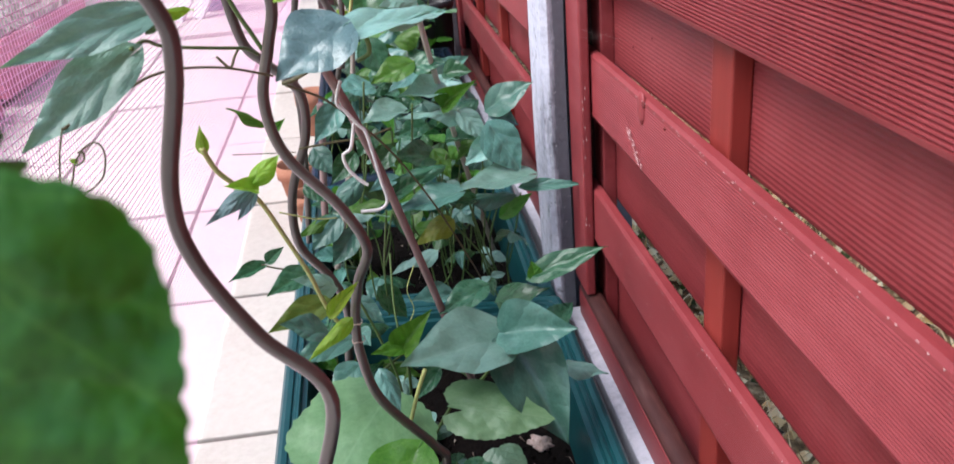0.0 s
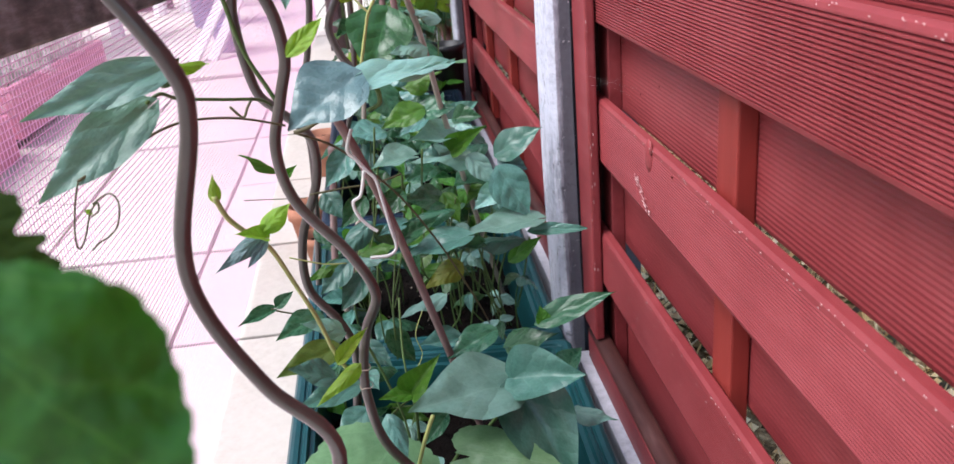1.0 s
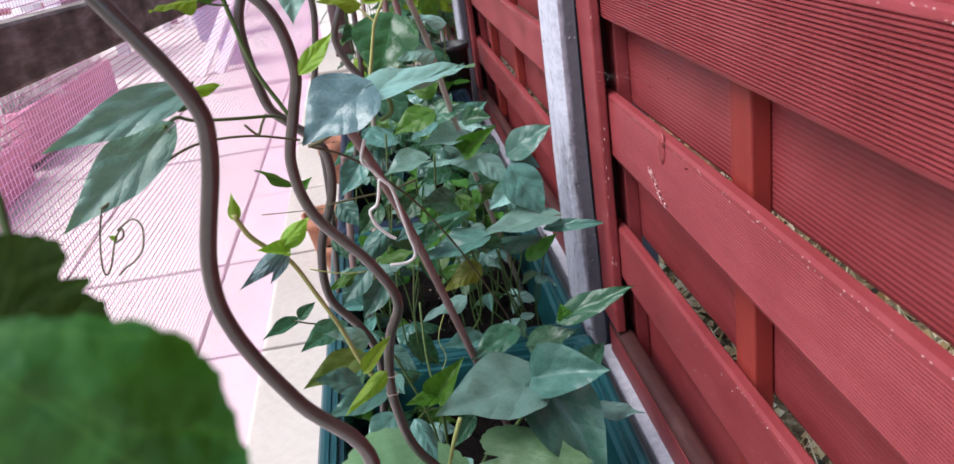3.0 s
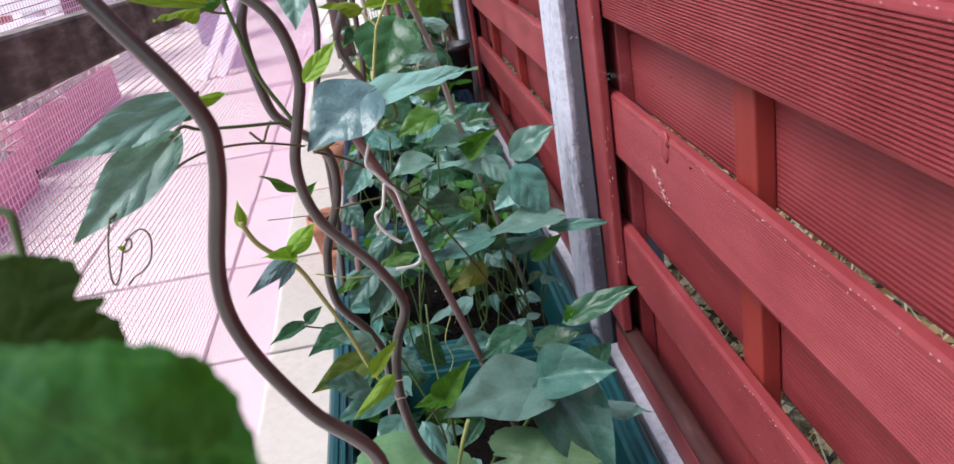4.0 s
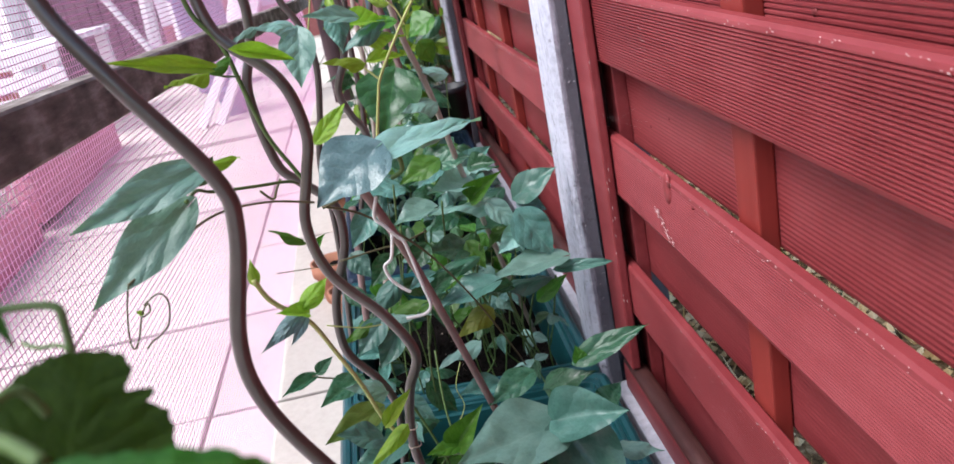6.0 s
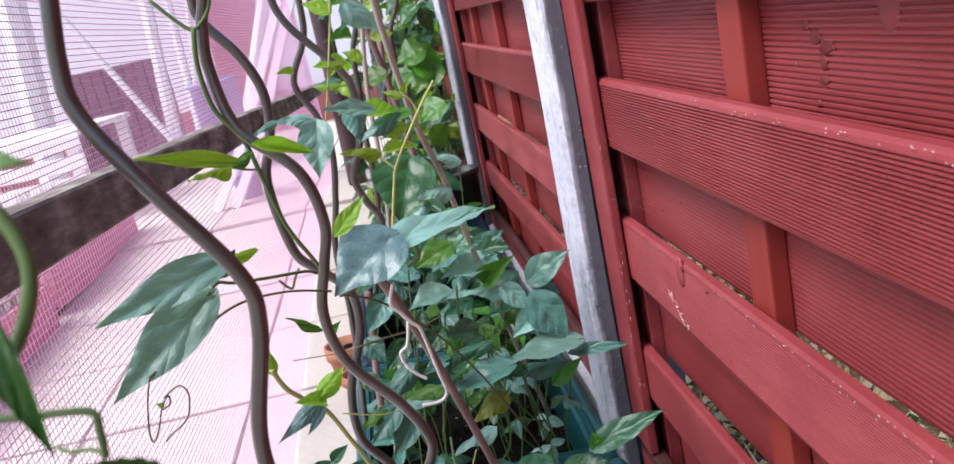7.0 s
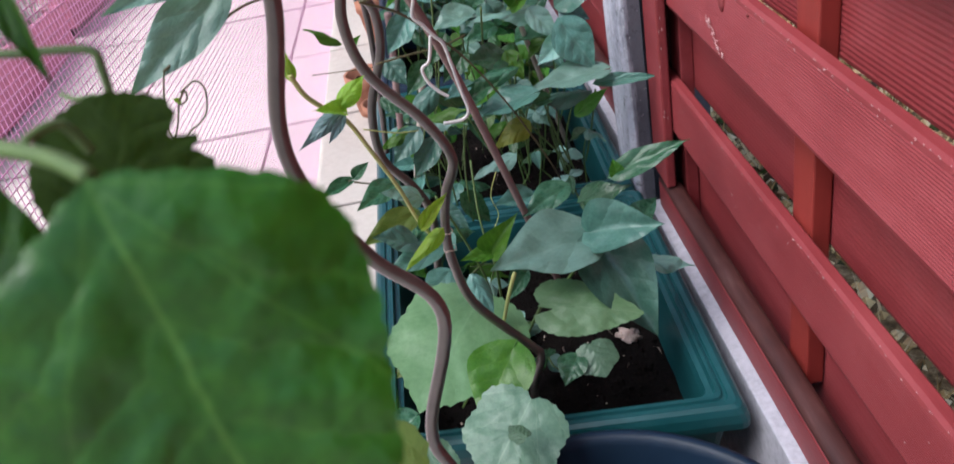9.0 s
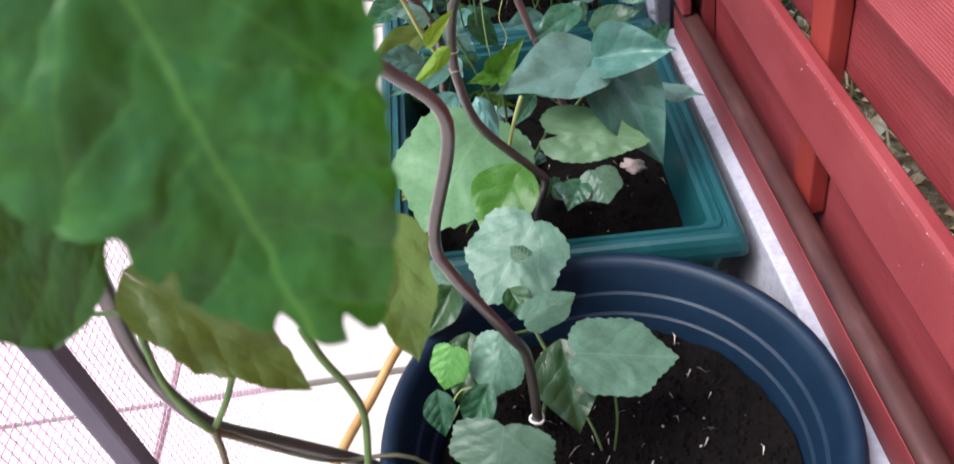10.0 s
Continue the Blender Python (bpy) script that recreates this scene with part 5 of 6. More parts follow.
leaf(trough_bean, "blue:2", (-0.1618, -0.2400, 0.2876), (-0.1071, -0.3200, 0.1965), 0.0849, (-0.05, -0.77, 0.64))
leaf(trough_bean, "bean:1", (-0.1585, -0.1800, 0.3038), (-0.1174, -0.2200, 0.3357), 0.0427, (-0.78, -0.44, 0.45))
leaf(trough_bean, "bean:0", (-0.1189, -0.2000, 0.3437), (-0.0405, -0.2200, 0.3833), 0.0342, (-0.49, -0.52, 0.70))
leaf(trough_bean, "mid", (-0.1180, -0.2000, 0.3387), (-0.1224, -0.2000, 0.3621), 0.0183, (-0.01, -1.00, -0.00))
leaf(trough_bean, "bean:2", (-0.0922, -0.2000, 0.2745), (-0.0781, -0.2000, 0.3031), 0.0376, (-0.77, -0.51, 0.38))
leaf(trough_bean, "pale:1", (-0.0912, -0.2400, 0.2402), (-0.0400, -0.2400, 0.2241), 0.0244, (0.25, -0.55, 0.80))
leaf(trough_bean, "bean:0", (-0.1717, -0.1200, 0.2932), (-0.2299, -0.1500, 0.2824), 0.0395, (0.10, -0.50, 0.86))
leaf(trough_bean, "blue:2", (-0.2145, -0.1000, 0.2784), (-0.2627, -0.1300, 0.2934), 0.0345, (0.47, -0.35, 0.81))
leaf(trough_bean, "mid", (-0.2769, -0.2500, 0.3058), (-0.2433, -0.2500, 0.3468), 0.0318, (-0.39, -0.86, 0.32))
leaf(trough_bean, "mid", (-0.2747, -0.2500, 0.3028), (-0.3113, -0.2700, 0.3148), 0.0213, (0.46, -0.37, 0.81))
leaf(trough_bean, "blue:0", (-0.3331, -0.2200, 0.2679), (-0.3646, -0.2500, 0.2551), 0.0352, (0.11, -0.48, 0.87))
leaf(trough_bean, "blue:4", (-0.3025, -0.3000, 0.3082), (-0.2845, -0.3300, 0.2791), 0.0270, (0.11, -0.66, 0.74))
leaf(trough_bean, "bean:2", (-0.2440, -0.2500, 0.2665), (-0.2707, -0.2700, 0.2460), 0.0223, (-0.13, -0.62, 0.77))
leaf(trough_bean, "bean:0", (-0.2986, -0.1000, 0.2980), (-0.2667, -0.1000, 0.2539), 0.0357, (0.53, -0.76, 0.38))
leaf(trough_bean, "blue:0", (-0.3305, -0.1200, 0.2991), (-0.2974, -0.1400, 0.2765), 0.0293, (0.14, -0.63, 0.76))
stem(trough_bean, [(-0.1642, -0.2400, 0.2857), (-0.1830, -0.2267, 0.2436), (-0.2045, -0.2133, 0.2045), (-0.2124, -0.2000, 0.1600)], 0.0024, M_STEM, "stem", 0.9)
stem(trough_bean, [(-0.2760, -0.2500, 0.3031), (-0.2761, -0.2250, 0.2485), (-0.2787, -0.2000, 0.1754)], 0.002, M_STEM, "stem", 0.9)
stem(trough_bean, [(-0.3279, -0.2000, 0.3614), (-0.3100, -0.2000, 0.3081), (-0.2928, -0.2000, 0.2439), (-0.2882, -0.2000, 0.2071)], 0.0016, M_STEM, "stem", 0.9)
stem(trough_bean, [(-0.2811, -0.1200, 0.3573), (-0.2842, -0.1600, 0.2944), (-0.2752, -0.2000, 0.2395)], 0.0014, M_STEM, "stem", 0.9)
stem(trough_bean, [(-0.2783, -0.1000, 0.4061), (-0.2907, -0.1000, 0.3318), (-0.2937, -0.1000, 0.2603)], 0.0013, M_STEM, "stem", 0.9)
stem(trough_bean, [(-0.2575, -0.3000, 0.3047), (-0.2689, -0.3000, 0.2761), (-0.2832, -0.3000, 0.2310)], 0.0024, M_YSTEM, "stem", 0.9)
stem(trough_bean, [(-0.2550, -0.2000, 0.3764), (-0.2658, -0.2000, 0.3470), (-0.2610, -0.2000, 0.3213), (-0.2721, -0.2000, 0.2990)], 0.0006, M_YSTEM, "stem", 0.9)
second_bean = plant_at("dwarf_bean", "bean plants with glossy blue-green leaves over dark soil", "bean plant", (-0.2000, 0.2000, 0.1200), "trough beans")
leaf(second_bean, "mid", (-0.2227, 0.1200, 0.5270), (-0.2788, 0.1000, 0.5127), 0.0425, (0.05, -0.67, 0.74))
leaf(second_bean, "bean:0", (-0.2162, 0.1200, 0.5239), (-0.1747, 0.1000, 0.5332), 0.0345, (-0.43, -0.57, 0.70))
leaf(second_bean, "bean:0", (-0.2796, 0.2000, 0.5465), (-0.2542, 0.1800, 0.5013), 0.0487, (0.16, -0.87, 0.47))
leaf(second_bean, "blue:0", (-0.2801, 0.1000, 0.5058), (-0.3248, 0.0800, 0.5150), 0.0552, (0.30, -0.25, 0.92))
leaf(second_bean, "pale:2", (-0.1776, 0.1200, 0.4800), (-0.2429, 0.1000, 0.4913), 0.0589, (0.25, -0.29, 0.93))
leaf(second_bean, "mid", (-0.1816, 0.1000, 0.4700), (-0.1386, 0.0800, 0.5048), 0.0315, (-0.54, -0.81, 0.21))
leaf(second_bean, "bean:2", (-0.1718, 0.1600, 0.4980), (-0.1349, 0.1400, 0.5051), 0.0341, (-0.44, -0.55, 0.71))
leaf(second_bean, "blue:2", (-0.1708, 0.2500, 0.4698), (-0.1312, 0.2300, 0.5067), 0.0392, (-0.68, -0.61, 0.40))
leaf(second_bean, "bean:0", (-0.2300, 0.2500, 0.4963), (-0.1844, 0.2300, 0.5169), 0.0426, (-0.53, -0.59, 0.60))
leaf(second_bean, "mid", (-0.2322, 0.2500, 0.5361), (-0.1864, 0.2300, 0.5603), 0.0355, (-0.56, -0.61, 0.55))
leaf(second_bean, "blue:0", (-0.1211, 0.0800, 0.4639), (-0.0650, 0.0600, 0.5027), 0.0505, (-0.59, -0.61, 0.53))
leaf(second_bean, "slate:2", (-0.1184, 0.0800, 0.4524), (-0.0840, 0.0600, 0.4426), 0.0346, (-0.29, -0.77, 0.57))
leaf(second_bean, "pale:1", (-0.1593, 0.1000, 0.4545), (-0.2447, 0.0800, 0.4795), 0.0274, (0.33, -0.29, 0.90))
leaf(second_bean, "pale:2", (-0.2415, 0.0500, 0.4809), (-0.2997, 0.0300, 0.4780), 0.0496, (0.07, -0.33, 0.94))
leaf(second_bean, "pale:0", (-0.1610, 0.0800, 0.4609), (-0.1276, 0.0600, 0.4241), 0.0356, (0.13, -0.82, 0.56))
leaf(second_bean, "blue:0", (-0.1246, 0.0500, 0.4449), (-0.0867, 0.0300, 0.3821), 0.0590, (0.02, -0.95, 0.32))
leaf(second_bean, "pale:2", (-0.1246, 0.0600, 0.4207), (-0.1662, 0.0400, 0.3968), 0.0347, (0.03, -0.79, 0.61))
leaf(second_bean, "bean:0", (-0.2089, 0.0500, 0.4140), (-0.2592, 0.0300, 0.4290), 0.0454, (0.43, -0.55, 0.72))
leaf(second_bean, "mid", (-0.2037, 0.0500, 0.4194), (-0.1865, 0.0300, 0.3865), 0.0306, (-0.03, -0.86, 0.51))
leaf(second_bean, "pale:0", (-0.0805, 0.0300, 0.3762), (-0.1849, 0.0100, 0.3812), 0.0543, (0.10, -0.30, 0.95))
leaf(second_bean, "blue:0", (-0.0861, 0.0300, 0.3597), (-0.0068, 0.0100, 0.3637), 0.0214, (-0.19, -0.60, 0.78))
leaf(second_bean, "bean:4", (-0.2013, 0.0200, 0.4081), (-0.2645, 0.0000, 0.4112), 0.0264, (0.22, -0.58, 0.78))
leaf(second_bean, "blue:0", (-0.1837, 0.0000, 0.3759), (-0.2685, -0.0200, 0.3702), 0.0511, (0.01, -0.32, 0.95))
leaf(second_bean, "blue:4", (-0.1068, 0.0400, 0.3468), (-0.1859, 0.0200, 0.3663), 0.0335, (0.29, -0.26, 0.92))
leaf(second_bean, "mid", (-0.1184, 0.0500, 0.3123), (-0.0784, 0.0300, 0.3505), 0.0257, (-0.62, -0.74, 0.26))
leaf(second_bean, "yellow", (-0.1987, 0.0000, 0.3349), (-0.2509, -0.0200, 0.3203), 0.0326, (0.11, -0.75, 0.65))
leaf(second_bean, "bean:2", (-0.2677, 0.0000, 0.3849), (-0.2246, -0.0200, 0.4141), 0.0285, (-0.57, -0.76, 0.32))
leaf(second_bean, "mid", (-0.3149, -0.1000, 0.4124), (-0.2752, -0.1200, 0.4289), 0.0268, (-0.53, -0.47, 0.71))
leaf(second_bean, "pale:1", (-0.3219, -0.1000, 0.4073), (-0.2781, -0.1200, 0.4133), 0.0189, (-0.23, -0.22, 0.95))
leaf(second_bean, "blue:4", (-0.3087, -0.0500, 0.4284), (-0.3481, -0.0700, 0.3977), 0.0310, (0.02, -0.85, 0.53))
leaf(second_bean, "blue:0", (-0.3384, -0.1000, 0.4009), (-0.3719, -0.1200, 0.3737), 0.0344, (0.04, -0.83, 0.56))
leaf(second_bean, "mid", (-0.3456, -0.1000, 0.4025), (-0.3891, -0.1200, 0.3968), 0.0197, (0.26, -0.74, 0.62))
leaf(second_bean, "blue:2", (-0.3210, -0.1000, 0.3819), (-0.3512, -0.1200, 0.3477), 0.0331, (-0.02, -0.86, 0.52))
leaf(second_bean, "pale:1", (-0.2279, -0.0500, 0.3171), (-0.2874, -0.0700, 0.3135), 0.0263, (0.04, -0.30, 0.95))
leaf(second_bean, "bean:0", (-0.2840, 0.0500, 0.4612), (-0.3072, 0.0300, 0.4328), 0.0366, (0.05, -0.84, 0.55))
leaf(second_bean, "bean:2", (-0.2643, 0.0200, 0.4409), (-0.2952, 0.0000, 0.4150), 0.0328, (0.05, -0.82, 0.57))
leaf(second_bean, "mid", (-0.2595, 0.0500, 0.4108), (-0.2789, 0.0300, 0.4403), 0.0357, (0.86, -0.45, 0.26))
leaf(second_bean, "bean:0", (-0.2136, 0.1200, 0.4377), (-0.2519, 0.1000, 0.4332), 0.0352, (0.20, -0.57, 0.80))
leaf(second_bean, "blue:2", (-0.3240, 0.0000, 0.5112), (-0.3555, -0.0200, 0.4741), 0.0360, (0.03, -0.89, 0.46))
leaf(second_bean, "bean:2", (-0.3126, -0.0200, 0.4525), (-0.3426, -0.0400, 0.4238), 0.0315, (0.05, -0.84, 0.54))
leaf(second_bean, "blue:0", (-0.3592, 0.0000, 0.4591), (-0.3407, -0.0200, 0.4326), 0.0325, (0.02, -0.79, 0.61))
leaf(second_bean, "bean:2", (-0.1591, 0.0300, 0.3508), (-0.1954, 0.0100, 0.3577), 0.0266, (0.40, -0.45, 0.80))
leaf(second_bean, "blue:0", (-0.2634, 0.0000, 0.4082), (-0.2986, -0.0200, 0.4017), 0.0233, (0.17, -0.56, 0.81))
leaf(second_bean, "pale:1", (-0.1926, 0.2000, 0.4870), (-0.1522, 0.1800, 0.4891), 0.0272, (-0.19, -0.28, 0.94))
leaf(second_bean, "bean:4", (-0.1337, 0.1500, 0.4554), (-0.1788, 0.1300, 0.4493), 0.0340, (0.16, -0.59, 0.79))
leaf(second_bean, "blue:0", (-0.2154, 0.2000, 0.4914), (-0.2566, 0.1800, 0.4788), 0.0363, (-0.08, -0.40, 0.91))
leaf(second_bean, "pale:2", (-0.2923, 0.0400, 0.4214), (-0.2598, 0.0200, 0.4203), 0.0369, (-0.13, -0.26, 0.96))
leaf(second_bean, "bean:0", (-0.3724, -0.0500, 0.4301), (-0.3443, -0.0700, 0.4156), 0.0258, (-0.00, -0.59, 0.81))
stem(second_bean, [(-0.1830, 0.0400, 0.3565), (-0.1968, 0.0600, 0.2973), (-0.1996, 0.0800, 0.2161), (-0.2332, 0.1000, 0.1697)], 0.0015, M_STEM, "stem", 0.8)
stem(second_bean, [(-0.0918, 0.0400, 0.3465), (-0.0998, 0.0700, 0.2713), (-0.1087, 0.1000, 0.2064)], 0.0015, M_STEM, "stem", 0.8)
stem(second_bean, [(-0.1429, 0.0400, 0.3901), (-0.1596, 0.0700, 0.3045), (-0.1425, 0.1000, 0.1925)], 0.0015, M_STEM, "stem", 0.8)
stem(second_bean, [(-0.2728, 0.0400, 0.3426), (-0.2487, 0.0700, 0.2636), (-0.2102, 0.1000, 0.1308)], 0.0015, M_STEM, "stem", 0.8)
stem(second_bean, [(-0.2145, 0.0400, 0.3773), (-0.1883, 0.0600, 0.3054), (-0.1494, 0.0800, 0.2363), (-0.1252, 0.1000, 0.1776)], 0.0015, M_STEM, "stem", 0.8)
stem(second_bean, [(-0.1667, 0.0400, 0.3482), (-0.1475, 0.0700, 0.2615), (-0.1204, 0.1000, 0.1765)], 0.0015, M_STEM, "stem", 0.8)
stem(second_bean, [(-0.2902, 0.0400, 0.4746), (-0.3053, 0.0700, 0.3846), (-0.3343, 0.1000, 0.2886)], 0.0015, M_STEM, "stem", 0.8)
stem(second_bean, [(-0.2596, 0.0400, 0.4595), (-0.2680, 0.0700, 0.3574), (-0.2955, 0.1000, 0.2487)], 0.0015, M_STEM, "stem", 0.8)
stem(second_bean, [(-0.2873, 0.0400, 0.5299), (-0.2969, 0.0700, 0.4571), (-0.3101, 0.1000, 0.3638)], 0.0015, M_STEM, "stem", 0.8)
stem(second_bean, [(-0.2284, 0.0400, 0.4926), (-0.2352, 0.0700, 0.4169), (-0.2408, 0.1000, 0.3190)], 0.0015, M_STEM, "stem", 0.8)
stem(second_bean, [(-0.1238, 0.0400, 0.3390), (-0.1385, 0.0700, 0.2595), (-0.1252, 0.1000, 0.1776)], 0.0015, M_STEM, "stem", 0.8)
stem(second_bean, [(-0.1904, 0.0400, 0.4184), (-0.2034, 0.0700, 0.3436), (-0.1996, 0.1000, 0.2586)], 0.0015, M_STEM, "stem", 0.8)
stem(second_bean, [(-0.3312, 0.0400, 0.3553), (-0.3512, 0.0700, 0.2765), (-0.3527, 0.1000, 0.1976)], 0.0015, M_STEM, "stem", 0.8)
stem(second_bean, [(-0.3081, 0.0400, 0.3407), (-0.3176, 0.0700, 0.2483), (-0.3151, 0.1000, 0.1445)], 0.0015, M_STEM, "stem", 0.8)
pot_vine = plant_at("cucumber_plant", "young cucumber plant with pale lobed leaves in pot and trough", "cucumber plant", (-0.2800, -0.5500, 0.0900), "")
leaf(pot_vine, "cut", (-0.2420, -0.2879, 0.2500), (-0.1370, -0.3158, 0.2350), 0.0753, (-0.00, -0.48, 0.88))
leaf(pot_vine, "cuke:0", (-0.2946, -0.2530, 0.2600), (-0.3800, -0.3883, 0.2250), 0.1457, (0.13, -0.32, 0.94))
leaf(pot_vine, "mid:0", (-0.2758, -0.3588, 0.2500), (-0.3191, -0.4215, 0.2150), 0.0740, (-0.01, -0.48, 0.88))
leaf(pot_vine, "lobe:0", (-0.2618, -0.4228, 0.2450), (-0.3263, -0.4906, 0.2050), 0.0976, (-0.05, -0.47, 0.88))
leaf(pot_vine, "lobe:1", (-0.2793, -0.4930, 0.2550), (-0.2943, -0.4647, 0.2500), 0.0180, (-0.26, 0.03, 0.96))
leaf(pot_vine, "lobe:1", (-0.3105, -0.5590, 0.2350), (-0.3366, -0.5979, 0.1950), 0.0511, (-0.15, -0.66, 0.74))
leaf(pot_vine, "lobe:1", (-0.2957, -0.5558, 0.2400), (-0.2421, -0.5245, 0.2350), 0.0339, (0.24, -0.26, 0.94))
leaf(pot_vine, "deep:0", (-0.2629, -0.5819, 0.2250), (-0.2576, -0.6423, 0.1850), 0.0628, (0.01, -0.55, 0.83))
leaf(pot_vine, "lobe:0", (-0.2612, -0.5979, 0.2400), (-0.1680, -0.6006, 0.2150), 0.0696, (0.23, -0.37, 0.90))
leaf(pot_vine, "lobe:2", (-0.2361, -0.5864, 0.2360), (-0.2263, -0.6199, 0.2000), 0.0480, (0.06, -0.72, 0.69))
leaf(pot_vine, "fresh:1", (-0.3568, -0.5674, 0.2400), (-0.3728, -0.5880, 0.2050), 0.0357, (-0.19, -0.80, 0.56))
leaf(pot_vine, "lobe:2", (-0.3194, -0.6514, 0.2350), (-0.3357, -0.6887, 0.2000), 0.0867, (-0.10, -0.66, 0.75))
leaf(pot_vine, "deep:2", (-0.3609, -0.4749, 0.2100), (-0.3907, -0.5148, 0.1900), 0.0434, (0.01, -0.46, 0.89))
leaf(pot_vine, "deep:0", (-0.3480, -0.5323, 0.2000), (-0.3624, -0.5850, 0.1700), 0.0463, (0.02, -0.50, 0.87))
leaf(pot_vine, "bean:2", (-0.3343, -0.5994, 0.2100), (-0.3576, -0.6255, 0.1800), 0.0332, (-0.20, -0.66, 0.73))
leaf(pot_vine, "bean:0", (-0.3777, -0.5974, 0.2100), (-0.3764, -0.6220, 0.1800), 0.0300, (0.11, -0.77, 0.63))
leaf(pot_vine, "lobe:1", (-0.1929, -0.3340, 0.2200), (-0.1843, -0.3701, 0.2000), 0.0475, (-0.04, -0.49, 0.87))
leaf(pot_vine, "bean:0", (-0.2089, -0.3439, 0.2100), (-0.2278, -0.3736, 0.2000), 0.0348, (0.03, -0.34, 0.94))
leaf(pot_vine, "deep:2", (-0.3013, -0.4887, 0.2100), (-0.2886, -0.5224, 0.2000), 0.0274, (-0.02, -0.29, 0.96))
leaf(pot_vine, "oldgreen:0", (-0.3860, -0.3063, 0.2200), (-0.4095, -0.3205, 0.2100), 0.0287, (-0.04, -0.53, 0.85))
leaf(pot_vine, "bean:2", (-0.3917, -0.3757, 0.2000), (-0.4211, -0.3870, 0.1900), 0.0351, (-0.10, -0.50, 0.86))
leaf(pot_vine, "lobe:0", (-0.3832, -0.4311, 0.2150), (-0.3608, -0.4777, 0.1950), 0.0453, (0.05, -0.37, 0.93))
stem(pot_vine, [(-0.2932, -0.5840, 0.1300), (-0.2757, -0.5351, 0.1475), (-0.2844, -0.5008, 0.1650), (-0.2833, -0.4585, 0.1825), (-0.2771, -0.4144, 0.2000), (-0.2697, -0.3360, 0.2175), (-0.2335, -0.2731, 0.2350)], 0.0024, M_STEM, "stem", 0.8)
stem(pot_vine, [(-0.2837, -0.5397, 0.2100), (-0.3034, -0.5499, 0.2200), (-0.3108, -0.5547, 0.2300)], 0.0017, M_STEM, "stem", 0.8)
stem(pot_vine, [(-0.2757, -0.5686, 0.1900), (-0.2583, -0.5776, 0.2100), (-0.2445, -0.5865, 0.2300)], 0.0017, M_STEM, "stem", 0.8)
stem(pot_vine, [(-0.2825, -0.5651, 0.1500), (-0.2527, -0.5882, 0.1350), (-0.2423, -0.6204, 0.1200)], 0.0016, M_STEM, "stem", 0.8)
stem(pot_vine, [(-0.3127, -0.5286, 0.2000), (-0.3341, -0.5439, 0.1833), (-0.3559, -0.5629, 0.1667), (-0.3747, -0.5823, 0.1500)], 0.0016, M_STEM, "stem", 0.8)
stem(pot_vine, [(-0.3590, -0.5545, 0.2250), (-0.3551, -0.5621, 0.2025), (-0.3362, -0.5627, 0.1800)], 0.0014, M_STEM, "stem", 0.8)
stem(pot_vine, [(-0.3199, -0.5874, 0.1900), (-0.3598, -0.5720, 0.1800), (-0.3772, -0.5956, 0.1700)], 0.001, M_YSTEM, "stem", 0.8)
stem(pot_vine, [(-0.2251, -0.6137, 0.2000), (-0.2254, -0.6175, 0.1600), (-0.2314, -0.6223, 0.1200)], 0.0013, M_STEM, "stem", 0.8)
stem(pot_vine, [(-0.3176, -0.2345, 0.2550), (-0.2957, -0.1575, 0.2275), (-0.2610, -0.0815, 0.2000)], 0.0018, M_STEM, "stem", 0.8)
stem(pot_vine, [(-0.3781, -0.5553, 0.2000), (-0.3612, -0.5643, 0.1700), (-0.3591, -0.5852, 0.1400)], 0.001, M_YSTEM, "stem", 0.8)


def filler(plant, count, xs, ys, zs, size, kinds, seed):
    """Leaves in threes on thin stalks, as beans grow, over a stretch of the row."""
    rnd = random.Random(seed)
    for _ in range(count):
        x, y, z = rnd.uniform(*xs), rnd.uniform(*ys), zs[0] + (zs[1] - zs[0]) * rnd.random() ** 1.2
        root = Vector((x + rnd.uniform(-0.05, 0.05), y + rnd.uniform(-0.05, 0.05), gz(y) + 0.1))
        hub = Vector((x, y, z + gz(y)))
        stem(plant, [root, (root + hub) / 2 + Vector((rnd.uniform(-0.02, 0.02), rnd.uniform(-0.02, 0.02), 0.01)), hub], 0.0014, M_STEM, "stalk", 0.8)
        a0 = rnd.uniform(0, 6.28)
        for k in range(3):
            a = a0 + k * 2.1 + rnd.uniform(-0.3, 0.3)
            s = size * rnd.uniform(0.7, 1.15)
            d = Vector((math.cos(a), math.sin(a), rnd.uniform(-0.7, 0.15))).normalized() * s
            st0 = hub + d * 0.15
            nrm = Vector((rnd.uniform(-0.5, 0.3), rnd.uniform(-0.9, 0.0), 1.0))
            leaf(plant, rnd.choice(kinds), st0, st0 + d, s * rnd.uniform(0.55, 0.75), nrm)

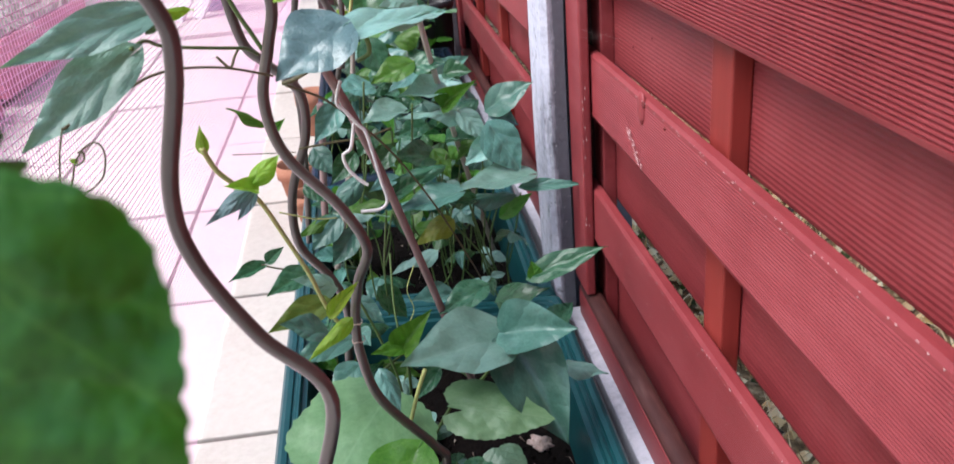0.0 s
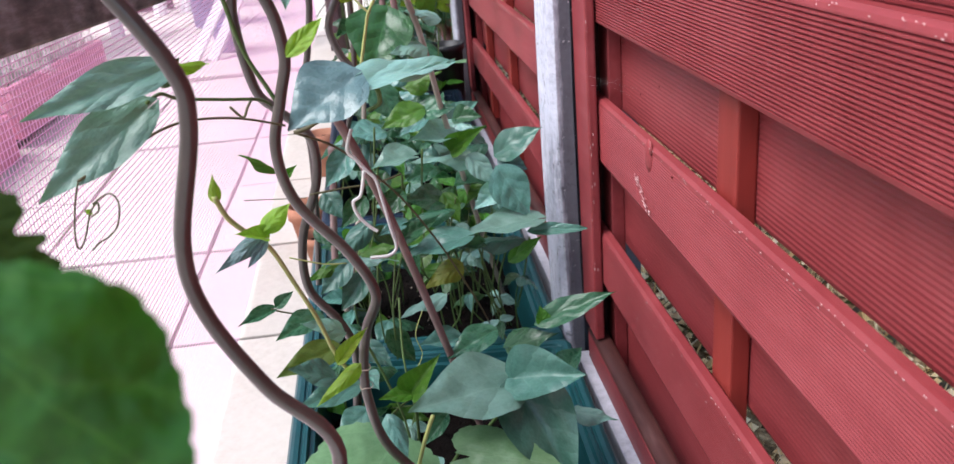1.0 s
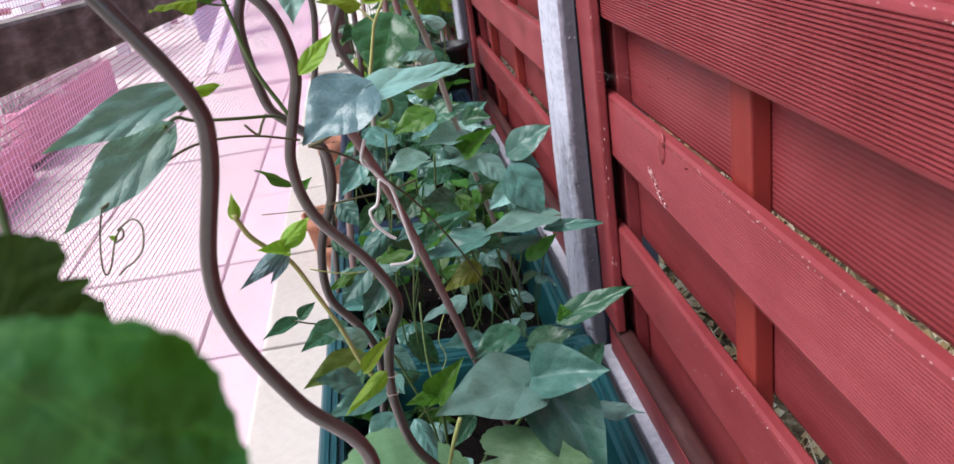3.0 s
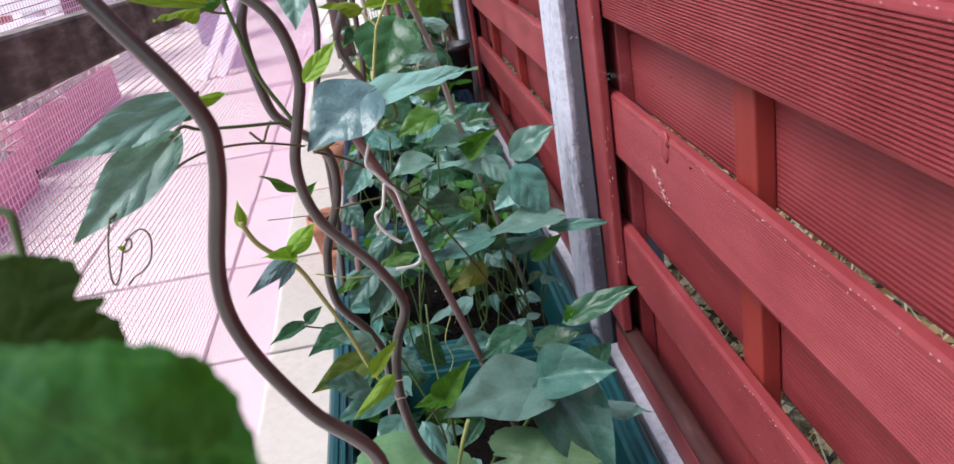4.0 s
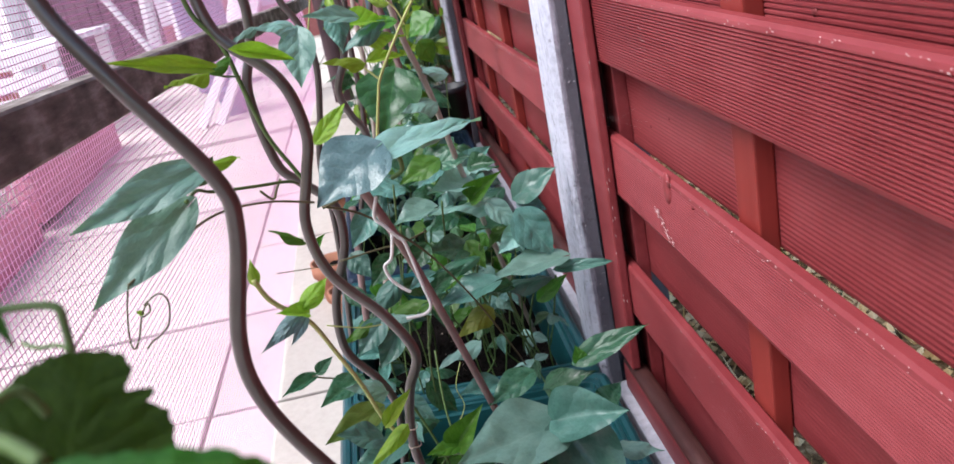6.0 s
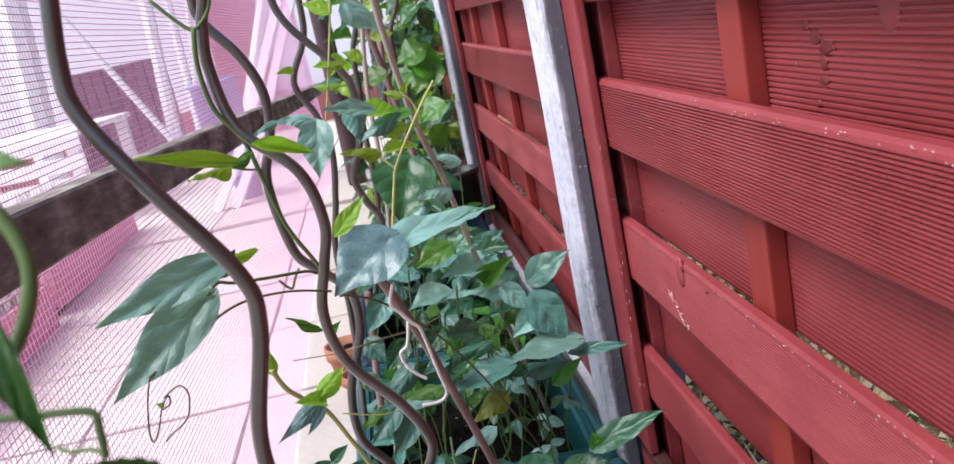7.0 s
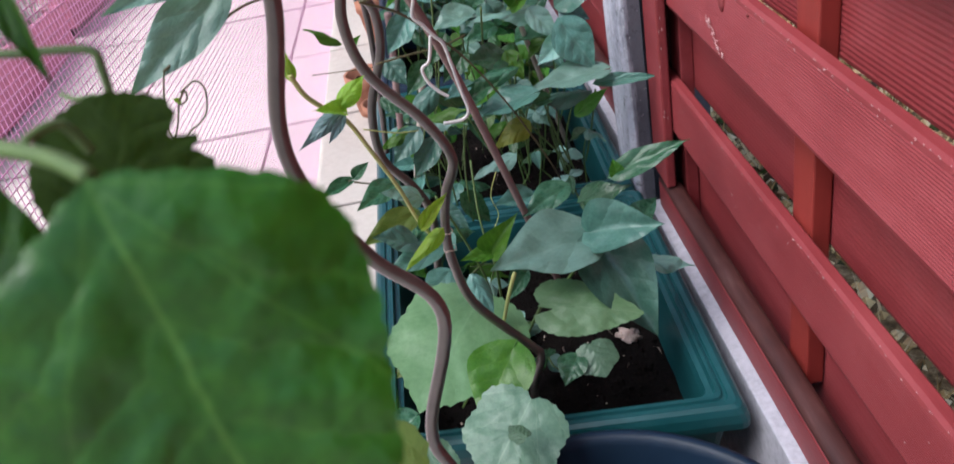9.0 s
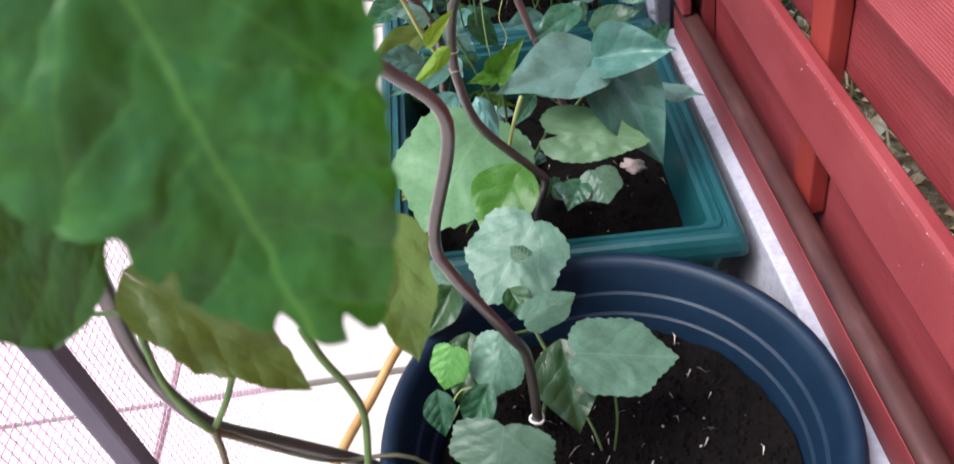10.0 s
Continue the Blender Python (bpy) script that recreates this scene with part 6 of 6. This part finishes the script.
filler(trough_bean, 9, (-0.42, -0.27), (-0.24, 0.03), (0.10, 0.19), 0.05, ["blue", "bean", "bean", "mid"], 17)
filler(second_bean, 16, (-0.38, -0.10), (0.05, 0.34), (0.16, 0.30), 0.036, ["blue", "pale", "bean", "deep", "blue"], 52)
filler(trough_bean, 8, (-0.40, -0.22), (-0.30, -0.02), (0.08, 0.16), 0.036, ["deep", "blue", "pale", "bean"], 53)
filler(second_bean, 5, (-0.40, -0.30), (0.12, 0.34), (0.12, 0.2), 0.05, ["blue", "bean", "mid"], 8)
filler(second_bean, 14, (-0.36, -0.10), (0.12, 0.36), (0.24, 0.36), 0.05, ["blue", "bean", "deep", "mid", "bean"], 41)
filler(second_bean, 12, (-0.36, -0.10), (0.30, 0.50), (0.16, 0.27), 0.055, ["blue", "bean", "bean", "mid"], 9)
third_bean = plant_at("dwarf_bean", "dense bean foliage over a dark blue trough", "bean plant", (-0.2400, 0.5800, 0.1500), "trough beans")
filler(third_bean, 40, (-0.40, -0.08), (0.56, 0.98), (0.16, 0.31), 0.062, ["blue", "bean", "bean", "pale", "mid"], 5)
far_bean = plant_at("climbing_bean", "tall climbing beans on canes at the far end", "bean plant", (-0.2500, 1.2000, 0.2000), "climbing beans")
filler(far_bean, 26, (-0.38, -0.10), (0.9, 1.45), (0.15, 0.45), 0.07, ["bean", "bean", "mid"], 11)
end_bean = plant_at("climbing_bean", "tall leafy beans in front of the second fence post", "bean plant", (-0.2500, 1.9000, 0.2000), "climbing beans")
filler(end_bean, 34, (-0.40, -0.12), (1.5, 2.3), (0.2, 0.95), 0.085, ["bean", "mid", "young"], 13)
filler(far_bean, 12, (-0.24, -0.14), (0.82, 1.5), (0.14, 0.36), 0.065, ["bean", "bean", "blue"], 23)
filler(end_bean, 30, (-0.15, -0.02), (1.65, 2.4), (0.2, 0.75), 0.085, ["young", "bean", "bean"], 29)
back_shrub = plant_at("shrub", "dark leafy shrub at the far end of the fence", "shrub", (-0.0500, 2.7500, 0.1400), "")
filler(back_shrub, 70, (-0.22, 0.10), (2.45, 2.85), (0.1, 1.3), 0.10, ["bean", "bean", "shade_olive"], 31)
leaf(far_bean, "mid:0", (-0.1503, 1.5004, 0.7428), (-0.0586, 1.5009, 0.6923), 0.1475, (0.34, -0.70, 0.63))
leaf(far_bean, "mid:0", (-0.0975, 1.5007, 0.7075), (-0.1746, 1.4505, 0.6468), 0.1241, (-0.12, -0.69, 0.71))
leaf(far_bean, "mid:0", (-0.1232, 1.5004, 0.7607), (-0.2093, 1.5001, 0.7432), 0.1193, (-0.16, -0.65, 0.74))
leaf(far_bean, "deep:0", (-0.1145, 1.5001, 0.8846), (-0.1837, 1.4999, 0.8390), 0.0961, (-0.51, -0.40, 0.76))
leaf(far_bean, "deep:0", (-0.1026, 1.5002, 0.8716), (-0.0759, 1.5005, 0.8054), 0.0775, (0.64, -0.72, 0.26))
leaf(far_bean, "deep:0", (-0.1589, 1.3998, 0.9196), (-0.2111, 1.3997, 0.8849), 0.0865, (-0.51, -0.41, 0.76))
leaf(far_bean, "mid:0", (-0.2535, 0.7999, 0.7534), (-0.3106, 0.7997, 0.7397), 0.0585, (-0.18, -0.65, 0.74))
leaf(far_bean, "mid:0", (-0.1980, 0.9002, 0.7364), (-0.2481, 0.9001, 0.7057), 0.0653, (-0.38, -0.69, 0.61))
leaf(far_bean, "young", (-0.2616, 0.6996, 0.8352), (-0.2166, 0.6998, 0.8379), 0.0461, (-0.05, -0.66, 0.75))
leaf(far_bean, "mid:0", (-0.1112, 1.3009, 0.6130), (-0.1814, 1.3007, 0.5764), 0.0924, (-0.35, -0.66, 0.66))
leaf(far_bean, "young", (-0.2931, 0.4996, 0.7988), (-0.3209, 0.4995, 0.8209), 0.0329, (0.42, -0.73, 0.54))
leaf(far_bean, "mid:0", (-0.1561, 1.2008, 0.5640), (-0.1264, 1.2011, 0.5068), 0.0685, (0.43, -0.88, 0.22))
rod("twine_tie", "pale twine tied round a spiral stake", "twine", [(-0.3109, -0.3352, 0.3735), (-0.3127, -0.3309, 0.3743), (-0.3169, -0.3291, 0.3725), (-0.3213, -0.3306, 0.3741), (-0.3233, -0.3347, 0.3739), (-0.3220, -0.3392, 0.3726), (-0.3179, -0.3414, 0.3744), (-0.3135, -0.3402, 0.3732), (-0.3110, -0.3363, 0.3730)], 0.0006, M_DRYROOT, "twine ties", 1.0, 6)
rod("twine_tie", "pale twine tied round a spiral stake", "twine", [(-0.3108, -0.3353, 0.3935), (-0.3125, -0.3310, 0.3943), (-0.3168, -0.3291, 0.3925), (-0.3212, -0.3306, 0.3941), (-0.3232, -0.3347, 0.3939), (-0.3219, -0.3392, 0.3926), (-0.3178, -0.3414, 0.3944), (-0.3134, -0.3403, 0.3932), (-0.3109, -0.3364, 0.3930)], 0.0006, M_DRYROOT, "twine ties", 1.0, 6)
rod("wire_tie", "silver wire tie round a spiral stake", "wire tie", [(-0.2889, -0.6341, 0.2056), (-0.2905, -0.6301, 0.2067), (-0.2944, -0.6282, 0.2059), (-0.2985, -0.6296, 0.2048), (-0.3005, -0.6335, 0.2057), (-0.2992, -0.6376, 0.2068), (-0.2955, -0.6397, 0.2061), (-0.2914, -0.6388, 0.2048), (-0.2890, -0.6352, 0.2052)], 0.0013, M_WIRE, "twine ties", 1.0, 6)


# ---- beyond the netting ----


def red_bed(y0, y1, seed):
    t = tagged(place(new("raised_bed"), (-1.66, (y0 + y1) / 2, gz((y0 + y1) / 2))), "long reddish trough bed with dry grey plants on the paving", "raised bed", "raised beds")
    h = (y1 - y0) / 2
    for x0, x1, ya, yb in ((-0.18, -0.16, -h, h), (0.16, 0.18, -h, h), (-0.16, 0.16, -h, -h + 0.02), (-0.16, 0.16, h - 0.02, h)):
        part("board", box(bmesh.new(), x0, x1, ya, yb, 0.0, 0.17, 0.003), M_PINKBOARD, t)
    part("soil", soil_top(bmesh.new(), 0.16, h - 0.02, 0.13, 16), M_SOIL, t)
    rnd = random.Random(seed)
    bm = bmesh.new()
    for _ in range(1300):
        x, y = rnd.uniform(-0.16, 0.16), rnd.uniform(-h + 0.03, h - 0.03)
        q = Vector((x, y, 0.13))
        a = rnd.uniform(0, 6.28)
        out = Vector((math.cos(a), math.sin(a), 0))
        reach, tall = rnd.uniform(0.03, 0.20), rnd.uniform(0.08, 0.28)
        w = Vector((-out.y, out.x, 0)) * rnd.uniform(0.0012, 0.003)
        pts = [q, q + out * reach * 0.35 + Vector((0, 0, tall * 0.75)), q + out * reach + Vector((0, 0, tall * rnd.uniform(0.15, 1.0)))]
        row = [(bm.verts.new(p - w * f), bm.verts.new(p + w * f)) for p, f in zip(pts, (1.0, 0.8, 0.3))]
        for (a0, a1), (b0, b1) in zip(row, row[1:]):
            bm.faces.new((a0, a1, b1, b0))
    tagged(part("dry_growth", bm, M_DRY, t, "dry grey stems"), kind="stuff")
    return t


M_DRY = speckled("dry_stem", [(0.3, (0.40, 0.37, 0.33)), (0.7, (0.72, 0.69, 0.65))], 60, 0.8, 0.2, 0.1)
M_LILAC = speckled("lilac_render", [(0.3, (0.76, 0.74, 0.80)), (0.7, (0.84, 0.82, 0.88))], 30, 0.85, 0.2, 0.3)
M_DARKWOOD = speckled("dark_boarding", [(0.3, (0.05, 0.03, 0.035)), (0.7, (0.12, 0.075, 0.08))], 40, 0.7, 0.3, 0.4, 0.001, (1, 1, 0.1))
M_BLUEGREY = speckled("blue_grey_plastic", [(0.3, (0.16, 0.17, 0.32)), (0.7, (0.26, 0.27, 0.45))], 40, 0.5, 0.4, 0.1)
M_BRICK = speckled("red_brick_wall", [(0.3, (0.22, 0.07, 0.07)), (0.7, (0.36, 0.14, 0.13))], 40, 0.85, 0.2, 0.3)
red_bed(0.75, 1.72, 3)
red_bed(1.78, 2.78, 4)

house = tagged(new("house"), "pale lilac rendered house wall with white posts", "house")
part("wall", box(bmesh.new(), -8.0, 0.4, 6.6, 6.9, -0.2, 5.0), M_LILAC, house)
part("plinth", box(bmesh.new(), -8.0, 0.4, 6.55, 6.6, -0.2, 0.5, 0.01), M_BRICK, house)
part("brick_panel", box(bmesh.new(), -1.62, -1.17, 6.52, 6.6, 0.5, 2.2, 0.01), M_BRICK, house, "red brick panel")


def white_frame():
    t = tagged(new("canopy_frame"), "white painted metal canopy frame on the patio", "frame")
    for (xa, za), (xb, zb), r in (((-2.58, 0.82), (-2.52, 1.5), 0.10), ((-1.75, 0.4), (-1.68, 1.33), 0.045), ((-1.57, 0.4), (-1.54, 1.3), 0.03), ((-1.54, 0.6), (-1.41, 1.28), 0.022), ((-1.2, 0.52), (-0.92, 1.18), 0.045)):
        lean = (xb - xa) / (zb - za)
        part("upright", tube([(xa + lean * (z - za), 5, z) for z in (0.13, 1.2, 2.4)], r, 8, 1.0, 2), M_WHITE, t)
    part("brace", tube([(-1.70, 4.93, 0.29), (-1.98, 4.93, 0.87), (-2.5, 4.93, 1.94)], 0.024, 8, 1.0, 2), M_WHITE, t, "white diagonal brace")
    return t


white_frame()
boarding = tagged(new("dark_fence"), "dark stained low board fence across the patio", "fence")
for k in range(10):
    part("board", box(bmesh.new(), -2.49 + k * 0.075, -2.42 + k * 0.075, 5.3, 5.33, 0.0, 0.98, 0.004), M_DARKWOOD, boarding)

bench = tagged(place(new("slatted_table"), (-2.15, 3.6, gz(3.6))), "pale slatted wooden table stacked with boards", "table")
for k in range(6):
    part("slat", box(bmesh.new(), -0.75, 0.42, -0.45 + k * 0.16, -0.33 + k * 0.16, 0.46, 0.49, 0.004), M_WHITE, bench)
for k in range(3):
    part("apron", box(bmesh.new(), -0.75, 0.42, -0.46, -0.44, 0.20 + k * 0.10, 0.27 + k * 0.10, 0.004), M_WHITE, bench)
for x in (-0.7, 0.37):
    for y in (-0.42, 0.42):
        part("leg", box(bmesh.new(), x - 0.03, x + 0.03, y - 0.03, y + 0.03, 0.0, 0.46, 0.004), M_WHITE, bench)
bin_ = tagged(place(new("storage_tub"), (-1.23, 4.1, gz(4.1))), "blue-grey plastic tub standing on the patio", "tub")
part("shell", lathe([(0.12, 0), (0.13, 0.01), (0.14, 0.53), (0.155, 0.54), (0.155, 0.56), (0.13, 0.56), (0.13, 0.3)], 24), M_BLUEGREY, bin_, smooth=True)

for dx in (0.0, 0.085):
    b = tube([(-1.13 + dx, 2.82, gz(2.8)), (-0.94 + dx * 0.9, 2.95, 0.5), (-0.76 + dx * 0.8, 3.1, 0.86), (-0.5 + dx * 0.7, 3.35, 1.4)], 0.028, 4, 1.0, 3)
    tagged(part("white_pole", b, M_WHITE), "white painted pole leaning over the patio", "pole", "white leaning poles")
tubb = tagged(place(new("small_bucket"), (-1.0, 3.05, gz(3.0))), "small blue-grey bucket on the paving", "bucket")
part("shell", lathe([(0.05, 0), (0.055, 0.005), (0.07, 0.12), (0.075, 0.125), (0.065, 0.125), (0.055, 0.05)], 20), M_BLUEGREY, tubb, smooth=True)

post = tagged(place(new("wooden_post"), (-0.47, 2.75, gz(2.7))), "dark brown weathered wooden post behind the bean row", "post")
part("shaft", tube([(0, 0, 0), (0.01, 0, 0.6), (0.015, 0, 1.5)], 0.042, 10, 0.95, 4), M_DARKWOOD, post, smooth=True)
part("cap", tube([(0.015, 0, 1.5), (0.015, 0, 1.515)], 0.046, 10, 0.8, 2), M_DARKWOOD, post, smooth=True)
barrel = tagged(place(new("water_barrel"), (-0.16, 3.02, gz(3.0))), "dark teal plastic water barrel standing at the fence end", "barrel")
part("body", lathe([(0.10, 0), (0.11, 0.02), (0.125, 0.3), (0.12, 0.62), (0.128, 0.63), (0.128, 0.66), (0.02, 0.665)], 28), M_GREEN, barrel, smooth=True)
for x, y, r, h in ((-0.13, 1.64, 0.075, 0.15), (-0.092, 1.47, 0.056, 0.27)):
    bp = tagged(place(new("black_pot"), (x, y, gz(y))), "black plastic plant pot beside the fence", "plant pot", "black pots")
    part("shell", lathe([(r * 0.75, 0), (r * 0.78, 0.005), (r * 0.95, h - 0.02), (r * 1.05, h - 0.018), (r * 1.05, h), (r * 0.95, h), (r * 0.85, h * 0.6)], 24), M_BLACK, bp, smooth=True)
    part("soil", soil_top(bmesh.new(), 0, 0, h - 0.03, 10, r * 0.9), M_SOIL, bp)
for x, y, r, h in ((-0.47, 1.24, 0.045, 0.12), (-0.485, 0.80, 0.05, 0.10), (-0.46, 0.70, 0.04, 0.07)):
    tp = tagged(place(new("terracotta_pot"), (x, y, gz(y))), "small terracotta pot standing on the paving beside a trough", "plant pot", "terracotta pots")
    part("shell", lathe([(r * 0.65, 0), (r * 0.68, 0.004), (r * 0.88, h * 0.68), (r, h * 0.70), (r, h), (r * 0.88, h), (r * 0.8, h * 0.5)], 24), M_TERRA, tp, smooth=True)
    part("soil", soil_top(bmesh.new(), 0, 0, h - 0.02, 10, r * 0.85), M_SOIL, tp)

# ---- verge behind the fence ----
bm = bmesh.new()
nx, ny = 14, 60
vs = {}
for i in range(nx + 1):
    for j in range(ny + 1):
        x, y = 0.07 + 1.6 * i / nx, -1.9 + 6.0 * j / ny
        vs[i, j] = bm.verts.new((x, y, gz(y) + 0.03 + 0.02 * noise.noise((x * 5, y * 5, 0)) + 0.012 * noise.noise((x * 19, y * 19, 4))))
for i in range(nx):
    for j in range(ny):
        bm.faces.new((vs[i, j], vs[i + 1, j], vs[i + 1, j + 1], vs[i, j + 1]))
tagged(part("verge", bm, M_LITTER), "stony earth with leaf litter behind the fence", "ground", kind="structure")
rnd = random.Random(21)
verts, faces = [], []
for _ in range(15000):
    x, y = rnd.uniform(0.08, 1.25), rnd.uniform(-1.1, 2.3)
    z = gz(y) + 0.035
    if rnd.random() < 0.62:
        r = rnd.uniform(0.006, 0.017)
        k = len(verts)
        verts += [(x + r, y, z), (x, y + r * 0.8, z), (x - r, y, z), (x, y - r * 0.8, z), (x, y, z + r * 0.8)]
        faces += [(k, k + 1, k + 4), (k + 1, k + 2, k + 4), (k + 2, k + 3, k + 4), (k + 3, k, k + 4)]
    else:
        a, L, h = rnd.uniform(0, 6.28), rnd.uniform(0.02, 0.07), rnd.uniform(0.005, 0.09)
        w = 0.0025
        k = len(verts)
        verts += [(x - w, y, z), (x + w, y, z), (x + L * math.cos(a), y + L * math.sin(a), z + h)]
        faces.append((k, k + 1, k + 2))
me = bpy.data.meshes.new("pebbles_and_grass")
me.from_pydata(verts, [], faces)
me.materials.append(M_BITS)
tagged(new("pebbles_and_grass", me), "pebbles, straw and grass blades behind the fence", "litter", kind="stuff")

# ---- paving ----
pave = tagged(new("paving"), "cream concrete paving slabs with narrow joints", "paving", kind="structure")
PITCH, GAP = 0.400, 0.004
slab_meshes = []
for v in range(3):
    b = box(bmesh.new(), -PITCH / 2 + GAP, PITCH / 2 - GAP, -PITCH / 2 + GAP, PITCH / 2 - GAP, -0.035, 0.0, 0.003)
    me = bpy.data.meshes.new("slab")
    b.to_mesh(me)
    b.free()
    me.materials.append(M_SLAB)
    slab_meshes.append(me)
turn = radians(-1.5)
for i in range(-9, 3):
    for j in range(-4, 15):
        u, v = PITCH * (i + 0.5), PITCH * (j + 0.5)
        cx, cy = -0.755 + u * math.cos(turn) - v * math.sin(turn), 0.028 + u * math.sin(turn) + v * math.cos(turn)
        if cx > -0.19:
            continue
        s = new("slab", slab_meshes[(i * 7 + j * 3) % 3])
        s.location = (cx, cy, gz(cy) + 0.0015 * math.sin(5.1 * i + 3.3 * j))
        s.rotation_euler = (math.atan(SLOPE) if cy < 2.6 else 0, 0, turn)
        s.parent = pave
